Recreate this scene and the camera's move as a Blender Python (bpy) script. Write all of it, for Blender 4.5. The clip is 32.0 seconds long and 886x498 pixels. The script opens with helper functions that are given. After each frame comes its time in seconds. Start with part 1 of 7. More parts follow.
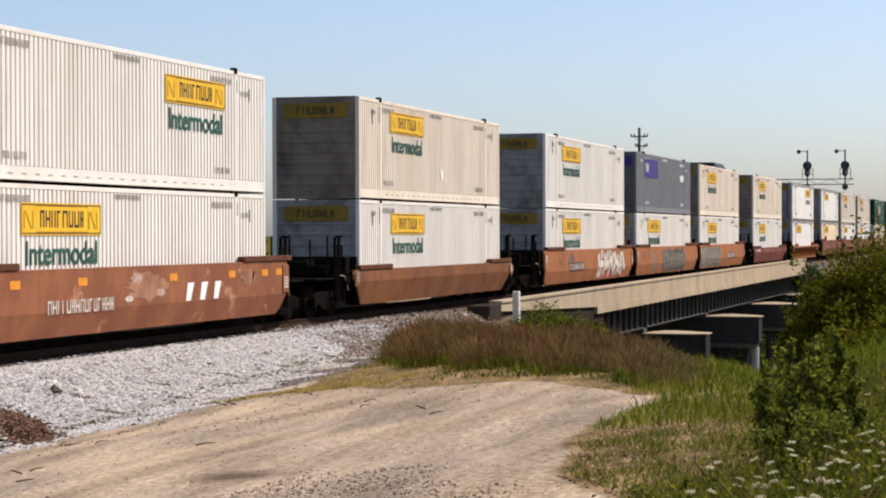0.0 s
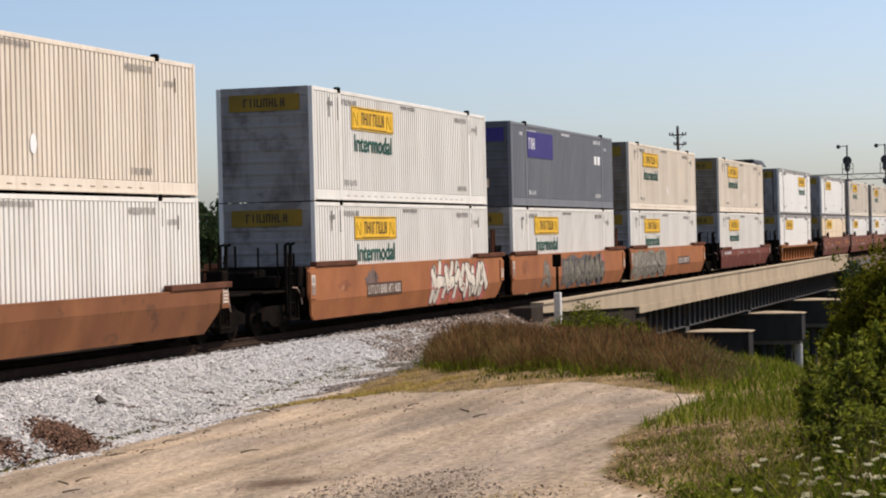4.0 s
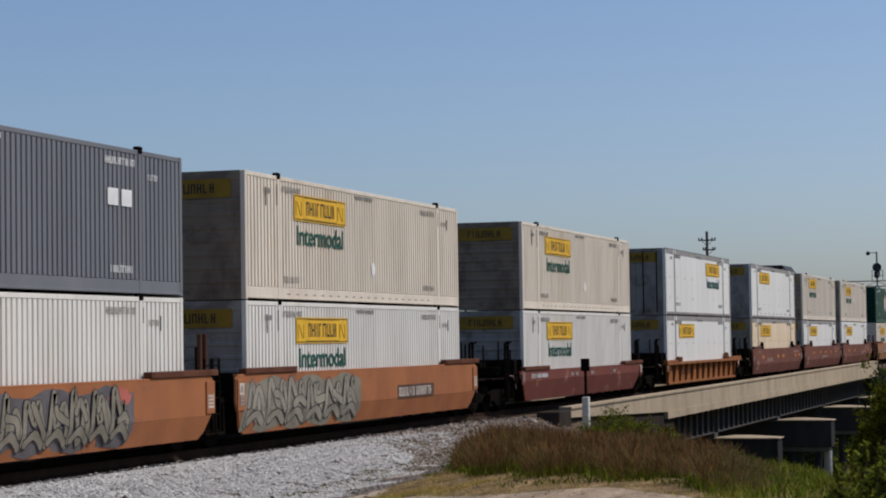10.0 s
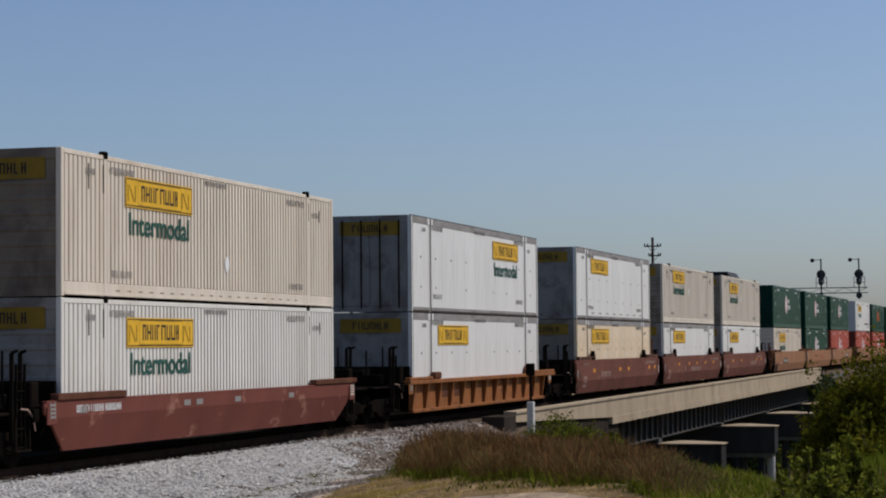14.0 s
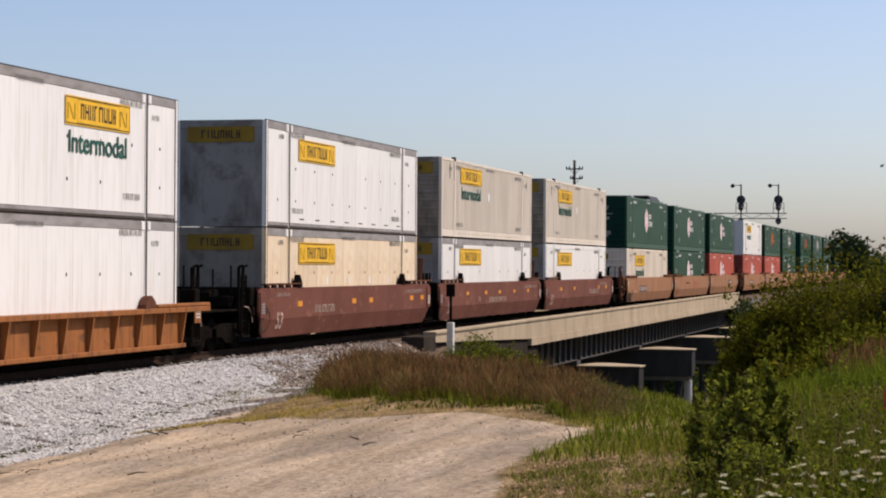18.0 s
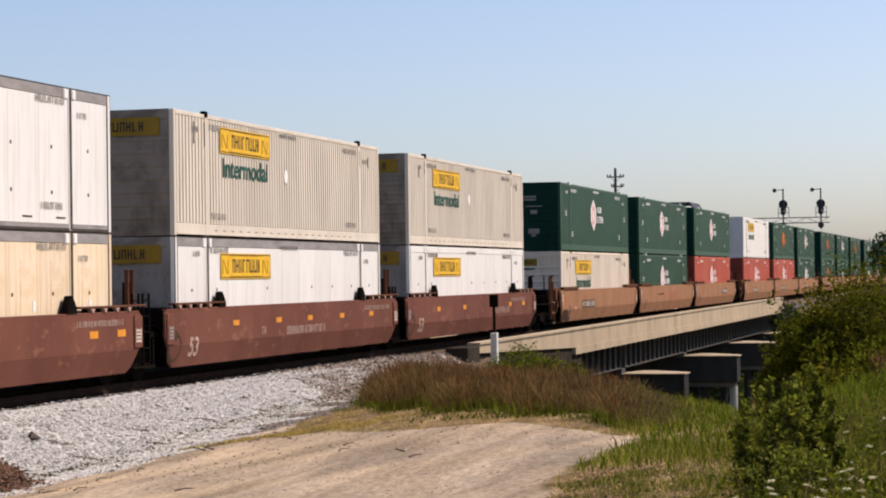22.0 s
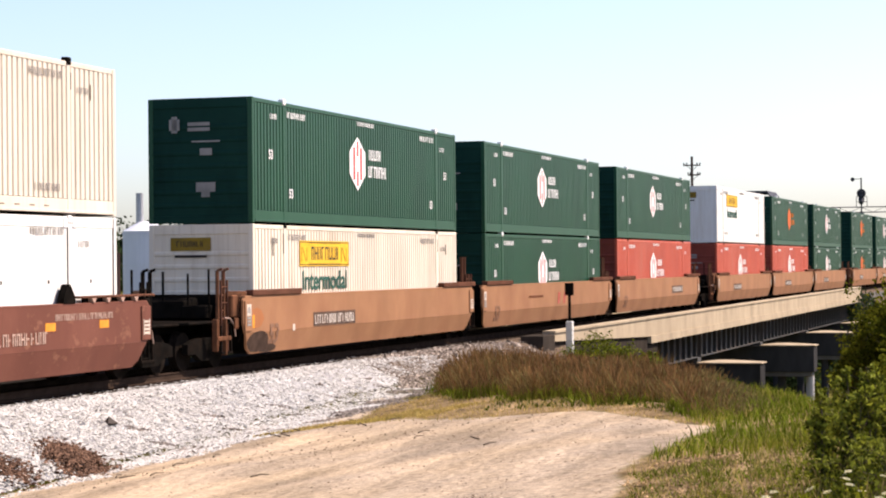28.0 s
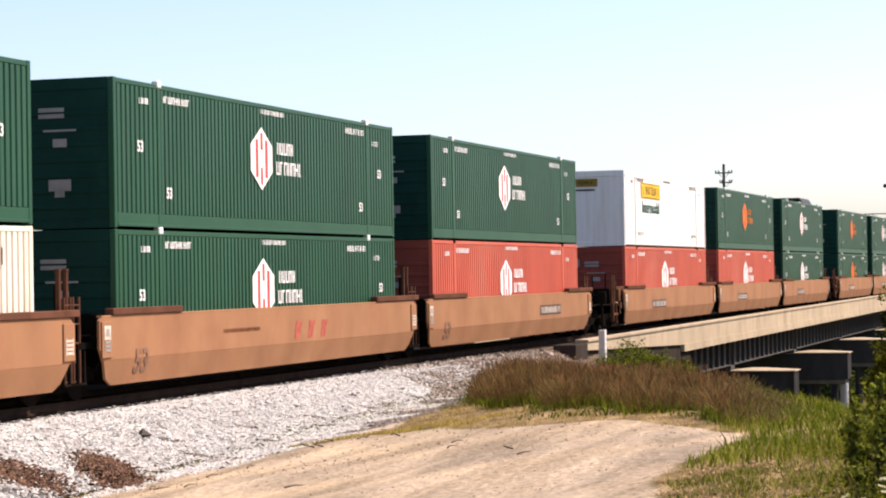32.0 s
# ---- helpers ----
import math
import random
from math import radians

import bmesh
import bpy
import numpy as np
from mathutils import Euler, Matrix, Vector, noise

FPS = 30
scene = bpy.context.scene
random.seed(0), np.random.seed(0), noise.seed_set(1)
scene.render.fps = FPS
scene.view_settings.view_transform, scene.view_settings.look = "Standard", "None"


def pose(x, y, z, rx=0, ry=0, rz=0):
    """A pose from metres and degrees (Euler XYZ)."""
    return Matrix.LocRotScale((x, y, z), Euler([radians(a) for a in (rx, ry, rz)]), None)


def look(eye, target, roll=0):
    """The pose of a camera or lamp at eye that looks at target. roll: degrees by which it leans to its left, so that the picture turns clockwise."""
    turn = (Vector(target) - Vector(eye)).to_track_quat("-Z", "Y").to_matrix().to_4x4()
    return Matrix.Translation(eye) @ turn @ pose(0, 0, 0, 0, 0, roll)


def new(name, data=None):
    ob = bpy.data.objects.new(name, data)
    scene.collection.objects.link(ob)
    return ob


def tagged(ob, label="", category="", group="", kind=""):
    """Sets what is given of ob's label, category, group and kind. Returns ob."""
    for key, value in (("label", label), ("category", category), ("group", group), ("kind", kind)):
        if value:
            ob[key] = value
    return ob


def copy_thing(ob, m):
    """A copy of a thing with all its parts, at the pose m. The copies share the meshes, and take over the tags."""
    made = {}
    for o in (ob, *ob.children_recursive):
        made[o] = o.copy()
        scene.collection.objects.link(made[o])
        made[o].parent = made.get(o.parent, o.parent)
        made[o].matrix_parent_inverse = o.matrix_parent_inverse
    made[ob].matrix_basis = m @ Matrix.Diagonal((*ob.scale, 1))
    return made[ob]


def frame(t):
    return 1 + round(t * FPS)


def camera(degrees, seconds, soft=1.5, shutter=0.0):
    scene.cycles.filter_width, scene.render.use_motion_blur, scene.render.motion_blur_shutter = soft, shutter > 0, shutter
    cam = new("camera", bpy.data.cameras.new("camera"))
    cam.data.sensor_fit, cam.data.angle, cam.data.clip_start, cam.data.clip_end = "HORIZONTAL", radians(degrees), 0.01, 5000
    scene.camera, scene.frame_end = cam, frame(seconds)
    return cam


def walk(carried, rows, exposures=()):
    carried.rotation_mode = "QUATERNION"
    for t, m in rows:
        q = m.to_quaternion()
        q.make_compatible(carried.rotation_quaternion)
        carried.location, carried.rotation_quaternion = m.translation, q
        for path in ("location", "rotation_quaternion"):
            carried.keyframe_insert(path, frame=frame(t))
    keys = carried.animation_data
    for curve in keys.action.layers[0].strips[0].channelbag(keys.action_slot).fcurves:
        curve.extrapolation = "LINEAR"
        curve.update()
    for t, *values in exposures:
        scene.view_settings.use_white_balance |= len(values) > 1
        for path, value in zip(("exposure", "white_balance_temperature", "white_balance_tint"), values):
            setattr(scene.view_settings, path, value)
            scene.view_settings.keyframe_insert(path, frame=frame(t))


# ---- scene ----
# the phone's own exposure and white balance: seconds, stops, kelvin, tint
EXPOSURES = [(0, 0.2, 6330, 16), (1, 0.0, 6330, 16), (2, -0.07, 6330, 16), (3.5, 0.05, 6330, 16), (6, 0.15, 6370, 14), (7, -0.05, 6270, 13), (8, -0.2, 6220, 13), (9, 0.05, 6220, 13), (9.6, -0.25, 5860, 13), (10, -0.55, 5810, 13), (12, -0.57, 5840, 13), (13, -0.61, 5860, 13), (16.5, -0.75, 5990, 16),
             (17.3, -0.73, 6310, 18), (18, 0.0, 6390, 19), (19, -0.22, 6330, 20), (20, 0.25, 6570, 20), (20.5, 0.5, 6670, 21), (21.5, 0.25, 6620, 19), (22.5, 0.1, 6440, 19), (23, 0.2, 6490, 19), (24, -0.42, 6070, 17), (25, 0.1, 6300, 18), (25.5, 0.15, 6350, 18), (27.5, 0.78, 6550, 20), (28, 0.78, 6550, 20), (32, 0.78, 6650, 20)]
# camera: carried in the hand, standing at one spot beside the track
EYE = (0.0, -19.671, 2.236)
TURNS = [  # seconds, and the turn of the camera in degrees
    (0, 89.605, 0.188, -74.411),
    (0.5, 89.591, 0.201, -74.704),
    (1, 89.546, 0.555, -75.047),
    (1.5, 89.467, 1.099, -74.328),
    (2, 89.495, 1.468, -73.444),
    (2.5, 89.748, 1.156, -73.087),
    (3, 89.773, 1.189, -73.394),
    (3.5, 89.638, 1.358, -73.305),
    (5.5, 90.360, 1.079, -73.565),
    (6, 90.748, 0.775, -73.369),
    (6.5, 90.423, 0.745, -73.564),
    (7, 90.457, 0.972, -73.866),
    (7.5, 90.891, 0.928, -73.722),
    (8, 91.275, 0.565, -73.822),
    (8.5, 91.026, 0.478, -73.714),
    (9, 91.254, 0.809, -73.593),
    (9.1, 91.585, 0.806, -72.945),
    (9.3, 91.798, 0.857, -73.151),
    (9.5, 92.105, 0.970, -72.625),
    (10, 92.480, 0.869, -72.579),
    (10.5, 92.317, 0.922, -72.817),
    (11, 92.453, 1.430, -73.445),
    (11.5, 92.094, 1.501, -73.617),
    (12, 92.258, 1.181, -73.642),
    (12.5, 92.224, 0.905, -73.451),
    (13, 92.382, 0.755, -73.680),
    (13.5, 92.600, 0.732, -74.134),
    (14, 92.573, 0.496, -74.037),
    (14.5, 92.454, 0.774, -74.495),
    (16.5, 92.262, 0.513, -75.303),
    (16.7, 92.265, 0.194, -75.450),
    (17, 91.374, -0.265, -75.362),
    (17.2, 91.075, -0.150, -75.588),
    (17.5, 90.035, 0.006, -75.836),
    (18, 90.432, -0.317, -76.156),
    (18.5, 90.609, 0.269, -76.760),
    (19, 90.627, -0.530, -77.194),
    (19.5, 90.036, -0.419, -77.080),
    (20, 89.006, -0.782, -77.086),
    (20.1, 88.308, -0.965, -77.201),
    (20.2, 87.251, -0.910, -77.656),
    (20.3, 86.931, -0.819, -77.597),
    (20.4, 86.950, -0.758, -76.858),
    (20.5, 87.584, -0.725, -76.348),
    (20.6, 88.404, -0.974, -76.249),
    (20.7, 89.139, -1.092, -75.856),
    (20.8, 89.892, -0.884, -75.461),
    (20.9, 90.590, -0.716, -75.074),
    (21, 90.914, -0.434, -74.976),
    (21.5, 90.249, 0.368, -74.679),
    (22, 90.731, 0.790, -75.016),
    (22.5, 90.871, 0.934, -74.928),
    (23, 91.059, 0.679, -74.098),
    (23.5, 91.501, 0.460, -73.944),
    (24, 91.858, 0.365, -73.550),
    (24.5, 91.811, 0.810, -72.983),
    (25, 91.843, 0.472, -73.083),
    (25.5, 91.516, 0.592, -73.202),
    (27.5, 90.440, 0.010, -72.472),
    (28, 90.431, 0.557, -72.996),
    (28.5, 90.741, 0.478, -72.603),
    (29, 90.874, 0.713, -72.438),
    (29.5, 90.956, 0.730, -72.231),
    (30, 90.760, 0.809, -72.091),
    (31, 90.998, 0.629, -71.976),
    (31.5, 90.795, 0.903, -72.090),
    (32, 90.701, 0.968, -72.135),
]
cam = camera(23.401, 32.0, soft=2.0)
walk(cam, [(t, pose(*EYE, a, b, c)) for t, a, b, c in TURNS], exposures=EXPOSURES)

# the way that the train has gone, in metres, at each whole second
GONE = [0.0, 7.52, 15.16, 22.79, 30.35, 37.93, 45.51, 53.08, 60.63, 68.1, 75.49, 82.97, 90.51, 97.97, 105.27, 112.5, 119.78, 127.05, 134.28, 141.43, 148.73, 156.11, 163.38, 170.55, 177.6, 184.68, 191.79, 198.9, 205.91, 212.85, 219.79, 226.68, 233.81]

# ---- light ----
SUN = Vector((0.36, -0.56, 0.78)).normalized()
world = bpy.data.worlds.new("sky")
scene.world = world
world.use_nodes = True
wn = world.node_tree.nodes
sky = wn.new("ShaderNodeTexSky")
sky.sky_type = 'NISHITA'
sky.sun_disc = False
sky.sun_elevation = math.asin(SUN.z)
sky.sun_rotation = math.atan2(SUN.x, SUN.y)
sky.air_density, sky.dust_density, sky.ozone_density = 0.85, 1.4, 2.0
wn["Background"].inputs["Strength"].default_value = 0.14
world.node_tree.links.new(sky.outputs[0], wn["Background"].inputs[0])
sun_data = bpy.data.lights.new("sun", 'SUN')
sun_data.energy, sun_data.angle, sun_data.color = 5.0, radians(0.6), (1.0, 0.898, 0.752)
sun = new("sun", sun_data)
sun.matrix_world = look(SUN * 100, (0, 0, 0))


# ---- materials ----
def mat(name, base, rough=0.7, metal=0.0, vary=0.12, scale=2.0, dirt=None, dirt_amount=0.4, dirt_scale=0.8, streak=1.0,
        bump=0.0, bump_scale=40.0, island=0.0, obj=0.0, spec=0.06, flake=None, flake_amount=0.8, flake_scale=2.2, runs=None, runs_amount=0.3):
    """Paint or earth with fine grain, stains of a second colour, and an uneven surface."""
    m = bpy.data.materials.new(name)
    m.use_nodes = True
    nt = m.node_tree
    n, l = nt.nodes, nt.links
    b = n["Principled BSDF"]
    b.inputs["Roughness"].default_value, b.inputs["Metallic"].default_value = rough, metal
    b.inputs["Specular IOR Level"].default_value = spec
    tc = n.new("ShaderNodeTexCoord")
    mp = n.new("ShaderNodeMapping")
    mp.inputs["Scale"].default_value = (1, 1, 1.0 / streak)
    l.new(tc.outputs["Object"], mp.inputs[0])
    n1 = n.new("ShaderNodeTexNoise")
    n1.inputs["Scale"].default_value, n1.inputs["Detail"].default_value = scale, 6
    l.new(mp.outputs[0], n1.inputs[0])
    c = n.new("ShaderNodeMix"); c.data_type = 'RGBA'
    c.inputs[6].default_value = (*[v * (1 - vary) for v in base], 1)
    c.inputs[7].default_value = (*[min(v * (1 + vary), 1) for v in base], 1)
    r = n.new("ShaderNodeMapRange")
    r.inputs[1].default_value, r.inputs[2].default_value = 0.3, 0.7
    l.new(n1.outputs[0], r.inputs[0]); l.new(r.outputs[0], c.inputs[0])
    out = c.outputs[2]
    if dirt:
        n2 = n.new("ShaderNodeTexNoise")
        n2.inputs["Scale"].default_value, n2.inputs["Detail"].default_value, n2.inputs["Roughness"].default_value = dirt_scale, 8, 0.65
        l.new(mp.outputs[0], n2.inputs[0])
        r2 = n.new("ShaderNodeMapRange")
        r2.inputs[1].default_value, r2.inputs[2].default_value, r2.inputs[4].default_value = 0.48, 0.72, dirt_amount
        l.new(n2.outputs[0], r2.inputs[0])
        d = n.new("ShaderNodeMix"); d.data_type = 'RGBA'
        l.new(r2.outputs[0], d.inputs[0]); l.new(out, d.inputs[6]); d.inputs[7].default_value = (*dirt, 1)
        out = d.outputs[2]
    if flake:
        n4 = n.new("ShaderNodeTexNoise")
        n4.inputs["Scale"].default_value, n4.inputs["Detail"].default_value, n4.inputs["Roughness"].default_value = flake_scale, 9, 0.62
        mq = n.new("ShaderNodeMapping")
        mq.inputs["Location"].default_value, mq.inputs["Scale"].default_value = (5, 3, 1), (1, 1, 1.5)
        l.new(tc.outputs["Object"], mq.inputs[0]); l.new(mq.outputs[0], n4.inputs[0])
        r4 = n.new("ShaderNodeMapRange")
        r4.inputs[1].default_value, r4.inputs[2].default_value, r4.inputs[4].default_value = 0.585, 0.655, flake_amount
        l.new(n4.outputs[0], r4.inputs[0])
        e = n.new("ShaderNodeMix"); e.data_type = 'RGBA'
        l.new(r4.outputs[0], e.inputs[0]); l.new(out, e.inputs[6]); e.inputs[7].default_value = (*flake, 1)
        out = e.outputs[2]
    if runs:
        mr = n.new("ShaderNodeMapping")
        mr.inputs["Scale"].default_value = (7, 7, 0.35)
        l.new(tc.outputs["Object"], mr.inputs[0])
        n5 = n.new("ShaderNodeTexNoise")
        n5.inputs["Scale"].default_value, n5.inputs["Detail"].default_value, n5.inputs["Roughness"].default_value = 1.0, 5, 0.6
        l.new(mr.outputs[0], n5.inputs[0])
        r5 = n.new("ShaderNodeMapRange")
        r5.inputs[1].default_value, r5.inputs[2].default_value, r5.inputs[4].default_value = 0.5, 0.72, runs_amount
        l.new(n5.outputs[0], r5.inputs[0])
        w = n.new("ShaderNodeMix"); w.data_type = 'RGBA'
        l.new(r5.outputs[0], w.inputs[0]); l.new(out, w.inputs[6]); w.inputs[7].default_value = (*runs, 1)
        out = w.outputs[2]
    for amount, node, sock in ((island, "ShaderNodeNewGeometry", "Random Per Island"), (obj, "ShaderNodeObjectInfo", "Random")):
        if amount:
            g = n.new(node)
            hsv = n.new("ShaderNodeHueSaturation")
            rr = n.new("ShaderNodeMapRange")
            rr.inputs[3].default_value, rr.inputs[4].default_value = 1 - amount, 1 + amount
            l.new(g.outputs[sock], rr.inputs[0]); l.new(rr.outputs[0], hsv.inputs["Value"]); l.new(out, hsv.inputs["Color"])
            out = hsv.outputs[0]
    l.new(out, b.inputs["Base Color"])
    if bump:
        n3 = n.new("ShaderNodeTexNoise")
        n3.inputs["Scale"].default_value, n3.inputs["Detail"].default_value = bump_scale, 5
        l.new(tc.outputs["Object"], n3.inputs[0])
        bp = n.new("ShaderNodeBump")
        bp.inputs["Strength"].default_value, bp.inputs["Distance"].default_value = bump, 0.05
        l.new(n3.outputs[0], bp.inputs["Height"]); l.new(bp.outputs[0], b.inputs["Normal"])
    return m


def leafy(name, base, island=0.35, other=None, through_=0.35, rough=0.7, spec=0.0):
    """Thin leaves: a colour that differs from leaf to leaf, and light that comes through."""
    m = mat(name, base, rough=rough, vary=0.15, scale=6, dirt=other, dirt_amount=0.7, dirt_scale=0.7, island=island, spec=spec)
    n, l = m.node_tree.nodes, m.node_tree.links
    b = n["Principled BSDF"]
    t = n.new("ShaderNodeBsdfTranslucent")
    mx = n.new("ShaderNodeMixShader")
    mx.inputs[0].default_value = through_
    l.new(b.inputs["Base Color"].links[0].from_socket, t.inputs[0])
    l.new(b.outputs[0], mx.inputs[1]); l.new(t.outputs[0], mx.inputs[2])
    l.new(mx.outputs[0], n["Material Output"].inputs[0])
    return m


M = {
    "white": mat("white paint", (0.71, 0.68, 0.605), 0.5, spec=0.25, scale=1.2, vary=0.06, dirt=(0.42, 0.34, 0.24), dirt_amount=0.30, dirt_scale=0.5, streak=5, runs=(0.42, 0.33, 0.22), runs_amount=0.30),
    "cream": mat("cream paint", (0.69, 0.608, 0.49), 0.55, scale=1.2, vary=0.07, dirt=(0.42, 0.31, 0.19), dirt_amount=0.40, dirt_scale=0.5, streak=5, runs=(0.38, 0.27, 0.16), runs_amount=0.35),
    "drab": mat("drab grey paint", (0.62, 0.555, 0.455), 0.6, scale=1.2, vary=0.07, dirt=(0.36, 0.29, 0.21), dirt_amount=0.4, dirt_scale=0.5, streak=5, runs=(0.36, 0.28, 0.19), runs_amount=0.32),
    "smooth": mat("white gel coat", (0.72, 0.705, 0.665), 0.35, spec=0.25, scale=0.8, vary=0.05, dirt=(0.42, 0.38, 0.31), dirt_amount=0.35, dirt_scale=0.9, streak=5, obj=0.035, runs=(0.46, 0.38, 0.27), runs_amount=0.34),
    "tan": mat("sun-yellowed gel coat", (0.67, 0.545, 0.375), 0.45, scale=0.8, vary=0.10, dirt=(0.70, 0.64, 0.54), dirt_amount=0.75, dirt_scale=0.6, streak=2, obj=0.06, flake=(0.58, 0.39, 0.21), flake_amount=0.45, flake_scale=0.6, runs=(0.42, 0.22, 0.09), runs_amount=0.5),
    "frame_grey": mat("weathered grey frame", (0.27, 0.255, 0.24), 0.6, vary=0.15, scale=1.5, dirt=(0.12, 0.10, 0.08), dirt_amount=0.6, dirt_scale=1.2, streak=0.3),
    "seam_dark": mat("dark joint shade and grime", (0.06, 0.05, 0.042), 0.8, vary=0.3, scale=3),
    "tank": mat("white tank paint", (0.66, 0.67, 0.69), 0.45, vary=0.06, scale=1, dirt=(0.45, 0.43, 0.4), dirt_amount=0.4, streak=4),
    "silver": mat("silver tank jacket", (0.62, 0.63, 0.65), 0.3, 0.8, vary=0.08, scale=2),
    "grey": mat("slate grey paint", (0.15, 0.155, 0.165), 0.5, spec=0.25, scale=1.2, vary=0.08, dirt=(0.26, 0.24, 0.21), dirt_amount=0.3, dirt_scale=0.5, streak=5),
    "green": mat("green paint", (0.010, 0.060, 0.027), 0.42, spec=0.22, scale=1.0, vary=0.12, dirt=(0.018, 0.074, 0.036), dirt_amount=0.5, dirt_scale=0.6, streak=4, runs=(0.026, 0.068, 0.040), runs_amount=0.4),
    "red": mat("faded red paint", (0.46, 0.085, 0.045), 0.5, spec=0.25, scale=1.0, vary=0.1, dirt=(0.46, 0.17, 0.11), dirt_amount=0.5, dirt_scale=0.6, streak=4),
    # end strip: panel yellow dulled by grime and by shade put into the colour
    "yellow_shaded": mat("yellow strip with grime and shade painted in", (0.26, 0.165, 0.025), 0.6, scale=3, vary=0.2, dirt=(0.10, 0.075, 0.03), dirt_amount=0.7, dirt_scale=1.5),
    "rust_dark": mat("dark rusty ledge", (0.11, 0.05, 0.032), 0.8, spec=0.0, vary=0.25, scale=3, dirt=(0.05, 0.03, 0.02), dirt_amount=0.6, dirt_scale=1.5),
    "fouled_shade": mat("dirty ballast with train shade painted in", (0.020, 0.017, 0.014), 0.95, spec=0.0, vary=0.4, scale=9, bump=1.0, bump_scale=14),
    "yellow": mat("yellow panel", (0.72, 0.42, 0.03), 0.5, scale=3, vary=0.1, dirt=(0.40, 0.26, 0.06), dirt_amount=0.3, dirt_scale=2),
    "slash": mat("faded dark yellow", (0.30, 0.185, 0.02), 0.6, vary=0.3, scale=6),
    "black": mat("black lettering", (0.035, 0.03, 0.028), 0.6, vary=0.2),
    "lettering": mat("green lettering", (0.028, 0.088, 0.066), 0.6, vary=0.2),
    "mark": mat("white marking", (0.72, 0.71, 0.68), 0.6, vary=0.1),
    "redmark": mat("red marking", (0.48, 0.06, 0.055), 0.6, vary=0.15),
    "orangemark": mat("orange marking", (0.55, 0.16, 0.03), 0.6, vary=0.1),
    "faint": mat("faint grey marking", (0.25, 0.235, 0.215), 0.6, vary=0.2),
    "purple": mat("purple panel", (0.045, 0.036, 0.155), 0.5, vary=0.12, scale=2),
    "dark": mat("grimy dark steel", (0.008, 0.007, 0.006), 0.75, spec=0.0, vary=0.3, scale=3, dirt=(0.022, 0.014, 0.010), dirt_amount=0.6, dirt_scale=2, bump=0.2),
    "galv": mat("galvanised steel", (0.42, 0.42, 0.42), 0.5, 0.6, vary=0.15, scale=4),
    "rust_brown": mat("brown car paint", (0.205, 0.080, 0.042), 0.65, vary=0.14, scale=0.9, dirt=(0.30, 0.125, 0.055), dirt_amount=0.7, dirt_scale=0.9, streak=1.6, bump=0.05, flake=(0.46, 0.25, 0.13), flake_amount=0.6, flake_scale=1.1),
    "rust_orange": mat("orange-brown car paint", (0.31, 0.122, 0.050), 0.65, vary=0.14, scale=0.9, dirt=(0.20, 0.080, 0.042), dirt_amount=0.7, dirt_scale=0.6, streak=1.6, bump=0.05, flake=(0.20, 0.10, 0.06), flake_amount=0.45, flake_scale=1.1),
    "rust_low": mat("weathered brown car paint", (0.165, 0.070, 0.033), 0.65, vary=0.2, scale=0.9, dirt=(0.26, 0.115, 0.045), dirt_amount=0.6, dirt_scale=0.7, streak=1.6, bump=0.05, flake=(0.09, 0.045, 0.028), flake_amount=0.75, flake_scale=1.1),
    "dark_red": mat("dark red car paint", (0.15, 0.05, 0.036), 0.65, vary=0.14, scale=0.9, dirt=(0.14, 0.05, 0.04), dirt_amount=0.5, dirt_scale=0.7, streak=1.6, bump=0.05, flake=(0.40, 0.22, 0.15), flake_amount=0.45, flake_scale=1.1),
    "maroon": mat("maroon car paint", (0.130, 0.050, 0.034), 0.65, vary=0.14, scale=0.9, dirt=(0.19, 0.078, 0.052), dirt_amount=0.6, dirt_scale=0.6, streak=1.6, bump=0.05, flake=(0.30, 0.15, 0.09), flake_amount=0.35, flake_scale=2.4),
    "tan_orange": mat("tan-orange car paint", (0.275, 0.138, 0.070), 0.65, vary=0.14, scale=0.9, dirt=(0.22, 0.098, 0.052), dirt_amount=0.6, dirt_scale=0.6, streak=1.6, bump=0.05, flake=(0.30, 0.15, 0.08), flake_amount=0.45, flake_scale=1.1),
    "yellow_orange": mat("yellow-orange car paint", (0.28, 0.108, 0.034), 0.65, vary=0.18, scale=0.9, dirt=(0.11, 0.05, 0.026), dirt_amount=0.9, dirt_scale=0.9, streak=1.6, bump=0.05, flake=(0.10, 0.05, 0.03), flake_amount=0.8, flake_scale=1.3, runs=(0.055, 0.028, 0.017), runs_amount=0.75),
    "decal": mat("yellow reflector", (0.58, 0.23, 0.03), 0.5, vary=0.15, scale=5),
    "steel": mat("rusty rail steel", (0.045, 0.03, 0.022), 0.7, 0.0, vary=0.25, scale=3, spec=0.0),
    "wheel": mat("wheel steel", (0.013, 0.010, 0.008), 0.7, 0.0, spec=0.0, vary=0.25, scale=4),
    "tie": mat("creosoted timber", (0.05, 0.037, 0.028), 0.9, spec=0.0, vary=0.3, scale=3, bump=0.3, obj=0.3),
    "ballast": mat("ballast bed", (0.46, 0.455, 0.45), 0.95, vary=0.3, scale=9, dirt=(0.2, 0.17, 0.15), dirt_amount=0.6, dirt_scale=1.2, bump=1.0, bump_scale=14),
    "stone": mat("crushed stone", (0.485, 0.468, 0.435), 0.9, vary=0.14, scale=8, island=0.15),
    "grimystone": mat("grimy stone", (0.20, 0.17, 0.145), 0.9, vary=0.2, scale=8, island=0.5),
    "rubble": mat("rubble", (0.27, 0.225, 0.185), 0.9, vary=0.2, scale=8, island=0.6),
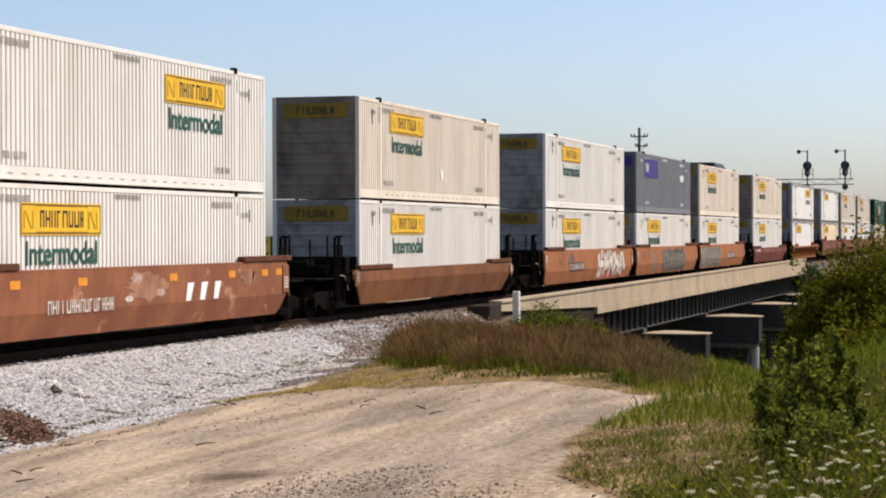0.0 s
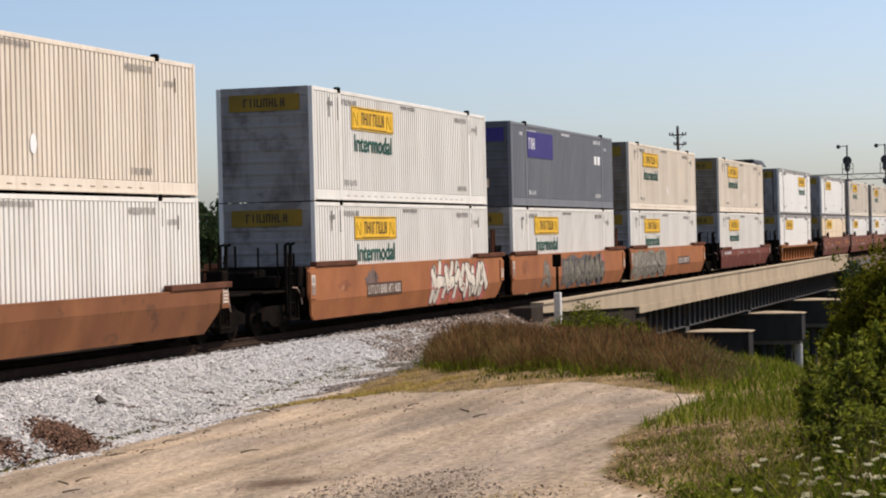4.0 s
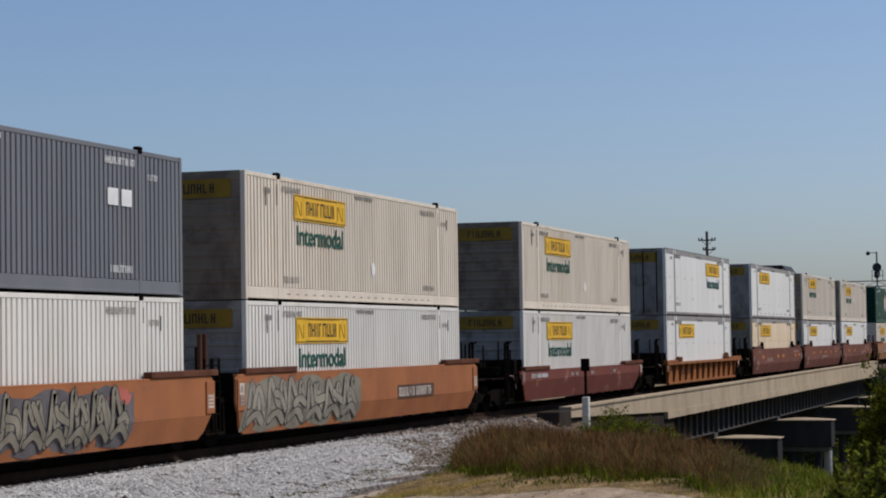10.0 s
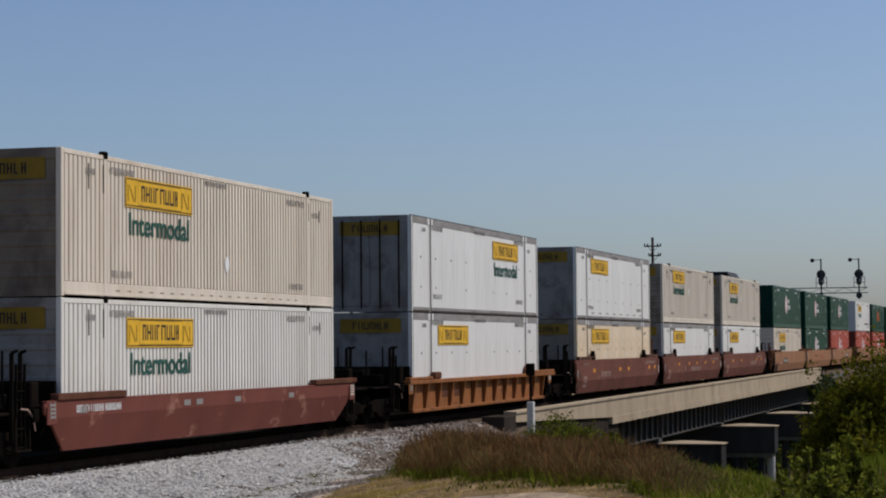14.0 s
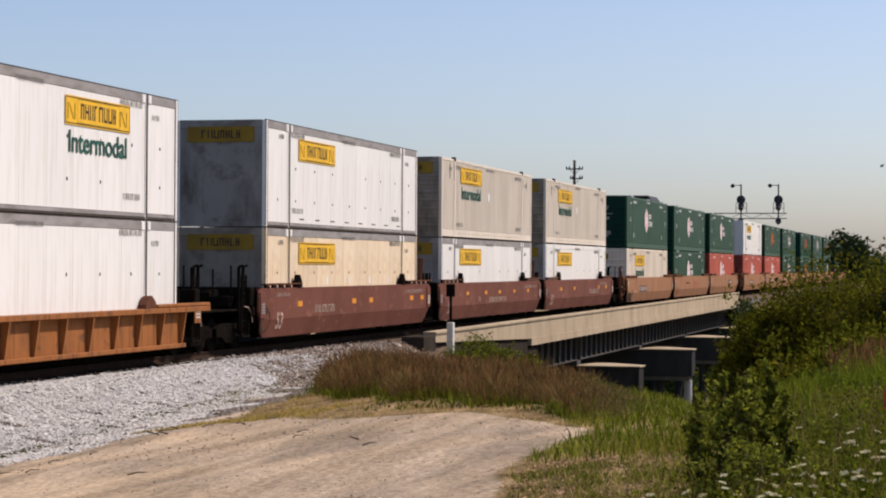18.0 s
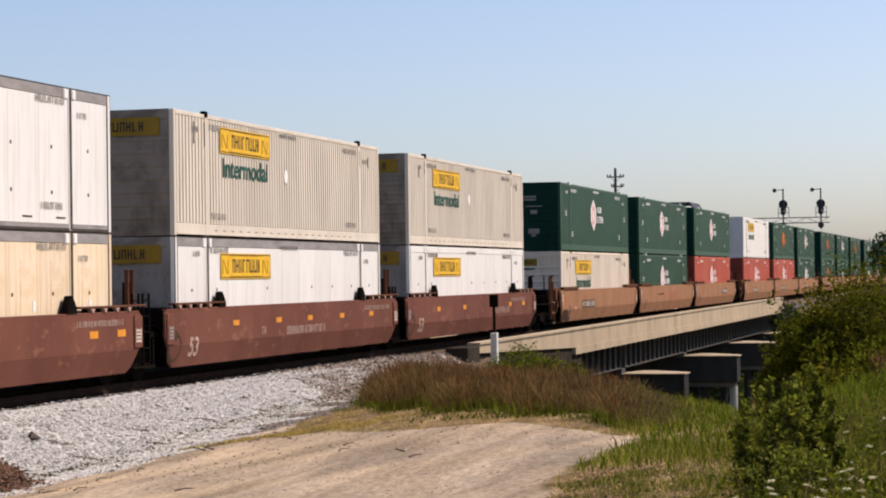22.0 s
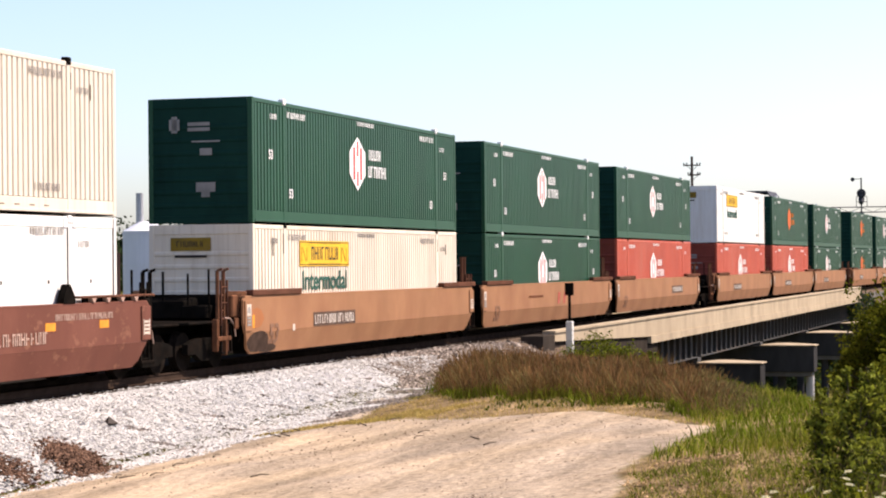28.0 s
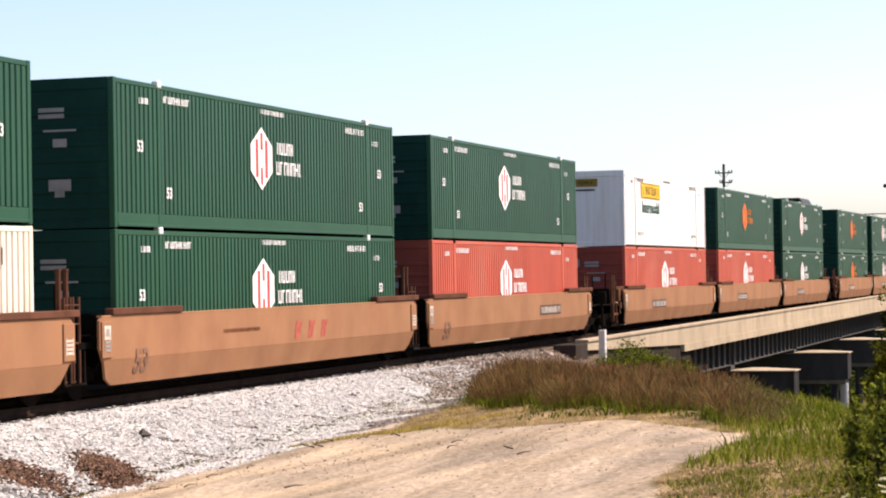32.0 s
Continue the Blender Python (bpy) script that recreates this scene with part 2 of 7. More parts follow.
    "brownstone": mat("brown crushed stone", (0.115, 0.066, 0.043), 0.9, vary=0.2, scale=8, island=0.75),
    "pebble": mat("pebbles", (0.17, 0.118, 0.08), 0.9, vary=0.2, scale=8, island=0.45),
    "gravelstone": mat("lane gravel", (0.36, 0.29, 0.215), 0.9, vary=0.2, scale=8, island=0.5),
    "concrete": mat("weathered concrete", (0.375, 0.30, 0.205), 0.85, vary=0.1, scale=1.5, dirt=(0.22, 0.175, 0.12), dirt_amount=0.7, dirt_scale=0.6, streak=2, bump=0.15, bump_scale=20),
    "old_concrete": mat("old grey concrete", (0.125, 0.115, 0.10), 0.9, vary=0.15, scale=1.5, dirt=(0.07, 0.06, 0.05), dirt_amount=0.7, dirt_scale=0.6, streak=3, bump=0.2, bump_scale=15),
    "wing_wall": mat("dark wing wall concrete", (0.040, 0.033, 0.027), 0.9, vary=0.3, scale=1.5, dirt=(0.06, 0.048, 0.038), dirt_amount=0.5, dirt_scale=0.8, streak=3, bump=0.2, bump_scale=15, spec=0.0),
    "pier": mat("stained pier concrete toned as shade", (0.042, 0.041, 0.041), 0.9, vary=0.25, scale=1.5, dirt=(0.028, 0.026, 0.024), dirt_amount=0.7, dirt_scale=0.6, streak=3, bump=0.2, bump_scale=15, spec=0.0),
    "sunlit_column": mat("column concrete lightened as sunlit", (0.42, 0.41, 0.40), 0.85, vary=0.12, scale=2, dirt=(0.22, 0.20, 0.18), dirt_amount=0.5, dirt_scale=1.5, streak=3),
    "grass_dark": leafy("deep green grass", (0.060, 0.088, 0.006), 0.4, (0.10, 0.105, 0.008)),
    "rust_gear": mat("rusty end gear", (0.13, 0.058, 0.032), 0.75, vary=0.3, scale=4, dirt=(0.03, 0.018, 0.012), dirt_amount=0.8, dirt_scale=2.5, spec=0.0),
    "brown_bed": mat("brown stony bed", (0.115, 0.085, 0.062), 0.95, vary=0.35, scale=9, bump=1.0, bump_scale=14, spec=0.0),
    "worn_mark": mat("worn pale marking", (0.40, 0.28, 0.22), 0.7, vary=0.3, scale=9, dirt=(0.22, 0.09, 0.06), dirt_amount=0.8, dirt_scale=6),
    "litter": mat("tan chips", (0.30, 0.20, 0.105), 0.9, vary=0.3, scale=8, island=0.6),
    "slot": mat("shaded slot", (0.20, 0.155, 0.11), 0.8, vary=0.3, scale=4),
    "girder": mat("weathered grey girder", (0.060, 0.060, 0.058), 0.75, vary=0.2, scale=2, dirt=(0.12, 0.07, 0.045), dirt_amount=0.5, dirt_scale=1.0, streak=3),
    "timber": mat("old pole timber", (0.12, 0.09, 0.07), 0.9, vary=0.2, scale=4, streak=6),
    "signal": mat("black signal paint", (0.055, 0.055, 0.06), 0.6, vary=0.2),
    "post_white": mat("white post paint", (0.60, 0.58, 0.54), 0.6, vary=0.1, scale=5, dirt=(0.3, 0.25, 0.2), dirt_amount=0.5, dirt_scale=4),
    "post_orange": mat("orange marker plastic", (0.75, 0.075, 0.018), 0.45, vary=0.1, scale=5),
    "bark": mat("bark", (0.10, 0.075, 0.055), 0.95, vary=0.3, scale=6, bump=0.4),
    "leaf": leafy("shrub leaves", (0.105, 0.122, 0.007), 0.85, (0.22, 0.19, 0.016), 0.35, 0.6, 0.05),
    "leaf_near": leafy("near shrub leaves", (0.135, 0.150, 0.016), 0.8, (0.30, 0.25, 0.04), 0.35, 0.6, 0.05),
    "leaf_far": leafy("tree leaves", (0.092, 0.098, 0.009), 0.7, (0.19, 0.155, 0.016)),
    "leaf_dark": leafy("dark tree leaves", (0.035, 0.055, 0.022), 0.4, (0.05, 0.06, 0.025)),
    "grass": leafy("green grass", (0.112, 0.145, 0.012), 0.65, (0.22, 0.20, 0.03)),
    "dry": leafy("dry grass", (0.40, 0.30, 0.10), 0.35, (0.30, 0.25, 0.04)),
    "weed": leafy("reddish seeding weeds", (0.150, 0.080, 0.034), 0.5, (0.12, 0.085, 0.024), 0.4),
    "weed_pale": leafy("olive seeding stalks", (0.150, 0.112, 0.045), 0.5, (0.10, 0.095, 0.02), 0.4),
    "petal": leafy("white umbel florets", (0.74, 0.68, 0.44), 0.2, None, 0.15),
    "gondola": mat("brown gondola paint", (0.035, 0.020, 0.018), 0.8, vary=0.2, scale=1, dirt=(0.07, 0.04, 0.035), dirt_amount=0.5),
}


# ends of the boxes: the same paints, darkened by soot, road grime and painted shade
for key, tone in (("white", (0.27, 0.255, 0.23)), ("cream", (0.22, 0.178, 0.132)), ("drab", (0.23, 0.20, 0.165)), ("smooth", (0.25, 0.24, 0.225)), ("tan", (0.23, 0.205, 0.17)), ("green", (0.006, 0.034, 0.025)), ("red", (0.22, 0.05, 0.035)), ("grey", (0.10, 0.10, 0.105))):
    M[key + "_end"] = mat("grimy shaded " + key + " end", tone, 0.6, scale=1.2, vary=0.12, dirt=tuple(0.55 * v for v in tone) if key in ("green", "red", "grey") else (0.060, 0.045, 0.035), dirt_amount=0.9, dirt_scale=0.8, streak=2.2, flake=tone if key in ("green", "red", "grey") else (0.11, 0.085, 0.07), flake_amount=0.6, flake_scale=0.7)


def ground_material():
    """Earth: sandy track, dry verge and grass soil, mixed by what lies where."""
    m = bpy.data.materials.new("ground earth")
    m.use_nodes = True
    n, l = m.node_tree.nodes, m.node_tree.links
    b = n["Principled BSDF"]
    b.inputs["Roughness"].default_value = 0.95
    b.inputs["Specular IOR Level"].default_value = 0.0
    g = n.new("ShaderNodeTexCoord")
    col = n.new("ShaderNodeVertexColor"); col.layer_name = "kinds"
    sep = n.new("ShaderNodeSeparateColor"); l.new(col.outputs[0], sep.inputs[0])

    def noisy(scale, detail, lo, hi, a, c_):
        t = n.new("ShaderNodeTexNoise")
        t.inputs["Scale"].default_value, t.inputs["Detail"].default_value, t.inputs["Roughness"].default_value = scale, detail, 0.66
        l.new(g.outputs["Object"], t.inputs[0])
        r = n.new("ShaderNodeMapRange")
        r.inputs[1].default_value, r.inputs[2].default_value = lo, hi
        l.new(t.outputs[0], r.inputs[0])
        x = n.new("ShaderNodeMix"); x.data_type = 'RGBA'
        x.inputs[6].default_value, x.inputs[7].default_value = (*a, 1), (*c_, 1)
        l.new(r.outputs[0], x.inputs[0])
        return x.outputs[2]

    def blend(f, a, c_, grain):
        t = n.new("ShaderNodeTexNoise")
        t.inputs["Scale"].default_value, t.inputs["Detail"].default_value = grain, 5
        l.new(g.outputs["Object"], t.inputs[0])
        add = n.new("ShaderNodeMath"); add.operation = 'ADD'
        l.new(f, add.inputs[0]); l.new(t.outputs[0], add.inputs[1])
        r = n.new("ShaderNodeMapRange")
        r.inputs[1].default_value, r.inputs[2].default_value = 0.85, 1.15
        l.new(add.outputs[0], r.inputs[0])
        x = n.new("ShaderNodeMix"); x.data_type = 'RGBA'
        l.new(r.outputs[0], x.inputs[0]); l.new(a, x.inputs[6]); l.new(c_, x.inputs[7])
        return x.outputs[2]

    soil = noisy(0.9, 6, 0.3, 0.7, (0.075, 0.075, 0.018), (0.13, 0.11, 0.035))
    sand = noisy(0.38, 9, 0.36, 0.62, (0.372, 0.299, 0.222), (0.465, 0.356, 0.238))
    gravel = noisy(7.0, 4, 0.35, 0.65, (0.30, 0.245, 0.185), (0.46, 0.38, 0.29))
    straw = noisy(2.2, 7, 0.36, 0.62, (0.15, 0.105, 0.05), (0.36, 0.25, 0.135))
    out = blend(sep.outputs[0], soil, sand, 1.6)
    out = blend(sep.outputs[1], out, gravel, 2.2)
    out = blend(sep.outputs[2], out, straw, 1.2)
    ruts = n.new("ShaderNodeTexNoise")
    ruts.inputs["Scale"].default_value, ruts.inputs["Detail"].default_value = 1.0, 7
    mp = n.new("ShaderNodeMapping")
    mp.inputs["Rotation"].default_value, mp.inputs["Scale"].default_value = (0, 0, radians(-25)), (0.25, 1.3, 1)
    l.new(g.outputs["Object"], mp.inputs[0]); l.new(mp.outputs[0], ruts.inputs[0])
    rr = n.new("ShaderNodeMapRange")
    rr.inputs[1].default_value, rr.inputs[2].default_value, rr.inputs[3].default_value, rr.inputs[4].default_value = 0.36, 0.64, 0.62, 1.10
    l.new(ruts.outputs[0], rr.inputs[0])
    hs = n.new("ShaderNodeHueSaturation")
    l.new(rr.outputs[0], hs.inputs["Value"]); l.new(out, hs.inputs["Color"])
    fine = n.new("ShaderNodeTexNoise")
    fine.inputs["Scale"].default_value, fine.inputs["Detail"].default_value, fine.inputs["Roughness"].default_value = 9, 8, 0.78
    l.new(g.outputs["Object"], fine.inputs[0])
    fr = n.new("ShaderNodeMapRange")
    fr.inputs[1].default_value, fr.inputs[2].default_value, fr.inputs[3].default_value, fr.inputs[4].default_value = 0.34, 0.66, 0.55, 1.28
    l.new(fine.outputs[0], fr.inputs[0])
    hf = n.new("ShaderNodeHueSaturation")
    l.new(fr.outputs[0], hf.inputs["Value"]); l.new(hs.outputs[0], hf.inputs["Color"])
    damp = n.new("ShaderNodeMix"); damp.data_type = 'RGBA'
    damp.inputs[7].default_value = (0.085, 0.055, 0.038, 1)
    l.new(col.outputs["Alpha"], damp.inputs[0]); l.new(hf.outputs[0], damp.inputs[6])
    l.new(damp.outputs[2], b.inputs["Base Color"])
    t = n.new("ShaderNodeTexNoise"); t.inputs["Scale"].default_value, t.inputs["Detail"].default_value = 9, 8
    l.new(g.outputs["Object"], t.inputs[0])
    bp = n.new("ShaderNodeBump"); bp.inputs["Strength"].default_value, bp.inputs["Distance"].default_value = 0.8, 0.06
    l.new(t.outputs[0], bp.inputs["Height"]); l.new(bp.outputs[0], b.inputs["Normal"])
    return m


# ---- mesh helpers ----
def mesh_of(name, verts, faces, material, smooth=False):
    me = bpy.data.meshes.new(name)
    me.from_pydata([tuple(v) for v in verts], [], [tuple(f) for f in faces])
    me.materials.append(material)
    if smooth:
        me.polygons.foreach_set("use_smooth", [True] * len(me.polygons))
    me.update()
    return me


def part(name, data, parent, label="", at=None, material=None):
    """Links a bmesh or a mesh as one object under a thing or a part."""
    if isinstance(data, bmesh.types.BMesh):
        me = bpy.data.meshes.new(name)
        data.to_mesh(me)
        data.free()
        me.materials.append(material)
    else:
        me = data
    ob = new(name, me)
    ob.parent = parent
    if at is not None:
        ob.matrix_basis = at
    if label:
        ob["label"] = label
    return ob


def bm_box(bm, x0, x1, y0, y1, z0, z1):
    v = [bm.verts.new(p) for p in ((x0, y0, z0), (x1, y0, z0), (x1, y1, z0), (x0, y1, z0), (x0, y0, z1), (x1, y0, z1), (x1, y1, z1), (x0, y1, z1))]
    for f in ((3, 2, 1, 0), (4, 5, 6, 7), (0, 1, 5, 4), (1, 2, 6, 5), (2, 3, 7, 6), (3, 0, 4, 7)):
        bm.faces.new([v[i] for i in f])
    return v


def boxes(*bs, bevel=0.0):
    bm = bmesh.new()
    for b_ in bs:
        bm_box(bm, *b_)
    if bevel:
        bmesh.ops.bevel(bm, geom=bm.edges[:], offset=bevel, segments=1, affect='EDGES')
    return bm


def bm_rod(bm, a, b_, r, n=8, r2=None):
    a, b_ = Vector(a), Vector(b_)
    q = (b_ - a).to_track_quat('Z', 'Y')
    rings = []
    for p, rr in ((a, r), (b_, r if r2 is None else r2)):
        rings.append([bm.verts.new(p + q @ Vector((rr * math.cos(2 * math.pi * i / n), rr * math.sin(2 * math.pi * i / n), 0))) for i in range(n)])
    for i in range(n):
        bm.faces.new((rings[0][i], rings[0][(i + 1) % n], rings[1][(i + 1) % n], rings[1][i]))
    bm.faces.new(rings[0][::-1])
    bm.faces.new(rings[1])


def rods(*rs, n=8):
    bm = bmesh.new()
    for r_ in rs:
        bm_rod(bm, r_[0], r_[1], r_[2], n, r_[3] if len(r_) > 3 else None)
    return bm


def bm_prism(bm, outline, y0, y1):
    """An outline in x and z, carried from y0 to y1."""
    a = [bm.verts.new((x, y0, z)) for x, z in outline]
    b_ = [bm.verts.new((x, y1, z)) for x, z in outline]
    n = len(outline)
    bm.faces.new(a)
    bm.faces.new(b_[::-1])
    for i in range(n):
        bm.faces.new((a[(i + 1) % n], a[i], b_[i], b_[(i + 1) % n]))


def prism(outline, y0, y1):
    bm = bmesh.new()
    bm_prism(bm, outline, y0, y1)
    return bm


def solid(name, bm, material):
    me = bpy.data.meshes.new(name)
    bmesh.ops.recalc_face_normals(bm, faces=bm.faces[:])
    bm.to_mesh(me)
    bm.free()
    me.materials.append(material)
    return me


CACHE = {}


def cached(key, make):
    if key not in CACHE:
        CACHE[key] = make()
    return CACHE[key]


def lettering(text, height, material, stretch=1.0, bold=0.035):
    """Raised letters in the built-in font, standing in the x-z plane and facing -y."""
    def make():
        cu = bpy.data.curves.new("lettering", 'FONT')
        cu.body, cu.size, cu.extrude, cu.offset = text, height * 1.38, 0.002, height * bold
        ob = bpy.data.objects.new("lettering", cu)
        me = bpy.data.meshes.new_from_object(ob)
        bpy.data.objects.remove(ob)
        me.transform(Matrix.Rotation(radians(90), 4, 'X') @ Matrix.Diagonal((stretch, 1, 1, 1)))
        me.materials.clear()
        me.materials.append(material)
        me.name = "lettering"
        return me
    return cached(("text", text, height, material.name, stretch), make)


# ---- the lie of the land ----
def step(a, b_, v):
    u = np.clip((v - a) / (b_ - a), 0, 1)
    return u * u * (3 - 2 * u)


def land(x, y):
    """Height of the natural ground: it rises from the track to the lane, and falls to the creek beyond the lane's end."""
    x, y = np.asarray(x, float), np.asarray(y, float)
    yy = np.clip(y, -24, -4.4)
    xx = np.clip(x, -5, 52)
    near = -2.095 - 0.1245 * yy + 0.018 * xx - 0.035 * np.maximum(xx - 22, 0) * step(-13, -18, yy)
    edge = np.where(yy > -16.1, 29.5 + (yy + 16.1) * 2.75, 29.5 - (yy + 16.1) * 6.0)
    fall = step(0, 30, x - edge + 1.8)
    low = -6.2 + 5.4 * step(148, 172, x)
    z = near * (1 - fall) + low * fall
    behind = -0.20 - 0.35 * step(13, 18, y)
    behind = behind * (1 - step(60, 82, x)) + low * step(60, 82, x)
    far_side = step(-4.4, 3.5, y)
    z = z * (1 - far_side) + behind * far_side
    z = z + (0.02 * np.sin(x * 0.9 + y * 0.6) + 0.02 * np.sin(x * 0.37 - y * 1.3)) * step(2, 12, np.abs(y + 4) + 8)
    return z


def land_at(x, y):
    return float(land(x, y))


def weed_base(y):
    return np.interp(y, [-15.3, -14.15, -12.5, -10.55, -8.2, -5.7, -4.5], [27.2, 29.7, 32.7, 35.9, 39.8, 44.6, 47.0])


def upper_border(y):
    """Where the sandy lane ends and the grass before the weeds begins."""
    return np.interp(y, [-15.06, -12.7, -11.0, -10.0, -8.15, -6.6, -5.5, -4.6], [26.7, 30.8, 32.9, 33.5, 35.5, 37.3, 42.5, 47.0])


def sandy(x, y):
    """How far the sandy lane reaches: 1 on it, 0 off it."""
    x, y = np.asarray(x, float), np.asarray(y, float)
    right = np.interp(x, [-30, 11, 13, 14.6, 17.0, 18.6, 20.6, 22.1, 24.4, 26.7, 28.5], [-17.8, -17.2, -16.95, -16.65, -16.15, -15.6, -15.15, -15.05, -15.1, -15.1, -14.6])
    w = 0.45 * np.sin(x * 1.7) * np.sin(y * 1.1 + 1) * 0.5
    inside = step(-0.3, 0.3, y - right + w) * step(-0.3, 0.3, -4.4 - y + w)
    return inside * step(-0.5, 0.5, upper_border(y) - x + w)


def gravelly(x, y):
    """How thick the gravel lies on the lane: a long patch that slants across it."""
    x, y = np.asarray(x, float), np.asarray(y, float)
    far = np.interp(y, [-16.8, -15.6, -14.7, -13.4, -12.4, -11.8], [14.6, 16.6, 17.8, 20.3, 20.4, 18.4])
    near = np.interp(y, [-16.8, -16.0, -14.8, -13.8, -12.9, -11.8], [12.9, 12.8, 14.1, 15.0, 14.6, 17.6])
    w = 0.35 * np.sin(x * 2.1 + y) + 0.25 * np.sin(y * 4.3 - x)
    return step(-1.1, 0.9, far - x + w) * step(-0.9, 0.9, x - near + w) * step(-11.5, -12.3, y + 0.3 * w) * step(-17.0, -16.5, y)


def ground():
    def axis(a, b_, fine, lo, hi):
        core = list(np.arange(a, b_, fine))
        up, v, d = [], b_, fine
        while v < hi:
            up.append(v); d *= 1.25; v += d
        dn, v, d = [], a - fine, fine
        while v > lo:
            dn.append(v); d *= 1.25; v -= d
        return np.array(dn[::-1] + core + up + [hi])
    xs, ys = axis(8, 70, 0.35, -700, 4500), axis(-22, -2, 0.3, -3000, 3500)
    X, Y = np.meshgrid(xs, ys)
    Z = land(X, Y)
    nx, ny = len(xs), len(ys)
    verts = np.stack([X.ravel(), Y.ravel(), Z.ravel()], 1)
    i = np.arange(nx * ny).reshape(ny, nx)
    faces = np.stack([i[:-1, :-1].ravel(), i[:-1, 1:].ravel(), i[1:, 1:].ravel(), i[1:, :-1].ravel()], 1)
    me = mesh_of("ground", verts.tolist(), faces.tolist(), ground_material(), True)
    s_ = sandy(X, Y).ravel()
    grav = (0.45 * gravelly(X, Y) + 0.42 * step(-7.0, -5.2, Y) * step(48, 40, X) + 0.30 * step(30, 36, X)).ravel() * (s_ > 0.3)
    spot = 0.9 * np.exp(-(((X - 21.05) / 0.42) ** 2 + ((Y + 11.55 - 0.4 * (X - 21)) / 0.52) ** 2) ** 2).ravel()
    straw = (0.66 * step(-17.9, -16.9, Y) * step(14.5, 16, X) * step(24, 21.5, X)).ravel() * (1 - s_) + (0.40 * step(-4, -12, Y)).ravel() * (1 - s_) + (0.75 * step(-1.5, 0.5, X - upper_border(Y)) * step(1.5, 0.0, X - weed_base(Y)) * step(-5.0, -5.8, Y)).ravel() * (1 - s_)
    col = me.color_attributes.new("kinds", 'FLOAT_COLOR', 'POINT')
    data = np.stack([s_, grav, straw, spot], 1).astype(np.float32)
    col.data.foreach_set("color", data.ravel())
    ob = new("ground", me)
    tagged(ob, "sandy lane and grassy earth beside the railway", "ground", kind="structure")


ground()


# ---- scattered stuff ----
rng = np.random.default_rng(7)


def scatter(name, verts, faces, material, label, category):
    ob = new(name, mesh_of(name, verts, faces, material))
    return tagged(ob, label, category, kind="stuff")


ROCK_V = np.array([(1, 0, 0), (-1, 0, 0), (0, 1, 0), (0, -1, 0), (0, 0, 1), (0, 0, -0.6)], float)
ROCK_F = np.array([(0, 2, 4), (2, 1, 4), (1, 3, 4), (3, 0, 4), (2, 0, 5), (1, 2, 5), (3, 1, 5), (0, 3, 5)])


def stones(name, xyz, size, material, label, category, flat=0.65):
    n = len(xyz)
    a = rng.uniform(0, 2 * np.pi, n)
    sc = size[:, None, None] * rng.uniform(0.6, 1.3, (n, 1, 3)) * np.array([1, 0.8, flat])
    v = ROCK_V[None] * sc + rng.normal(0, 0.12, (n, 6, 3)) * size[:, None, None]
    tilt = rng.uniform(-0.6, 0.6, n)
    c_, s_ = np.cos(tilt)[:, None], np.sin(tilt)[:, None]
    v = np.stack([v[..., 0], v[..., 1] * c_ - v[..., 2] * s_, v[..., 1] * s_ + v[..., 2] * c_], -1)
    c_, s_ = np.cos(a)[:, None], np.sin(a)[:, None]
    v = np.stack([v[..., 0] * c_ - v[..., 1] * s_, v[..., 0] * s_ + v[..., 1] * c_, v[..., 2]], -1) + xyz[:, None]
    f = ROCK_F[None] + 6 * np.arange(n)[:, None, None]
    return scatter(name, v.reshape(-1, 3).tolist(), f.reshape(-1, 3).tolist(), material, label, category)


def blades(name, xy, height, width, lean, material, label, category, z=None, heads=False):
    """Grass or weeds: bent blades of two faces each, with the tip drawn to a point or opened to a seed head."""
    n = len(xy)
    z0 = land(xy[:, 0], xy[:, 1]) - 0.03 if z is None else z
    base = np.stack([xy[:, 0], xy[:, 1], z0], 1)
    a = rng.uniform(0, 2 * np.pi, n)
    d = np.stack([np.cos(a), np.sin(a), 0 * a], 1)
    b_ = rng.uniform(0, 2 * np.pi, n)
    out = np.stack([np.cos(b_), np.sin(b_), 0 * b_], 1) * (lean * height * rng.uniform(0.2, 1, n))[:, None]
    up = np.array([0, 0, 1.0])
    w = width[:, None] * d
    mid = base + out * 0.35 + up * (height * 0.6)[:, None]
    tip = base + out + up * height[:, None]
    if heads:
        v = np.stack([base - w * 0.25, base + w * 0.25, mid + w * 0.3, mid - w * 0.3, tip * 0.55 + mid * 0.45 + w * 1.3, tip * 0.55 + mid * 0.45 - w * 1.3, tip], 1)
        f = np.array([(0, 1, 2, 3), (3, 2, 4, 5)]), np.array([(5, 4, 6)])
        k = 7
    else:
        v = np.stack([base - w, base + w, mid + w * 0.8, mid - w * 0.8, tip], 1)
        f = np.array([(0, 1, 2, 3)]), np.array([(3, 2, 4)])
        k = 5
    off = k * np.arange(n)[:, None, None]
    faces = (f[0][None] + off).reshape(-1, 4).tolist() + (f[1][None] + off).reshape(-1, 3).tolist()
    return scatter(name, v.reshape(-1, 3).tolist(), faces, material, label, category)


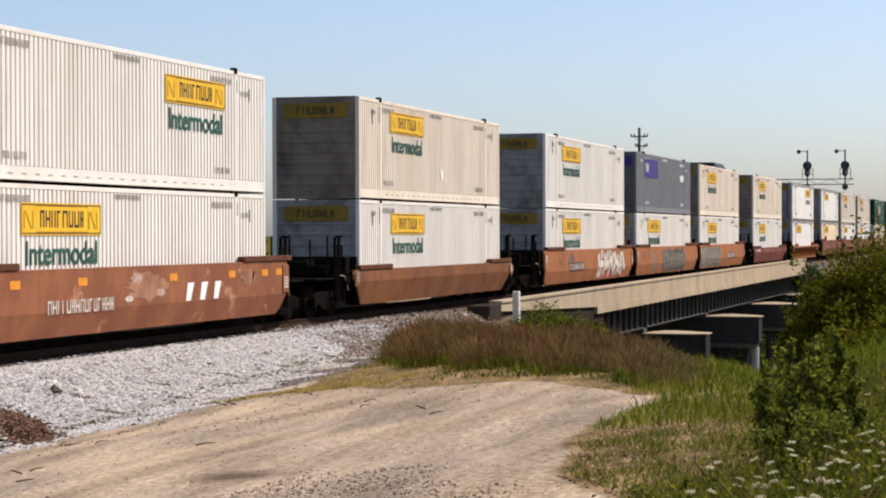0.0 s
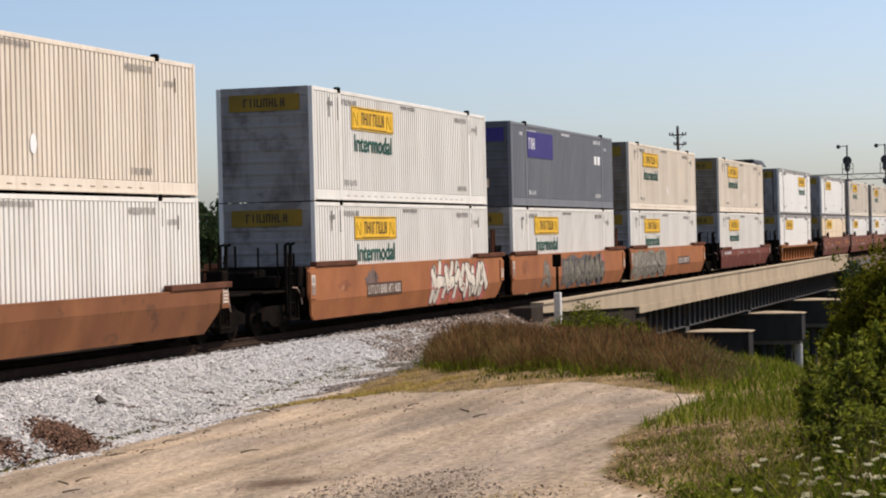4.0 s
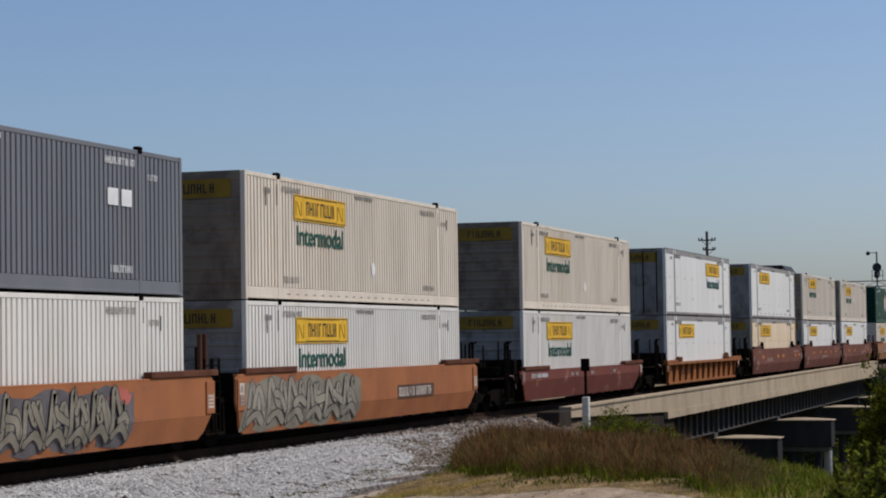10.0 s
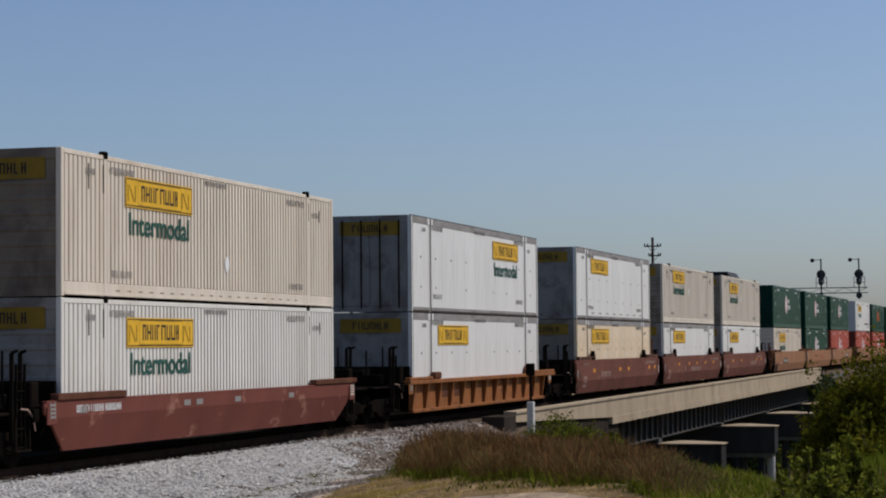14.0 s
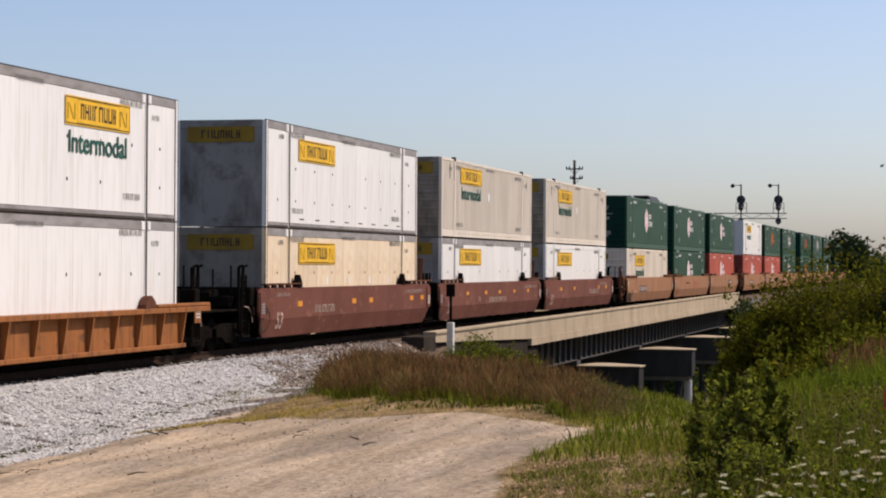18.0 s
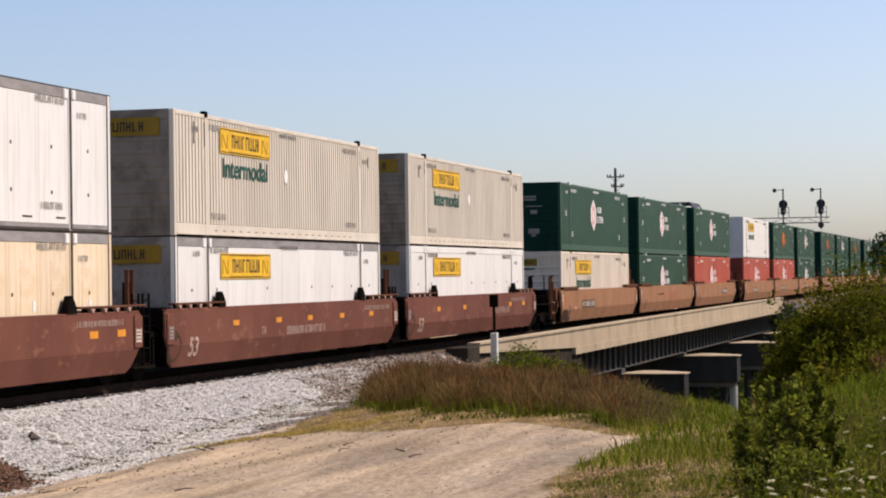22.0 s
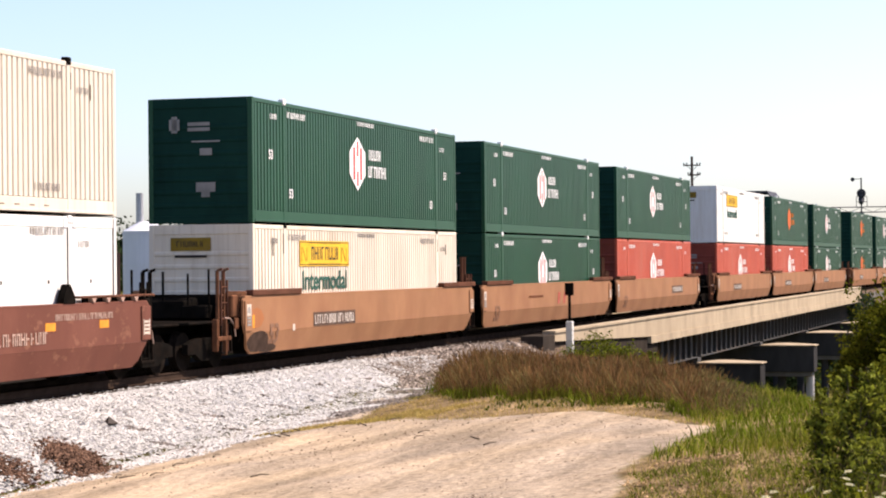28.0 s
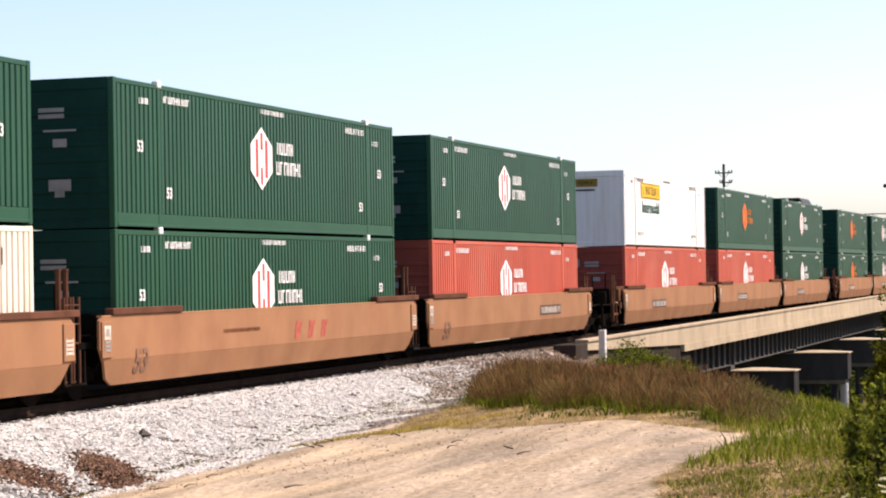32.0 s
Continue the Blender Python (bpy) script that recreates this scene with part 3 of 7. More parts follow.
def leaf_cloud(centres, size, n_each, spread, flat=0.8):
    """Leaves round the twig ends: folded four-cornered blades turned every way."""
    m = len(centres) * n_each
    c_ = np.repeat(np.asarray(centres, float), n_each, 0)
    p = c_ + rng.normal(0, 1, (m, 3)) * np.asarray(spread) * np.array([1, 1, flat])
    u = rng.normal(0, 1, (m, 3)); u /= np.linalg.norm(u, axis=1)[:, None]
    w = np.cross(u, rng.normal(0, 1, (m, 3))); w /= np.linalg.norm(w, axis=1)[:, None]
    s_ = size * rng.uniform(0.6, 1.4, m)[:, None]
    n_ = np.cross(u, w) * s_ * 0.18
    v = np.stack([p - u * s_, p + w * s_ * 0.48 + n_, p + u * s_, p - w * s_ * 0.48 + n_], 1)
    f = np.array([(0, 1, 2), (0, 2, 3)])[None] + 4 * np.arange(m)[:, None, None]
    return v.reshape(-1, 3), f.reshape(-1, 3)


def plant(name, x, y, height, radius, n_limbs, n_tips, n_leaf, leaf, material, label, category, trunk=0.06, z=None, low=0.1, lean=0.0, squash=0.8, group=""):
    """A tree or shrub: a tapered stem, limbs that fork, and leaves round the ends of the twigs."""
    z0 = land_at(x, y) - 0.05 if z is None else z
    thing = new(name)
    thing.location = (x, y, z0)
    tagged(thing, label, category, group)
    bm = bmesh.new()
    tips = []
    top = Vector((lean * height, 0, height * 0.72))
    bm_rod(bm, (0, 0, 0), top * 0.5, trunk, 7, trunk * 0.75)
    bm_rod(bm, top * 0.5, top, trunk * 0.75, 6, trunk * 0.3)
    for i in range(n_limbs):
        f = low + (1 - low) * (i + rng.uniform(0, 1)) / n_limbs
        a = rng.uniform(0, 2 * math.pi)
        start = top * f
        reach = radius * (0.55 + 0.5 * math.sin(math.pi * min(1, 0.25 + 0.75 * f))) * rng.uniform(0.55, 1.05)
        end = start + Vector((math.cos(a) * reach, math.sin(a) * reach, height * rng.uniform(0.08, 0.3) * (1.1 - 0.5 * f)))
        bm_rod(bm, start, end, trunk * 0.36, 5, trunk * 0.12)
        for k in range(n_tips):
            g = rng.uniform(0.35, 1.0)
            p = start.lerp(end, g)
            q = p + Vector(rng.normal(0, 1, 3)) * radius * 0.22
            bm_rod(bm, p, q, trunk * 0.10, 4, trunk * 0.05)
            tips.append(q)
    part("trunk", solid("trunk", bm, M["bark"]), thing, "bare brown stem and limbs")
    v, f = leaf_cloud(tips, leaf, n_leaf, radius * 0.13, squash)
    v[:, 2] = np.maximum(v[:, 2], 0.02)
    crown = part("crown", mesh_of("crown", v.tolist(), f.tolist(), material), thing)
    return thing


# ---- the track ----
def railway():
    # ballast: a flat bed with sloping shoulders, up to the bridge and again beyond it
    for x0, x1 in ((-60, 68.5), (165, 900)):
        n = int((x1 - x0) / 0.5) if x0 < 0 else 60
        xs = np.linspace(x0, x1, n)
        prof = [(-4.9, -1.7), (-4.25, -0.98), (-3.4, -0.62), (-2.5, -0.24), (-1.15, -0.19), (0, -0.21), (1.5, -0.19), (2.5, -0.19), (3.6, -0.19), (9.0, -0.195)]
        verts, faces = [], []
        for x in xs:
            for y, z in prof:
                g = land_at(x, y)
                zz = z if y > -3 else (z + 0.05 * math.sin(x * 2.1 + y * 3) + rng.normal(0, 0.015))
                if y < -3.3:
                    zz -= 0.07
                    zz = min(zz, max(g, zz - 0.2) + (0.16 if abs(y) < 4.0 else 0.0))
                if y < -4.5:
                    zz = g - 0.35
                verts.append((x, y, zz))
        k = len(prof)
        for i in range(n - 1):
            for j in range(k - 1):
                faces.append((i * k + j, (i + 1) * k + j, (i + 1) * k + j + 1, i * k + j + 1))
        me = mesh_of("ballast_bed", verts, faces, M["ballast"], True)
        me.materials.append(M["fouled_shade"])
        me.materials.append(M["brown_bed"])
        # dirty bed under and behind the train; its shade is painted dark here
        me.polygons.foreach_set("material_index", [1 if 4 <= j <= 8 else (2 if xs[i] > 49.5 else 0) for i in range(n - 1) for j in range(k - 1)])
        ob = new("ballast_bed", me)
        tagged(ob, "pale grey crushed-stone railway bed", "ballast", kind="structure")
    rail = tagged(new("track"), "steel rails on dark timber ties", "railway track", kind="structure")
    prof = [(-0.07, -0.17), (0.07, -0.17), (0.07, -0.15), (0.012, -0.13), (0.012, -0.04), (0.036, -0.03), (0.036, 0.0), (-0.036, 0.0), (-0.036, -0.03), (-0.012, -0.04), (-0.012, -0.13), (-0.07, -0.15)]
    bm = bmesh.new()
    a = [bm.verts.new((-60, y, z)) for y, z in prof]
    b_ = [bm.verts.new((900, y, z)) for y, z in prof]
    for i in range(12):
        j = (i + 1) % 12
        bm.faces.new((a[i], b_[i], b_[j], a[j]))
    me = solid("rail", bm, M["steel"])
    for y in (-0.7535, 0.7535):
        part("rail", me, rail, at=pose(0, y, 0))
    tie = solid("tie", boxes((-0.11, 0.11, -1.3, 1.3, -0.34, -0.175)), M["tie"])
    for i in range(150):
        part("tie", tie, rail, at=pose(22 + i * 0.52 + rng.normal(0, 0.02), rng.normal(0, 0.02), 0, 0, 0, rng.normal(0, 1)))


railway()


# ---- the bridge ----
def bridge():
    br = tagged(new("railway_bridge"), "steel girder railway bridge with a pale concrete deck edge", "bridge", kind="structure")
    LAST = 159.6

    def line(x, a, b_):
        return a + (b_ - a) * (x - 66.6) / (LAST - 66.6)
    crown = lambda x: line(x, 0.02, 0.27)          # top of the edge beam
    ledge = lambda x: line(x, -0.66, -0.40)        # where the proud lower band begins
    foot = lambda x: line(x, -0.92, -0.74)         # underside of the lower band
    cuts = [66.6, 74.3, 82.0, 90.6, 99.2, 107.8, 116.4, 125.0, 133.6, 142.2, 150.8, LAST]
    for side in (-1, 1):
        y0, y1 = (-3.0, -2.62) if side < 0 else (2.62, 3.0)
        edge = None
        for k, (a, b_) in enumerate(zip(cuts, cuts[1:])):
            bm = bmesh.new()
            if a < 82:
                under = lambda x: -0.25 - 0.37 * (x - 66.6) / 15.4
                bm_prism(bm, [(a, under(a)), (b_ - 0.012, under(b_)), (b_ - 0.012, crown(b_)), (a, crown(a))], y0, y1)
            else:
                bm_prism(bm, [(a, ledge(a) + 0.002), (b_ - 0.012, ledge(b_) + 0.002), (b_ - 0.012, crown(b_)), (a, crown(a))], y0, y1)
            length = part("deck_edge", solid("deck_edge", bm, M["concrete"]), br, "pale weathered concrete edge beam")
            cap = prism([(a, crown(a) + 0.002), (b_ - 0.006, crown(b_) + 0.002), (b_ - 0.006, crown(b_) + 0.07), (a, crown(a) + 0.07)], y0 - 0.05 * (side < 0), y1 + 0.05 * (side > 0))
            part("edge_capping", solid("edge_capping", cap, M["concrete"]), length)
            if a >= 82:
                band = prism([(a, foot(a)), (b_ - 0.006, foot(b_)), (b_ - 0.006, ledge(b_)), (a, ledge(a))], y0 - 0.05 * (side < 0), y1 + 0.05 * (side > 0))
                part("edge_band", solid("edge_band", band, M["concrete"]), length, "proud lower band of the edge beam")
    part("deck", solid("deck", boxes((66.6, LAST, -2.6, 2.6, -0.7, -0.42)), M["old_concrete"]), br)
    part("deck_ballast", solid("deck_ballast", boxes((66.6, 164.6, -2.6, 2.6, -0.41, -0.21)), M["fouled_shade"]), br)
    # plate girders with upright stiffeners, one span from pier to pier
    for x0, x1 in ((84.4, 95.3), (96.3, 114.0), (115.2, 132.8), (134.0, 151.6), (152.8, 163.5)):
        for y in (-2.25, 2.25):
            g = part("girder", solid("girder", boxes((x0, x1, y - 0.02, y + 0.02, -2.0, -0.93), (x0, x1, y - 0.2, y + 0.2, -2.04, -1.99), (x0, x1, y - 0.2, y + 0.2, -0.97, -0.935)), M["girder"]), br, "weathered riveted plate girder")
            if y < 0:
                n = round((x1 - x0) / 1.36)
                st = cached("stiffener", lambda: solid("stiffener", boxes((-0.05, 0.05, -0.17, -0.022, -1.985, -0.973)), M["girder"]))
                for i in range(n + 1):
                    part("stiffener", st, g, at=pose(x0 + 0.12 + (x1 - x0 - 0.24) * i / n, y, 0))
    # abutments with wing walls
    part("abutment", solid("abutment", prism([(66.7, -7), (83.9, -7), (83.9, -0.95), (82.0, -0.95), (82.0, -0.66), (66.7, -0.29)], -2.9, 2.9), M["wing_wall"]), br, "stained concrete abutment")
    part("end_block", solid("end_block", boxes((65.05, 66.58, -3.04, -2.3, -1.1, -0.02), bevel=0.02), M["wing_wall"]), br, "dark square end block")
    part("abutment", solid("abutment", boxes((163.8, 176, -3.2, 3.2, -7, -0.95), (164.7, 176, -3.2, 3.2, -0.95, -0.25)), M["old_concrete"]), br, "stained concrete abutment")
    # piers: a deep capped concrete bent that reaches out beyond the girders, on rows of columns
    for x, top in ((95.1, -2.30), (113.9, -2.24), (132.7, -2.19), (151.5, -2.15)):
        # shade goes into the cap's dark tone, sunlight into coping and near column
        pier = part("pier_cap", solid("pier_cap", boxes((x, x + 1.4, -5.30, 3.6, top - 1.38, top), bevel=0.02), M["pier"]), br, "stained concrete pier cap, darkened as shade")
        bm = bmesh.new()
        p = [(x - 0.07, -5.37), (x + 1.47, -5.37), (x + 1.47, -2.45), (x - 0.07, -2.45)]
        low = [bm.verts.new((a, b_, top + 0.003)) for a, b_ in p]
        rim = [bm.verts.new((a, b_, top + 0.05)) for a, b_ in p]
        ridge = [bm.verts.new((x + 0.7, -3.9, top + 0.16)), bm.verts.new((x + 0.7, -3.3, top + 0.16))]
        bm.faces.new(low[::-1])
        for k in range(4):
            bm.faces.new((low[k], low[(k + 1) % 4], rim[(k + 1) % 4], rim[k]))
        for f in ((rim[0], rim[1], ridge[0]), (rim[1], rim[2], ridge[1], ridge[0]), (rim[2], rim[3], ridge[1]), (rim[3], rim[0], ridge[0], ridge[1])):
            bm.faces.new(f)
        part("coping", solid("coping", bm, M["concrete"]), pier, "pale sloping coping")
        part("strut", solid("strut", boxes((x + 0.1, x + 1.3, -5.15, 3.4, top - 1.62, top - 1.385), bevel=0.01), M["old_concrete"]), pier, "paler sill under the cap")
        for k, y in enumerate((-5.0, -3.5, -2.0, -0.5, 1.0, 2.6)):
            part("column", solid("column", rods(((x + 0.7, y, -7), (x + 0.7, y, top - 1.625), 0.22), n=14), M["sunlit_column" if k == 0 else "pier"]), pier, "round column, toned pale as sunlit" if k == 0 else "")
        part("bearing", solid("bearing", boxes((x + 0.25, x + 1.15, -2.44, -1.9, top + 0.003, -2.042)), M["girder"]), pier)


bridge()

# ---- the train ----
FIRST = [33.44, 57.15, 80.64, 99.98, 119.5, 142.83, 166.16, 188.93, 208.6, 227.99, 251.23, 270.57, 289.91, 313.48, 332.84]
PITCH_IN, PITCH_OUT = 19.3, 23.5
while len(FIRST) < 24:
    FIRST.append(FIRST[-1] + (PITCH_OUT if len(FIRST) in (16, 19, 22) else PITCH_IN))
MOVING = []   # things with the place where they stand at the start
LENGTH, HALF = 16.15, 1.295


def corrugated(x0, x1, z0, z1):
    """A steel side with upright trapezoid ribs, the outer faces on y = 0 and the troughs behind."""
    n = max(1, round((x1 - x0) / 0.19))
    p = (x1 - x0) / n
    verts, faces = [], []
    for i in range(n):
        for dx, dy in ((0, 0.034), (0.13, 0.034), (0.25, 0.0), (0.88, 0.0)):
            verts += [(x0 + (i + dx) * p, dy, z0), (x0 + (i + dx) * p, dy, z1)]
    verts += [(x1, 0.034, z0), (x1, 0.034, z1)]
    for i in range(len(verts) // 2 - 1):
        faces.append((2 * i, 2 * i + 2, 2 * i + 3, 2 * i + 1))
    return verts, faces


def bars(rects, y=0.0, depth=0.004):
    bm = bmesh.new()
    for x0, x1, z0, z1 in rects:
        bm_box(bm, x0, x1, y - depth, y, z0, z1)
    return bm


def frame_of(x0, x1, z0, z1, inset, t):
    """A thin rectangular border, one closed ring."""
    bm = bmesh.new()
    o = [(x0 + inset, z0 + inset), (x1 - inset, z0 + inset), (x1 - inset, z1 - inset), (x0 + inset, z1 - inset)]
    i_ = [(x0 + inset + t, z0 + inset + t), (x1 - inset - t, z0 + inset + t), (x1 - inset - t, z1 - inset - t), (x0 + inset + t, z1 - inset - t)]
    a = [bm.verts.new((x, -0.006, z)) for x, z in o]
    b_ = [bm.verts.new((x, -0.006, z)) for x, z in i_]
    for k in range(4):
        bm.faces.new((a[k], a[(k + 1) % 4], b_[(k + 1) % 4], b_[k]))
    return bm


def letter_bars(x0, x1, z0, z1, seed):
    """A word that is not spelt: upright and level strokes of letter size."""
    r_ = random.Random(seed)
    out, x = [], x0
    h = z1 - z0
    while x < x1 - h * 0.3:
        w = h * r_.uniform(0.5, 0.72)
        w = min(w, x1 - x)
        t = h * 0.16
        out.append((x, x + t, z0, z1))
        if r_.random() < 0.7:
            out.append((x + w - t, x + w, z0, z1))
        if r_.random() < 0.8:
            zc = r_.choice((z0, z0 + h * 0.42, z1 - t))
            out.append((x + t, x + w - t if w > 2.2 * t else x + t * 1.2, zc, zc + t))
        x += w + h * 0.16
    return out


def container(paint, smooth=False, logo="plate", logo_x=2.95, doors=False, label="", seed=0):
    """A 53-foot box: posts, rails, ribbed or plain sides, a ribbed nose and its markings."""
    P = M[paint]
    clean = seed in (10, 13) and paint in ("cream", "smooth")
    thing = new("shipping_container")
    tagged(thing, label, "shipping container", "containers on the train")

    def add(name, key, make, at=None, label_="", parent=None):
        return part(name, cached(("box", paint, key), make), parent or thing, label_, at)

    posts = (2.0, 14.15)
    # sides
    segs = ((0.14, posts[0] - 0.07), (posts[0] + 0.07, posts[1] - 0.07), (posts[1] + 0.07, LENGTH - 0.14))
    if smooth:
        cuts = [2.07 + (14.08 - 2.07) * k / 9 for k in range(10)]
        segs = (segs[0], *[(a + 0.004, b_ - 0.004) for a, b_ in zip(cuts, cuts[1:])], segs[2])
    for a, b_ in segs:
        if smooth:
            side = lambda: solid("side_panel", boxes((0, b_ - a, 0.0, 0.03, 0.14, 2.66)), P)
        else:
            side = lambda: mesh_of("side_panel", *corrugated(0, b_ - a, 0.30, 2.77), P)
        add("side_panel", ("side", smooth, round(b_ - a, 2)), side, pose(a, -HALF + 0.012, 0))
        add("side_panel", ("side", smooth, round(b_ - a, 2)), side, pose(b_, HALF - 0.012, 0, 0, 0, 180))
    # frame
    for sx in (0.0, LENGTH - 0.13):
        for sy in (-HALF, HALF - 0.12):
            add("corner_post", "post", lambda: solid("corner_post", boxes((0, 0.13, 0, 0.12, 0.0, 2.88), bevel=0.012), P), pose(sx, sy, 0))
    rail_low = 0.13 if smooth else 0.29
    F = M["frame_grey" if seed < 9 else "smooth"] if smooth else P
    pale = seed >= 9
    grimy = smooth and seed < 9
    for k, sy in enumerate((-HALF, HALF - 0.08)):
        add("bottom_rail", ("low", smooth, pale), lambda: solid("bottom_rail", boxes((0.135, LENGTH - 0.135, 0, 0.08, 0.03, rail_low), *(() if smooth else ((0.14, LENGTH - 0.14, -0.016, -0.001, 0.03, 0.082),)), bevel=0.006), F), pose(0, sy + 0.003, 0))
        add("top_rail", ("top", smooth, pale), lambda: solid("top_rail", boxes((0.135, LENGTH - 0.135, 0, 0.07, 2.665 if smooth else 2.775, 2.87), bevel=0.008), F), pose(0, sy + 0.003, 0))
        for x in posts:
            add("post", ("mid", smooth), lambda: solid("post", boxes((-0.068, 0.068, 0, 0.07, 0.0, 2.872 if smooth else 2.905), bevel=0.008), P), pose(x, sy - 0.004 if k == 0 else sy + 0.014, 0))
            if k == 0:
                part("lifting_casting", cached(("casting", smooth, paint == "green", grimy), lambda: solid("lifting_casting", boxes(*(() if grimy else ((-0.09, 0.09, -0.02, 0.12, -0.03, 0.12),)), *(((-0.27, -0.09, -0.012, 0.05, -0.12, 0.09), (0.11, 0.29, -0.012, 0.05, -0.12, 0.09)) if smooth else ()), bevel=0.02), M["dark" if paint not in ("green", "smooth", "tan") else "mark"])), thing, "small steel corner fitting", pose(x, sy - 0.004, 2.77 if smooth else 2.83))
            # wide strip paints the shade of a recess that isn't modelled
            if k == 0 and smooth:
                part("joint_seal", cached(("seal", grimy), lambda: solid("joint_seal", boxes((-0.028, 0.075 if grimy else 0.0, 0, 0.02, 0.02, 2.874)), M["seam_dark"])), thing, "dark strip painted as the joint gap beside the post", pose(x if grimy else x - 0.069, sy - (0.010 if grimy else 0.002), 0))
    if smooth:
        for x in (0.132, LENGTH - 0.165):
            part("joint_seal", cached("seal2", lambda: solid("joint_seal", boxes((0, 0.03, 0, 0.02, 0.02, 2.86)), M["seam_dark"])), thing, "dark strip painted as the joint gap beside the post", pose(x, -HALF - 0.001, 0))
        part("bottom_seal", cached("seal3", lambda: solid("bottom_seal", boxes((0.14, LENGTH - 0.14, 0, 0.02, 0.0, 0.055)), M["seam_dark"])), thing, "dark grime along the bottom rail", pose(0, -HALF - 0.003, 0))
    if grimy:
        part("top_seal", cached("seal4", lambda: solid("top_seal", boxes((0.0, LENGTH, 0, 0.05, 2.873, 2.89), (0.0, 0.016, 0, 0.02, 0.02, 2.872), (LENGTH - 0.016, LENGTH, 0, 0.02, 0.02, 2.872)), M["seam_dark"])), thing, "dark grime along the top edge and corners", pose(0, -HALF - 0.002, 0))
    add("roof", "roof", lambda: solid("roof", boxes((0.10, LENGTH - 0.1, -HALF + 0.06, HALF - 0.06, 2.82, 2.872)), P))
    add("floor", "floor", lambda: solid("floor", boxes((0.1, LENGTH - 0.1, -HALF + 0.06, HALF - 0.06, 0.08, 0.2)), M["dark"]))

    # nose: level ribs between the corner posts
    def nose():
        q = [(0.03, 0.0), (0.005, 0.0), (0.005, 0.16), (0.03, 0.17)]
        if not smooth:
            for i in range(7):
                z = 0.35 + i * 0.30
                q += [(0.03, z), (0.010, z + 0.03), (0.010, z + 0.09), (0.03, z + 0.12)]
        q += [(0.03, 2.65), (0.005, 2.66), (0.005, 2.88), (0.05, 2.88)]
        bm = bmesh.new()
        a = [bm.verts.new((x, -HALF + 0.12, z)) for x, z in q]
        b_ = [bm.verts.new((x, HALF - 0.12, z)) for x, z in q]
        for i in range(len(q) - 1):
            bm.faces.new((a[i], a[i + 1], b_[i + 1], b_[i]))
        # end paint carries grime and painted shade; clean boxes keep the plain paint
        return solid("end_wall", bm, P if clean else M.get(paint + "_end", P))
    add("end_wall", ("nose", smooth, clean), nose, label_="ribbed end wall, grimy and mostly darkened as shade")
    add("end_wall", "tail", lambda: solid("end_wall", boxes((LENGTH - 0.06, LENGTH - 0.02, -HALF + 0.12, HALF - 0.12, 0.0, 2.88)), P))
    face = -HALF - 0.004
    if doors:
        for y0, y1 in ((-1.16, -0.02), (0.02, 1.16)):
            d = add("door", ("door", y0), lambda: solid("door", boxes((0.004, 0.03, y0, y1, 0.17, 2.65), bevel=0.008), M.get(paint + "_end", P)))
            for y in (y0 + 0.25, y1 - 0.3):
                part("lock_rod", cached(("rod", y), lambda: solid("lock_rod", rods(((-0.025, y, 0.1), (-0.025, y, 2.75), 0.022)), M["dark"])), d, "dark upright lock rod")
    # markings
    yel = lambda w, h: cached(("yellow", w, h), lambda: solid("logo_panel", bars([(0, w, 0, h)]), M["yellow"]))
    if logo in ("plate", "plate_word"):
        lift = {(8, "drab"): 0.12, (1, "cream"): 0.08, (3, "white"): 0.04}.get((seed, paint), 0.0)
        pl = part("logo_panel", yel(3.55, 0.62), thing, "yellow rectangular logo panel with dark strokes", pose(logo_x, face, 1.90 + lift))
        part("logo_frame", cached("plate_frame", lambda: solid("logo_frame", frame_of(0.0, 3.55, 0.0, 0.62, 0.025, 0.022), M["black"])), pl)
        part("inner_frame", cached("plate_inner", lambda: solid("inner_frame", frame_of(0.62, 2.92, 0.05, 0.57, 0.0, 0.018), M["slash"])), pl)
        part("logo_stroke", cached("plate_stroke", lambda: solid("logo_stroke", bars(letter_bars(0.80, 2.72, 0.15, 0.48, 3), -0.004, 0.003), M["black"])), pl)["kind"] = "stuff"

        def slash():
            bm = bmesh.new()
            for x in (0.16, 3.0):
                bm_prism(bm, [(x, 0.46), (x + 0.06, 0.46), (x + 0.30, 0.12), (x + 0.24, 0.12)], -0.007, -0.004)
                bm_box(bm, x - 0.05, x, -0.007, -0.004, 0.12, 0.46)
                bm_box(bm, x + 0.31, x + 0.36, -0.007, -0.004, 0.12, 0.46)
            return solid("logo_slash", bm, M["slash"])
        part("logo_slash", cached("plate_slash", slash), pl)["kind"] = "stuff"
        if logo == "plate_word":
            part("word", lettering("Intermodal", 0.47, M["lettering"], 1.13, 0.022), thing, "green word Intermodal", pose(logo_x + 0.16, face, 1.34 + lift))
        if clean:
            e = part("end_logo", cached("endlogo_small", lambda: solid("end_logo", boxes((-0.006, 0.0, -0.25, 0.75, 0, 0.30)), M["yellow_shaded"])), thing, "small yellow logo strip on the end", pose(0.004, 0, 2.28))
            part("logo_stroke", cached("end_stroke_small", lambda: turned_bars(letter_bars(-0.6, 0.05, 0.09, 0.22, 5) + [(-0.65, 0.15, -0.16, -0.10)])), e)
        else:
            e = part("end_logo", cached("endlogo", lambda: solid("end_logo", boxes((-0.006, 0.0, -0.95, 0.95, 0, 0.42)), M["yellow_shaded"])), thing, "yellow logo strip on the end", pose(0.004, 0, 2.28))
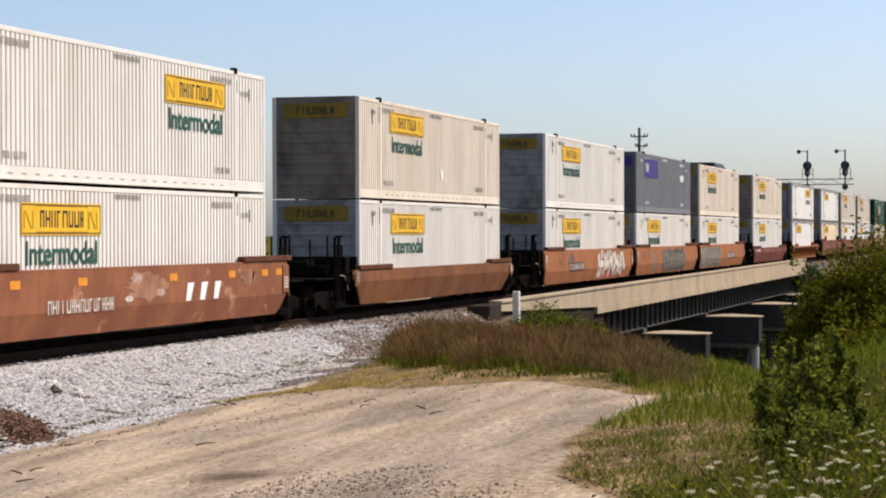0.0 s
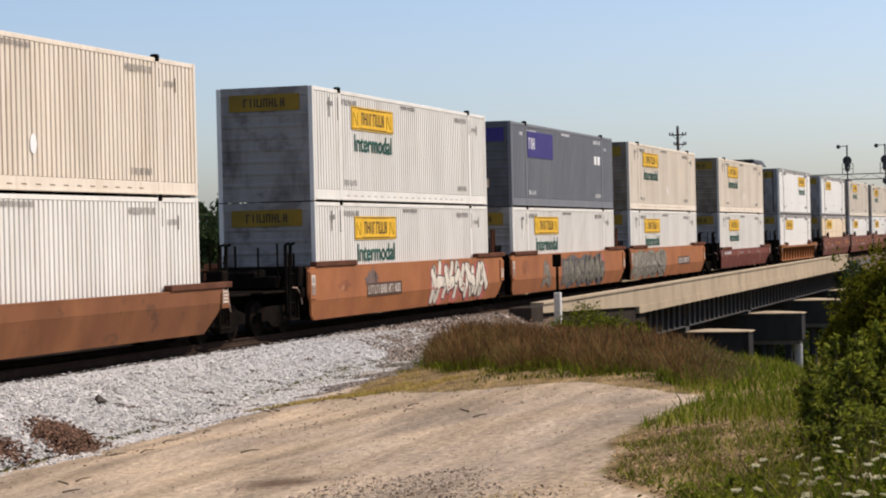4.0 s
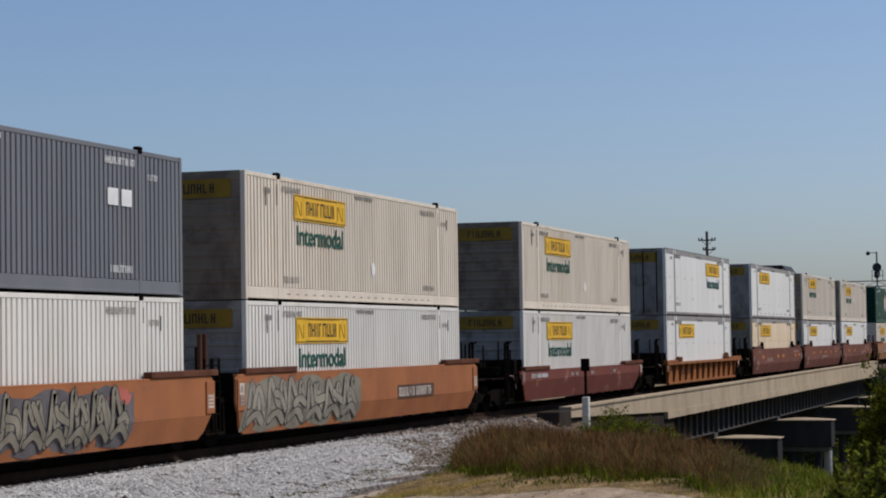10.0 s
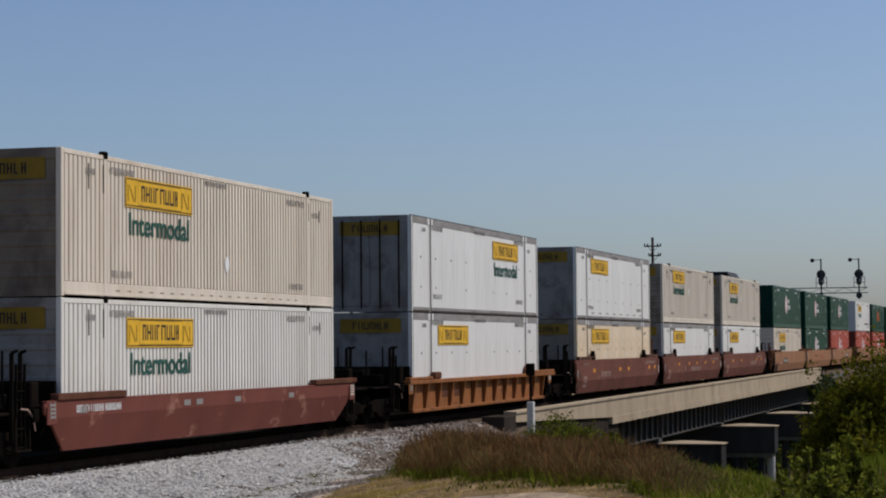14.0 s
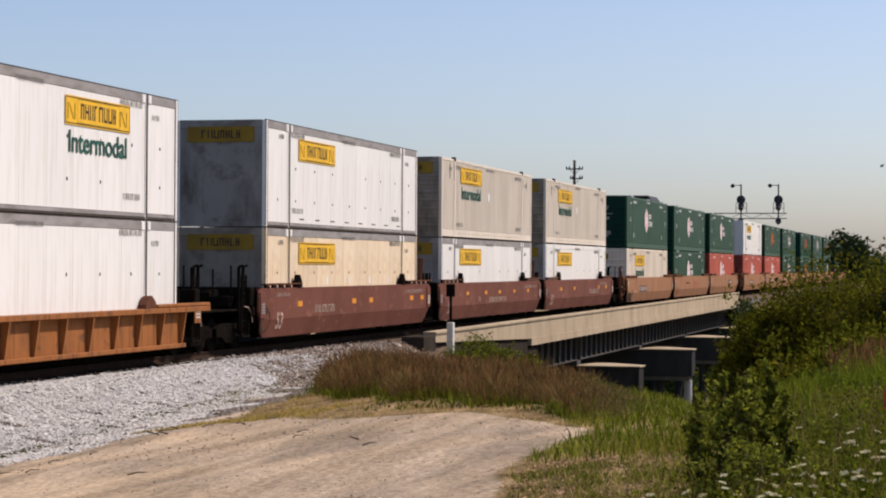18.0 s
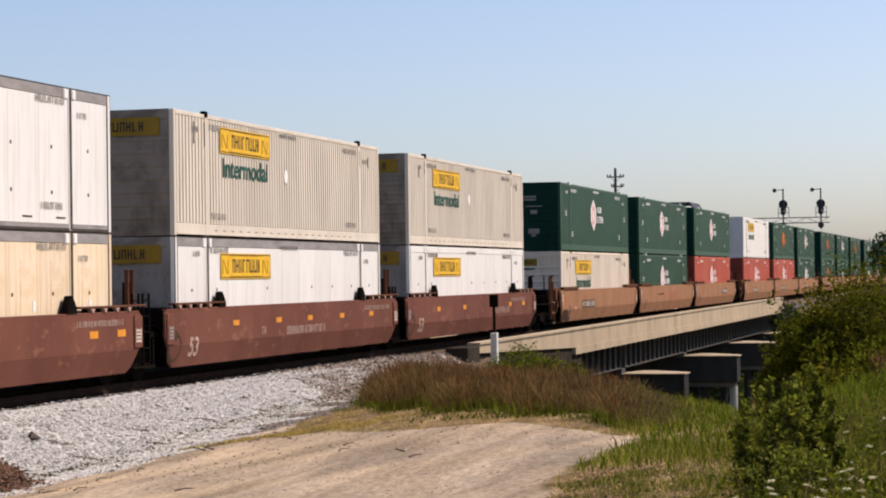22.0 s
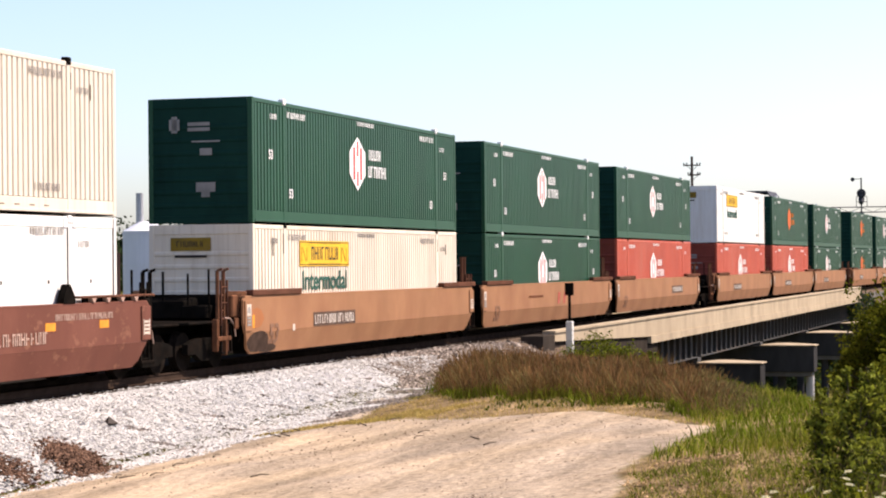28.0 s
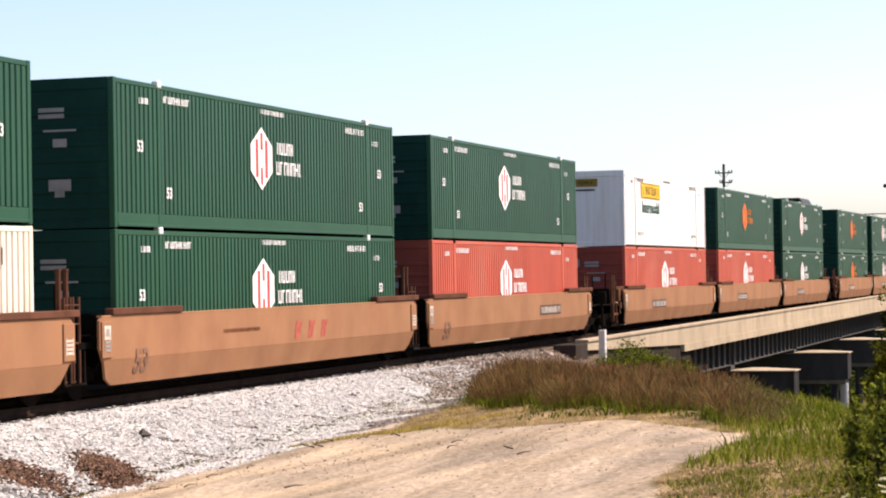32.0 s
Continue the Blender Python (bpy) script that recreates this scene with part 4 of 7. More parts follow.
            part("logo_stroke", cached("end_stroke", lambda: turned_bars(letter_bars(-0.55, 0.55, 0.1, 0.32, 5))), e)
    elif logo in ("hex", "hex_orange"):
        c1 = M["mark"] if logo == "hex" else M["orangemark"]
        def hexagon():
            bm = bmesh.new()
            bm_prism(bm, [(0.62, 0.0), (1.24, 0.42), (1.24, 1.0), (0.62, 1.40), (0.0, 1.0), (0.0, 0.42)], -0.004, 0.0)
            return solid("logo_panel", bm, c1)
        hx = part("logo_panel", cached(("hex", logo), hexagon), thing, "tall white hexagon logo with red strokes", pose(6.62, face, 0.94))
        part("logo_stroke", cached("hex_stroke", lambda: solid("logo_stroke", bars([(0.28, 0.42, 0.28, 1.12), (0.82, 0.96, 0.28, 1.12), (0.56, 0.68, 0.12, 0.5), (0.56, 0.68, 0.9, 1.28)], -0.004, 0.003), M["redmark"])), hx)
        part("logo_letters", cached(("hex_letters", logo), lambda: solid("logo_letters", bars(letter_bars(8.15, 9.1, 1.78, 2.05, 11) + letter_bars(8.1, 9.6, 1.32, 1.62, 12)), c1)), thing, "white bars of a two-line name", pose(0, face, 0))["kind"] = "stuff"
        part("end_logo", cached("hexend", lambda: turned_bars([(-0.76, -0.50, 2.14, 2.40), (-0.70, -0.56, 2.08, 2.46), (-0.3, 0.25, 2.24, 2.32), (-0.3, 0.25, 2.12, 2.2), (-0.2, 0.5, 1.86, 1.9), (0.0, 0.3, 1.56, 1.72), (-0.1, 0.38, 0.72, 0.94), (0.03, 0.24, 0.6, 0.74)], M["faint"])), thing, "pale markings on the end", pose(0.004, 0, 0))["kind"] = "stuff"
    elif logo == "purple":
        pl = part("logo_panel", cached("purple", lambda: solid("logo_panel", bars([(0, 3.7, 0, 0.9)]), M["purple"])), thing, "purple logo panel with white strokes", pose(2.2, face, 1.72))
        part("logo_stroke", cached("purple_stroke", lambda: solid("logo_stroke", bars(letter_bars(0.2, 1.05, 0.28, 0.68, 8), -0.004, 0.003), M["mark"])), pl)
        part("logo_mark", cached("purple_marks", lambda: solid("logo_mark", bars([(12.7, 13.15, 1.72, 2.05), (13.3, 13.75, 1.72, 2.05)]), M["mark"])), thing, "two small white marks", pose(0, face, 0))
        part("end_logo", cached("purple_end", lambda: solid("end_logo", boxes((-0.006, 0.0, -1.05, 0.35, 2.2, 2.66)), M["purple"])), thing, "purple panel on the end", pose(0.004, 0, 0))
        part("end_logo", cached("tan_end", lambda: solid("end_logo", boxes((-0.006, 0.0, -0.5, -0.2, 0.65, 0.95)), M["tan"])), thing, "small tan placard", pose(0.004, 0, 0))
    # numbers too small to read, as bars
    small = M["mark"] if paint in ("green", "red", "grey") else M["faint"]
    part("small_marking", cached(("small", paint), lambda: solid("small_marking", bars(
        letter_bars(2.2, 3.5, 2.52, 2.66, 21) + letter_bars(12.6, 13.9, 2.52, 2.66, 22) + letter_bars(7.2, 8.6, 2.64, 2.74, 23) + letter_bars(1.1, 1.5, 2.44, 2.56, 24)
        + letter_bars(14.5, 15.0, 2.3, 2.42, 25) + ([] if paint == "green" else
        letter_bars(2.3, 3.3, 0.42, 0.56, 26) + letter_bars(12.8, 13.8, 0.42, 0.56, 27))), small)), thing, "small weathered numbers", pose(0, face + 0.002, 0))["kind"] = "stuff"
    if paint == "green":
        for x, z in ((1.0, 1.5), (14.9, 1.5), (2.3, 0.62), (13.5, 0.62)):
            part("size_marking", lettering("53", 0.22, M["mark"], 0.9), thing, "small white size number 53", pose(x, face + 0.002, z))
    if smooth:
        r_ = random.Random(seed * 7 + len(paint))
        dots = [(x, x + 0.06, z, z + 0.07) for x in [1.0] + [2.6 + 1.78 * k for k in range(7)] + [15.0] for z in (0.72, 1.62) if r_.random() < 0.85]
        dots += [(x, x + 0.42, 0.24, 0.275) for x in (3.0 + 1.5 * k for k in range(8)) if paint == "smooth" and seed == 7]
        part("dark_fitting", solid("dark_fitting", bars(dots, 0, 0.006), M["seam_dark"]), thing, "small dark fittings in rows", pose(0, -HALF + 0.012, 0))["kind"] = "stuff"
        if paint == "tan":
            part("pale_fitting", cached("pale_fit", lambda: solid("pale_fitting", bars([(x, x + 0.12, 1.32, 1.52) for x in (5.6, 7.9, 10.2, 12.4, 15.0)], 0, 0.01), M["mark"])), thing, "small pale fittings in a row", pose(0, -HALF + 0.012, 0))["kind"] = "stuff"
    elif paint in ("cream", "white", "drab"):
        part("fork_slot", cached(("slots", paint), lambda: solid("fork_slot", bars([(x, x + 0.2, 0.135, 0.16) for x in (2.5 + 0.56 * k for k in range(20))]), M["faint" if paint == "white" else "slot"])), thing, "row of small slots in the bottom rail", pose(0, -HALF + 0.004, 0))["kind"] = "stuff"
        part("post_grime", cached(("pgrime", seed % 3), lambda: solid("post_grime", bars([(1.90, 1.918, 2.3 - 0.1 * (seed % 3), 2.68), (1.22, 1.238, 2.15, 2.5 + 0.08 * (seed % 3)), (14.235, 14.25, 2.35 - 0.08 * (seed % 3), 2.66), (15.05, 15.07, 2.2, 2.5), (1.75, 2.25, 0.0, 0.028), (13.9, 14.4, 0.0, 0.028)], 0, 0.012), M["seam_dark"])), thing, "dark grime beside the posts", pose(0, -HALF + 0.006, 0))["kind"] = "stuff"
    if paint in ("cream", "drab"):
        part("patch", cached("patch", lambda: solid("patch", prism([(8.08 + 0.13 * math.cos(a * 0.5236), 1.64 + 0.19 * math.sin(a * 0.5236)) for a in range(12)], -0.004, 0), M["mark"])), thing, "small white repair patch", pose(-0.4 if paint != "cream" else 0.5, face, 0 if paint != "cream" else -0.75))
    return thing


def turned_bars(rects, material=None):
    """Bars on an end wall: given in y (to the right as seen from outside) and z."""
    bm = bmesh.new()
    for a, b_, z0, z1 in rects:
        bm_box(bm, -0.010, -0.006, -b_, -a, z0, z1)
    return solid("logo_stroke", bm, material or M["black"])


def wheelset():
    bm = bmesh.new()
    for y in (-0.7535, 0.7535):
        s_ = -1 if y < 0 else 1
        bm_rod(bm, (0, y - 0.065, 0), (0, y + 0.065, 0), 0.42, 24)
        bm_rod(bm, (0, y - s_ * 0.065, 0), (0, y - s_ * 0.095, 0), 0.45, 24)
        for k in range(3):
            a = k * 2.094
            bm_rod(bm, (0.2 * math.cos(a), y + s_ * 0.065, 0.2 * math.sin(a)), (0.2 * math.cos(a), y + s_ * 0.075, 0.2 * math.sin(a)), 0.05, 8)
    bm_rod(bm, (0, -1.02, 0), (0, 1.02, 0), 0.085, 10)
    return solid("wheelset", bm, M["wheel"])


def truck(car, x, spinning):
    """Three-piece bogie under a car's end."""
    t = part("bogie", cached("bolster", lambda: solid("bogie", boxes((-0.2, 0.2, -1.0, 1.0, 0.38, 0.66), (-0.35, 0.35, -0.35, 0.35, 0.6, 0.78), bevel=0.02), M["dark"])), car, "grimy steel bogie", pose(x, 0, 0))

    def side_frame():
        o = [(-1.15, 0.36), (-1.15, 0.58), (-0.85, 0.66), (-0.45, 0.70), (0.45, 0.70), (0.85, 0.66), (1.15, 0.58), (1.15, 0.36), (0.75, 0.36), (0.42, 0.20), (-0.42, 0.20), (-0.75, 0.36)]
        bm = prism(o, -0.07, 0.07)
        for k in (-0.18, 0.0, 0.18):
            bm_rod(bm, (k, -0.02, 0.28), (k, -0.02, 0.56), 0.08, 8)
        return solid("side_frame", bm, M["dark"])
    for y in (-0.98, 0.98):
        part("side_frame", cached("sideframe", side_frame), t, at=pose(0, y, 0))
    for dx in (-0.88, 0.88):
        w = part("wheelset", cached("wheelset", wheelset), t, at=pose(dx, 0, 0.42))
        if spinning:
            SPIN.append((w, dx))


SPIN = []


def rib_plate():
    """An upright gusset, deep under the top flange and shallow at the foot."""
    bm = bmesh.new()
    a = [[bm.verts.new((x, y, z)) for y, z in ((-1.326, 0.342), (-1.40, 0.342), (-1.505, 1.078), (-1.326, 1.078))] for x in (-0.035, 0.035)]
    bm.faces.new(a[0]); bm.faces.new(a[1][::-1])
    for k in range(4):
        bm.faces.new((a[0][k], a[0][(k + 1) % 4], a[1][(k + 1) % 4], a[1][k]))
    return bm


def well_car(paint, style, left_truck, right_truck, label, marks=(), spinning=True):
    """One unit of an articulated well car; x = 0 at the end of the box that it carries."""
    P = M[paint]
    car = tagged(new("well_car"), label, "railway car", "cars of the train")
    top = 1.22 if style == "low" else (1.18 if style == "ribbed" else 1.56)

    def web(sgn, lower):
        # upright upper web with a crease below it; the lower web leans in under the car
        bm = bmesh.new()
        y0 = sgn * 1.47
        crease = 0.92 if style == "low" else 0.76
        if style == "low":
            up = [(-1.05, 1.02), (-1.05, top - 0.06), (-0.95, top), (17.15, top), (17.25, top - 0.06), (17.25, 1.02), (17.1, crease), (-0.85, crease)]
            lo = [(-0.84, crease - 0.003), (17.09, crease - 0.003), (16.25, 0.27), (0.05, 0.27)]
        else:
            up = [(-1.05, 0.98), (-1.05, top - 0.06), (-0.95, top), (17.15, top), (17.25, top - 0.06), (17.25, 0.98), (17.14, crease), (-0.92, crease)]
            lo = [(-0.90, crease - 0.003), (17.12, crease - 0.003), (16.90, 0.40), (16.66, 0.27), (-0.38, 0.27), (-0.66, 0.40)]
        outl = lo if lower else up
        slope = 0.246
        inset = lambda z: y0 - sgn * max(0.0, crease - z) * slope
        f = [bm.verts.new((x, inset(z), z)) for x, z in outl]
        g = [bm.verts.new((x, inset(z) - sgn * 0.05, z)) for x, z in outl]
        bm.faces.new(f); bm.faces.new(g[::-1])
        for i in range(len(outl)):
            j = (i + 1) % len(outl)
            bm.faces.new((f[j], f[i], g[i], g[j]))
        return solid("lower_web" if lower else "side_sill", bm, P)

    def chord(sgn):
        y0 = sgn * 1.473
        return solid("top_chord", boxes((-0.95, 17.15, min(y0, y0 - sgn * 0.12), max(y0, y0 - sgn * 0.12), top - 0.015, top + 0.03), bevel=0.008), P)

    def ribbed_side(sgn):
        def slab(x0, x1, a, b2, z0, z1, bev=0.012):
            return boxes((x0, x1, min(sgn * a, sgn * b2), max(sgn * a, sgn * b2), z0, z1), bevel=bev)
        return (solid("side_sill", slab(-0.9, 17.9, 1.30, 1.52, 1.08, 1.20), P), solid("bottom_chord", slab(-0.4, 16.4, 1.30, 1.45, 0.24, 0.34), P),
                solid("web_plate", slab(-0.4, 16.4, 1.30, 1.325, 0.341, 1.079, 0), P))
    for sgn in (-1, 1):
        if style != "ribbed":
            sill = part("side_sill", cached(("sill", paint, style, sgn), lambda: web(sgn, False)), car)
            part("lower_web", cached(("lower", paint, style, sgn), lambda: web(sgn, True)), car)
            part("top_chord", cached(("chord", paint, style, sgn), lambda: chord(sgn)), car)
        else:
            top_, low_, web_ = cached(("sill", paint, style, sgn), lambda: ribbed_side(sgn))
            sill = part("side_sill", top_, car)
            part("bottom_chord", low_, car)
            part("web_plate", web_, car)
        if style == "ribbed":
            rib = cached(("rib", paint), lambda: solid("rib", rib_plate(), P))
            for i in range(13):
                part("rib", rib, sill, at=pose(-0.3 + i * 1.38, 0, 0) if sgn < 0 else pose(-0.3 + i * 1.38, 0, 0, 0, 0, 180))
    # floor of the well
    part("well_floor", cached("wfloor", lambda: solid("well_floor", boxes((0.05, 16.1, -1.24, 1.24, 0.26, 0.335)), M["dark"])), car, "dark floor of the well")
    # ends: a bulkhead, a platform over the bogie, ledges along the top, ladders and grab rods
    for e, x, s_ in (("left", -0.05, -1), ("right", 16.2, 1)):
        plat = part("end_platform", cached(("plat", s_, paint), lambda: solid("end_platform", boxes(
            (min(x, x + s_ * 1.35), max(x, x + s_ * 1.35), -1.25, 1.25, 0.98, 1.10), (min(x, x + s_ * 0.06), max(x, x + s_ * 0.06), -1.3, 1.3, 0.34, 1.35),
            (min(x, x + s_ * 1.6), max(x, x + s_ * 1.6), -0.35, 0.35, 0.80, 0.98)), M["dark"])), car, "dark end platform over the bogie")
        if style != "ribbed":
            x0, x1 = (-0.55, 2.55) if s_ < 0 else (14.15, 17.45)
            lift = 0.115 if style == "cone" else 0.031
            part("ledge", cached(("ledge", s_, paint, style), lambda: solid("ledge", boxes((x0, x1, -1.51, -1.33, top + lift, top + 0.16), bevel=0.012), M["rust_dark"])), car)
            part("ledge", cached(("ledge2", s_, paint, style), lambda: solid("ledge", boxes((x0, x1, 1.33, 1.51, top + 0.031, top + 0.16), bevel=0.015), P)), car)
        else:
            x0, x1 = (-0.8, 1.6) if s_ < 0 else (14.5, 18.0)
            part("ledge", cached(("rledge", s_), lambda: solid("ledge", boxes((x0, x1, -1.48, -1.31, 1.204, 1.29), bevel=0.02), P)), car)
            part("guide", cached(("rguide", s_), lambda: solid("guide", boxes((-0.35, 0.35, -1.50, -1.32, 1.205, 1.42), bevel=0.04) if s_ < 0 else prism([(-0.3, 1.205), (0.35, 1.205), (0.3, 1.36), (0.05, 1.50), (-0.15, 1.46), (-0.3, 1.30)], -1.50, -1.32), M["rust_dark"])), car, "dark steel container guide", pose(2.15 if s_ < 0 else 14.0, 0, 0))
            part("patch", cached(("rpatch", s_), lambda: solid("patch", bars([(0, 0.62, 0.62, 0.86)]), M["rust_dark"])), car, "faded dark stencil panel", pose(3.1 if s_ < 0 else 4.5, -1.326, 0))
        if style == "cone":
            gx = 2.45 if s_ < 0 else 13.75
            part("guide", cached("guide", lambda: solid("guide", prism([(-0.24, 0), (0.24, 0), (0.22, 0.13), (0.10, 0.27), (0.02, 0.36), (-0.07, 0.35), (-0.17, 0.20), (-0.23, 0.10)], -0.07, 0.07), M["dark"])), car, "dark pointed container guide", pose(gx, -1.42, top + 0.03))
            for k in range(4):
                part("bracket", cached("bracket", lambda: solid("bracket", prism([(-0.09, 0.085), (0.09, 0.085), (0.03, 0), (-0.03, 0)], -0.09, 0.05), M["worn_mark"])), car, "small pale bracket under the ledge", pose((-0.2 if s_ < 0 else 14.75) + k * 0.62, -1.41, top + 0.0302))
            # dark box stands in for the shade in the gap under the ledge
            part("end_bracket", cached("ledge_gap_shade", lambda: solid("end_bracket", boxes((-1.3, 1.3, -1.40, -1.345, 0, 0.083)), M["dark"])), car, "dark filler painted as shade in the gap under the ledge", pose((x0 + x1) / 2, 0, top + 0.031))
        # end box with a grille on the side
        bx = -1.0 if s_ < 0 else 16.85
        part("end_panel", cached(("epanel", paint, style), lambda: solid("end_panel", boxes((0, 0.42, -0.03, 0.0, 0.80, top - 0.08), bevel=0.008), P)), car, "", pose(bx, -1.472, 0))
        ga = (0.06, 0.36) if s_ > 0 else (0.1, 0.34)
        part("grille", cached(("grille", s_), lambda: solid("grille", bars([(ga[0], ga[1], 0.92 + k * 0.075, 0.965 + k * 0.075) for k in range(4)] + [(ga[0], ga[0] + 0.03, 0.9, 1.22), (ga[1] - 0.03, ga[1], 0.9, 1.22)]), M["mark_worn" if s_ > 0 else "faint"])), car, "pale stencilled grid", pose(bx, -1.504, 0))
        if s_ < 0:
            pc = part("placard", cached("placard", lambda: solid("placard", bars([(0.08, 0.34, 1.14, 1.40)], 0, 0.004), M["mark_worn"])), car, "small white square placard", pose(bx, -1.505, 0)) if style == "plain" else None
            if pc:
                part("dial", cached("placard_dial", lambda: solid("dial", bars([(0.14, 0.28, 1.20, 1.34)], -0.0045, 0.002), M["faint"])), pc)
        lx = -1.55 if s_ < 0 else 17.55
        part("ladder", cached(("ladder", paint == "tan_orange"), lambda: solid("ladder", rods(((0, 0, 0.35), (0, 0, 1.95), 0.028), ((0.34, 0, 0.35), (0.34, 0, 1.95), 0.028), *[((0, 0, z), (0.34, 0, z), 0.018) for z in (0.4, 0.75, 1.1, 1.45, 1.8)], n=6), M["rust_dark"] if paint == "tan_orange" else M["dark"])), car, "end ladder", pose(lx - (0.17), -1.22, 0))
        part("grab_rail", cached("grab", lambda: solid("grab_rail", rods(((0, 0, 1.1), (0, 0, 2.2), 0.025), ((0, 0.5, 1.1), (0, 0.5, 2.1), 0.025), ((0, 1.1, 1.1), (0, 1.1, 2.15), 0.03), ((0, 0, 1.6), (0, 1.1, 1.6), 0.02), n=6), M["dark"])), car, "dark upright grab rods", pose(lx + s_ * 0.1, -0.9, 0))
        part("brake_gear", cached("brake", lambda: solid("brake_gear", boxes((-0.25, 0.25, -0.9, -0.3, 1.1, 1.4), (-0.15, 0.3, -0.32, 0.6, 1.1, 1.5), bevel=0.03), M["dark"])), car, "dark brake gear", pose(lx, 0, 0))
        part("end_frame", cached(("eframe", s_), lambda: solid("end_frame", boxes((-0.05, 0.05, -1.28, 1.28, 1.10, 1.62), (-0.28, 0.28, -1.2, 0.9, 1.1, 1.22), bevel=0.02), M["dark"])), car, "dark end frame", pose(x + s_ * 0.16, 0, 0))
        part("air_reservoir", cached("reservoir", lambda: solid("air_reservoir", rods(((0, -0.2, 1.35), (0, 0.95, 1.35), 0.21), n=12), M["dark"])), car, "dark air reservoir", pose(x + s_ * 0.75, 0, 0))
        part("hose", cached("hose", lambda: solid("hose", rods(((0, -1.2, 1.25), (0.18, -1.28, 1.1), 0.022), ((0.18, -1.28, 1.1), (0.26, -1.3, 0.8), 0.022), ((0.26, -1.3, 0.8), (0.22, -1.2, 0.55), 0.022), n=6), M["wheel"])), car, "black air hose", pose(x + s_ * 0.9, 0, 0))
        part("step", cached("stepbar", lambda: solid("step", boxes((-0.3, 0.3, -1.3, -1.1, 0.33, 0.37), (-0.3, -0.26, -1.28, -1.24, 0.37, 0.95), (0.26, 0.3, -1.28, -1.24, 0.37, 0.95)), M["wheel"])), car, "steel step", pose(lx, 0, 0))
        kind = left_truck if s_ < 0 else right_truck
        if kind == "own":
            tan_gear = paint == "tan_orange"
            gear = M["rust_gear"] if tan_gear else M["dark"]
            gx = -1.78 if s_ < 0 else 17.62
            for k in (0.0, 0.34):
                part("end_post", cached(("own_post", tan_gear), lambda: solid("end_post", rods(((0, 0, 0.5), (0, 0, 2.16), 0.045), ((0, 0, 2.16), (0.0, -0.12, 2.2), 0.03), n=8), gear)), car, "rusty upright post", pose(gx + k, -1.16, 0))
            for z in (0.62, 0.95, 1.28, 1.62):
                part("rung", cached(("rung", tan_gear), lambda: solid("rung", rods(((0, 0, 0), (0.34, 0, 0), 0.02), n=6), gear)), car, "", pose(gx, -1.16, z))
            part("end_box", cached(("ebox", tan_gear, s_), lambda: solid("end_box", boxes((0, 0.34, -1.34, -0.95, 1.12, 1.62), (0.05, 0.3, -1.38, -1.34, 0.86, 1.12), bevel=0.03), gear)), car, "rusty box on the end platform", pose(-1.36 if s_ < 0 else 17.28, 0, 0))
            part("air_pipe", cached(("apipe", s_), lambda: solid("air_pipe", rods(((0, -1.25, 1.12), (0.2, -1.3, 1.1), 0.018), ((0.2, -1.3, 1.1), (0.36, -1.33, 0.95), 0.018), ((0.36, -1.33, 0.95), (0.44, -1.33, 0.7), 0.018), n=6), M["worn_mark"])), car, "pale curved air pipe", pose(-1.6 if s_ < 0 else 17.3, 0, 0))
            if tan_gear and s_ < 0:
                part("brake_housing", cached("housing", lambda: solid("brake_housing", prism([(-0.42, 1.12)] + [(-0.05 + 0.37 * math.cos(a * 0.3142), 1.36 + 0.34 * math.sin(a * 0.3142)) for a in range(10, -1, -1)] + [(0.32, 1.12)], -1.36, -0.95), gear)), car, "rounded rusty brake housing", pose(-0.62, 0, 0))
                part("end_bracket", cached("tan_bracket", lambda: solid("end_bracket", boxes((-0.5, 0.3, -1.33, -1.25, 0.62, 0.72), (-0.5, -0.42, -1.33, -1.2, 0.4, 1.1), (0.0, 0.07, -1.33, -1.2, 0.3, 1.1), bevel=0.015), gear)), car, "rusty bracket on the end sill", pose(-1.7, 0, 0))
            truck(car, -2.0 if s_ < 0 else 18.15, spinning)
            part("coupler", cached("coupler", lambda: solid("coupler", boxes((-0.55, 0.55, -0.12, 0.12, 0.72, 0.95), (-0.15, 0.15, -0.2, 0.2, 0.68, 1.0), bevel=0.04), M["wheel"])), car, "knuckle coupler", pose(-3.15 if s_ < 0 else 19.3, 0, 0))
            part("draft_sill", cached(("draft", s_), lambda: solid("draft_sill", boxes((-1.5, 1.5, -0.3, 0.3, 0.78, 1.0), (-0.9, 0.9, -1.15, 1.15, 1.0, 1.06), bevel=0.02), M["dark"])), car, "dark end sill", pose(-2.4 if s_ < 0 else 18.55, 0, 0))
        elif kind == "shared":
            for k in (0.0, 0.28):
                part("end_post", cached("end_post", lambda: solid("end_post", rods(((0, 0, 1.0), (0, 0, 2.42), 0.055), ((0, 0, 2.42), (0, 0, 2.47), 0.065), n=8), M["rust_dark"])), car, "thick rusty upright post", pose(17.5 + k, -1.05, 0))

            truck(car, -1.58 if s_ < 0 else 17.73, spinning)
    for mk in marks:
        mk(car)
    return car


# ---- markings on the cars ----
SIDE = -1.474


M["plate_dark"] = mat("worn dark panel", (0.075, 0.05, 0.038), 0.7, vary=0.3, scale=5, dirt=(0.2, 0.1, 0.05), dirt_amount=0.6, dirt_scale=4)
M["plate_pale"] = mat("worn stencil paint", (0.55, 0.49, 0.42), 0.7, vary=0.25, scale=8, dirt=(0.25, 0.15, 0.09), dirt_amount=0.7, dirt_scale=7)


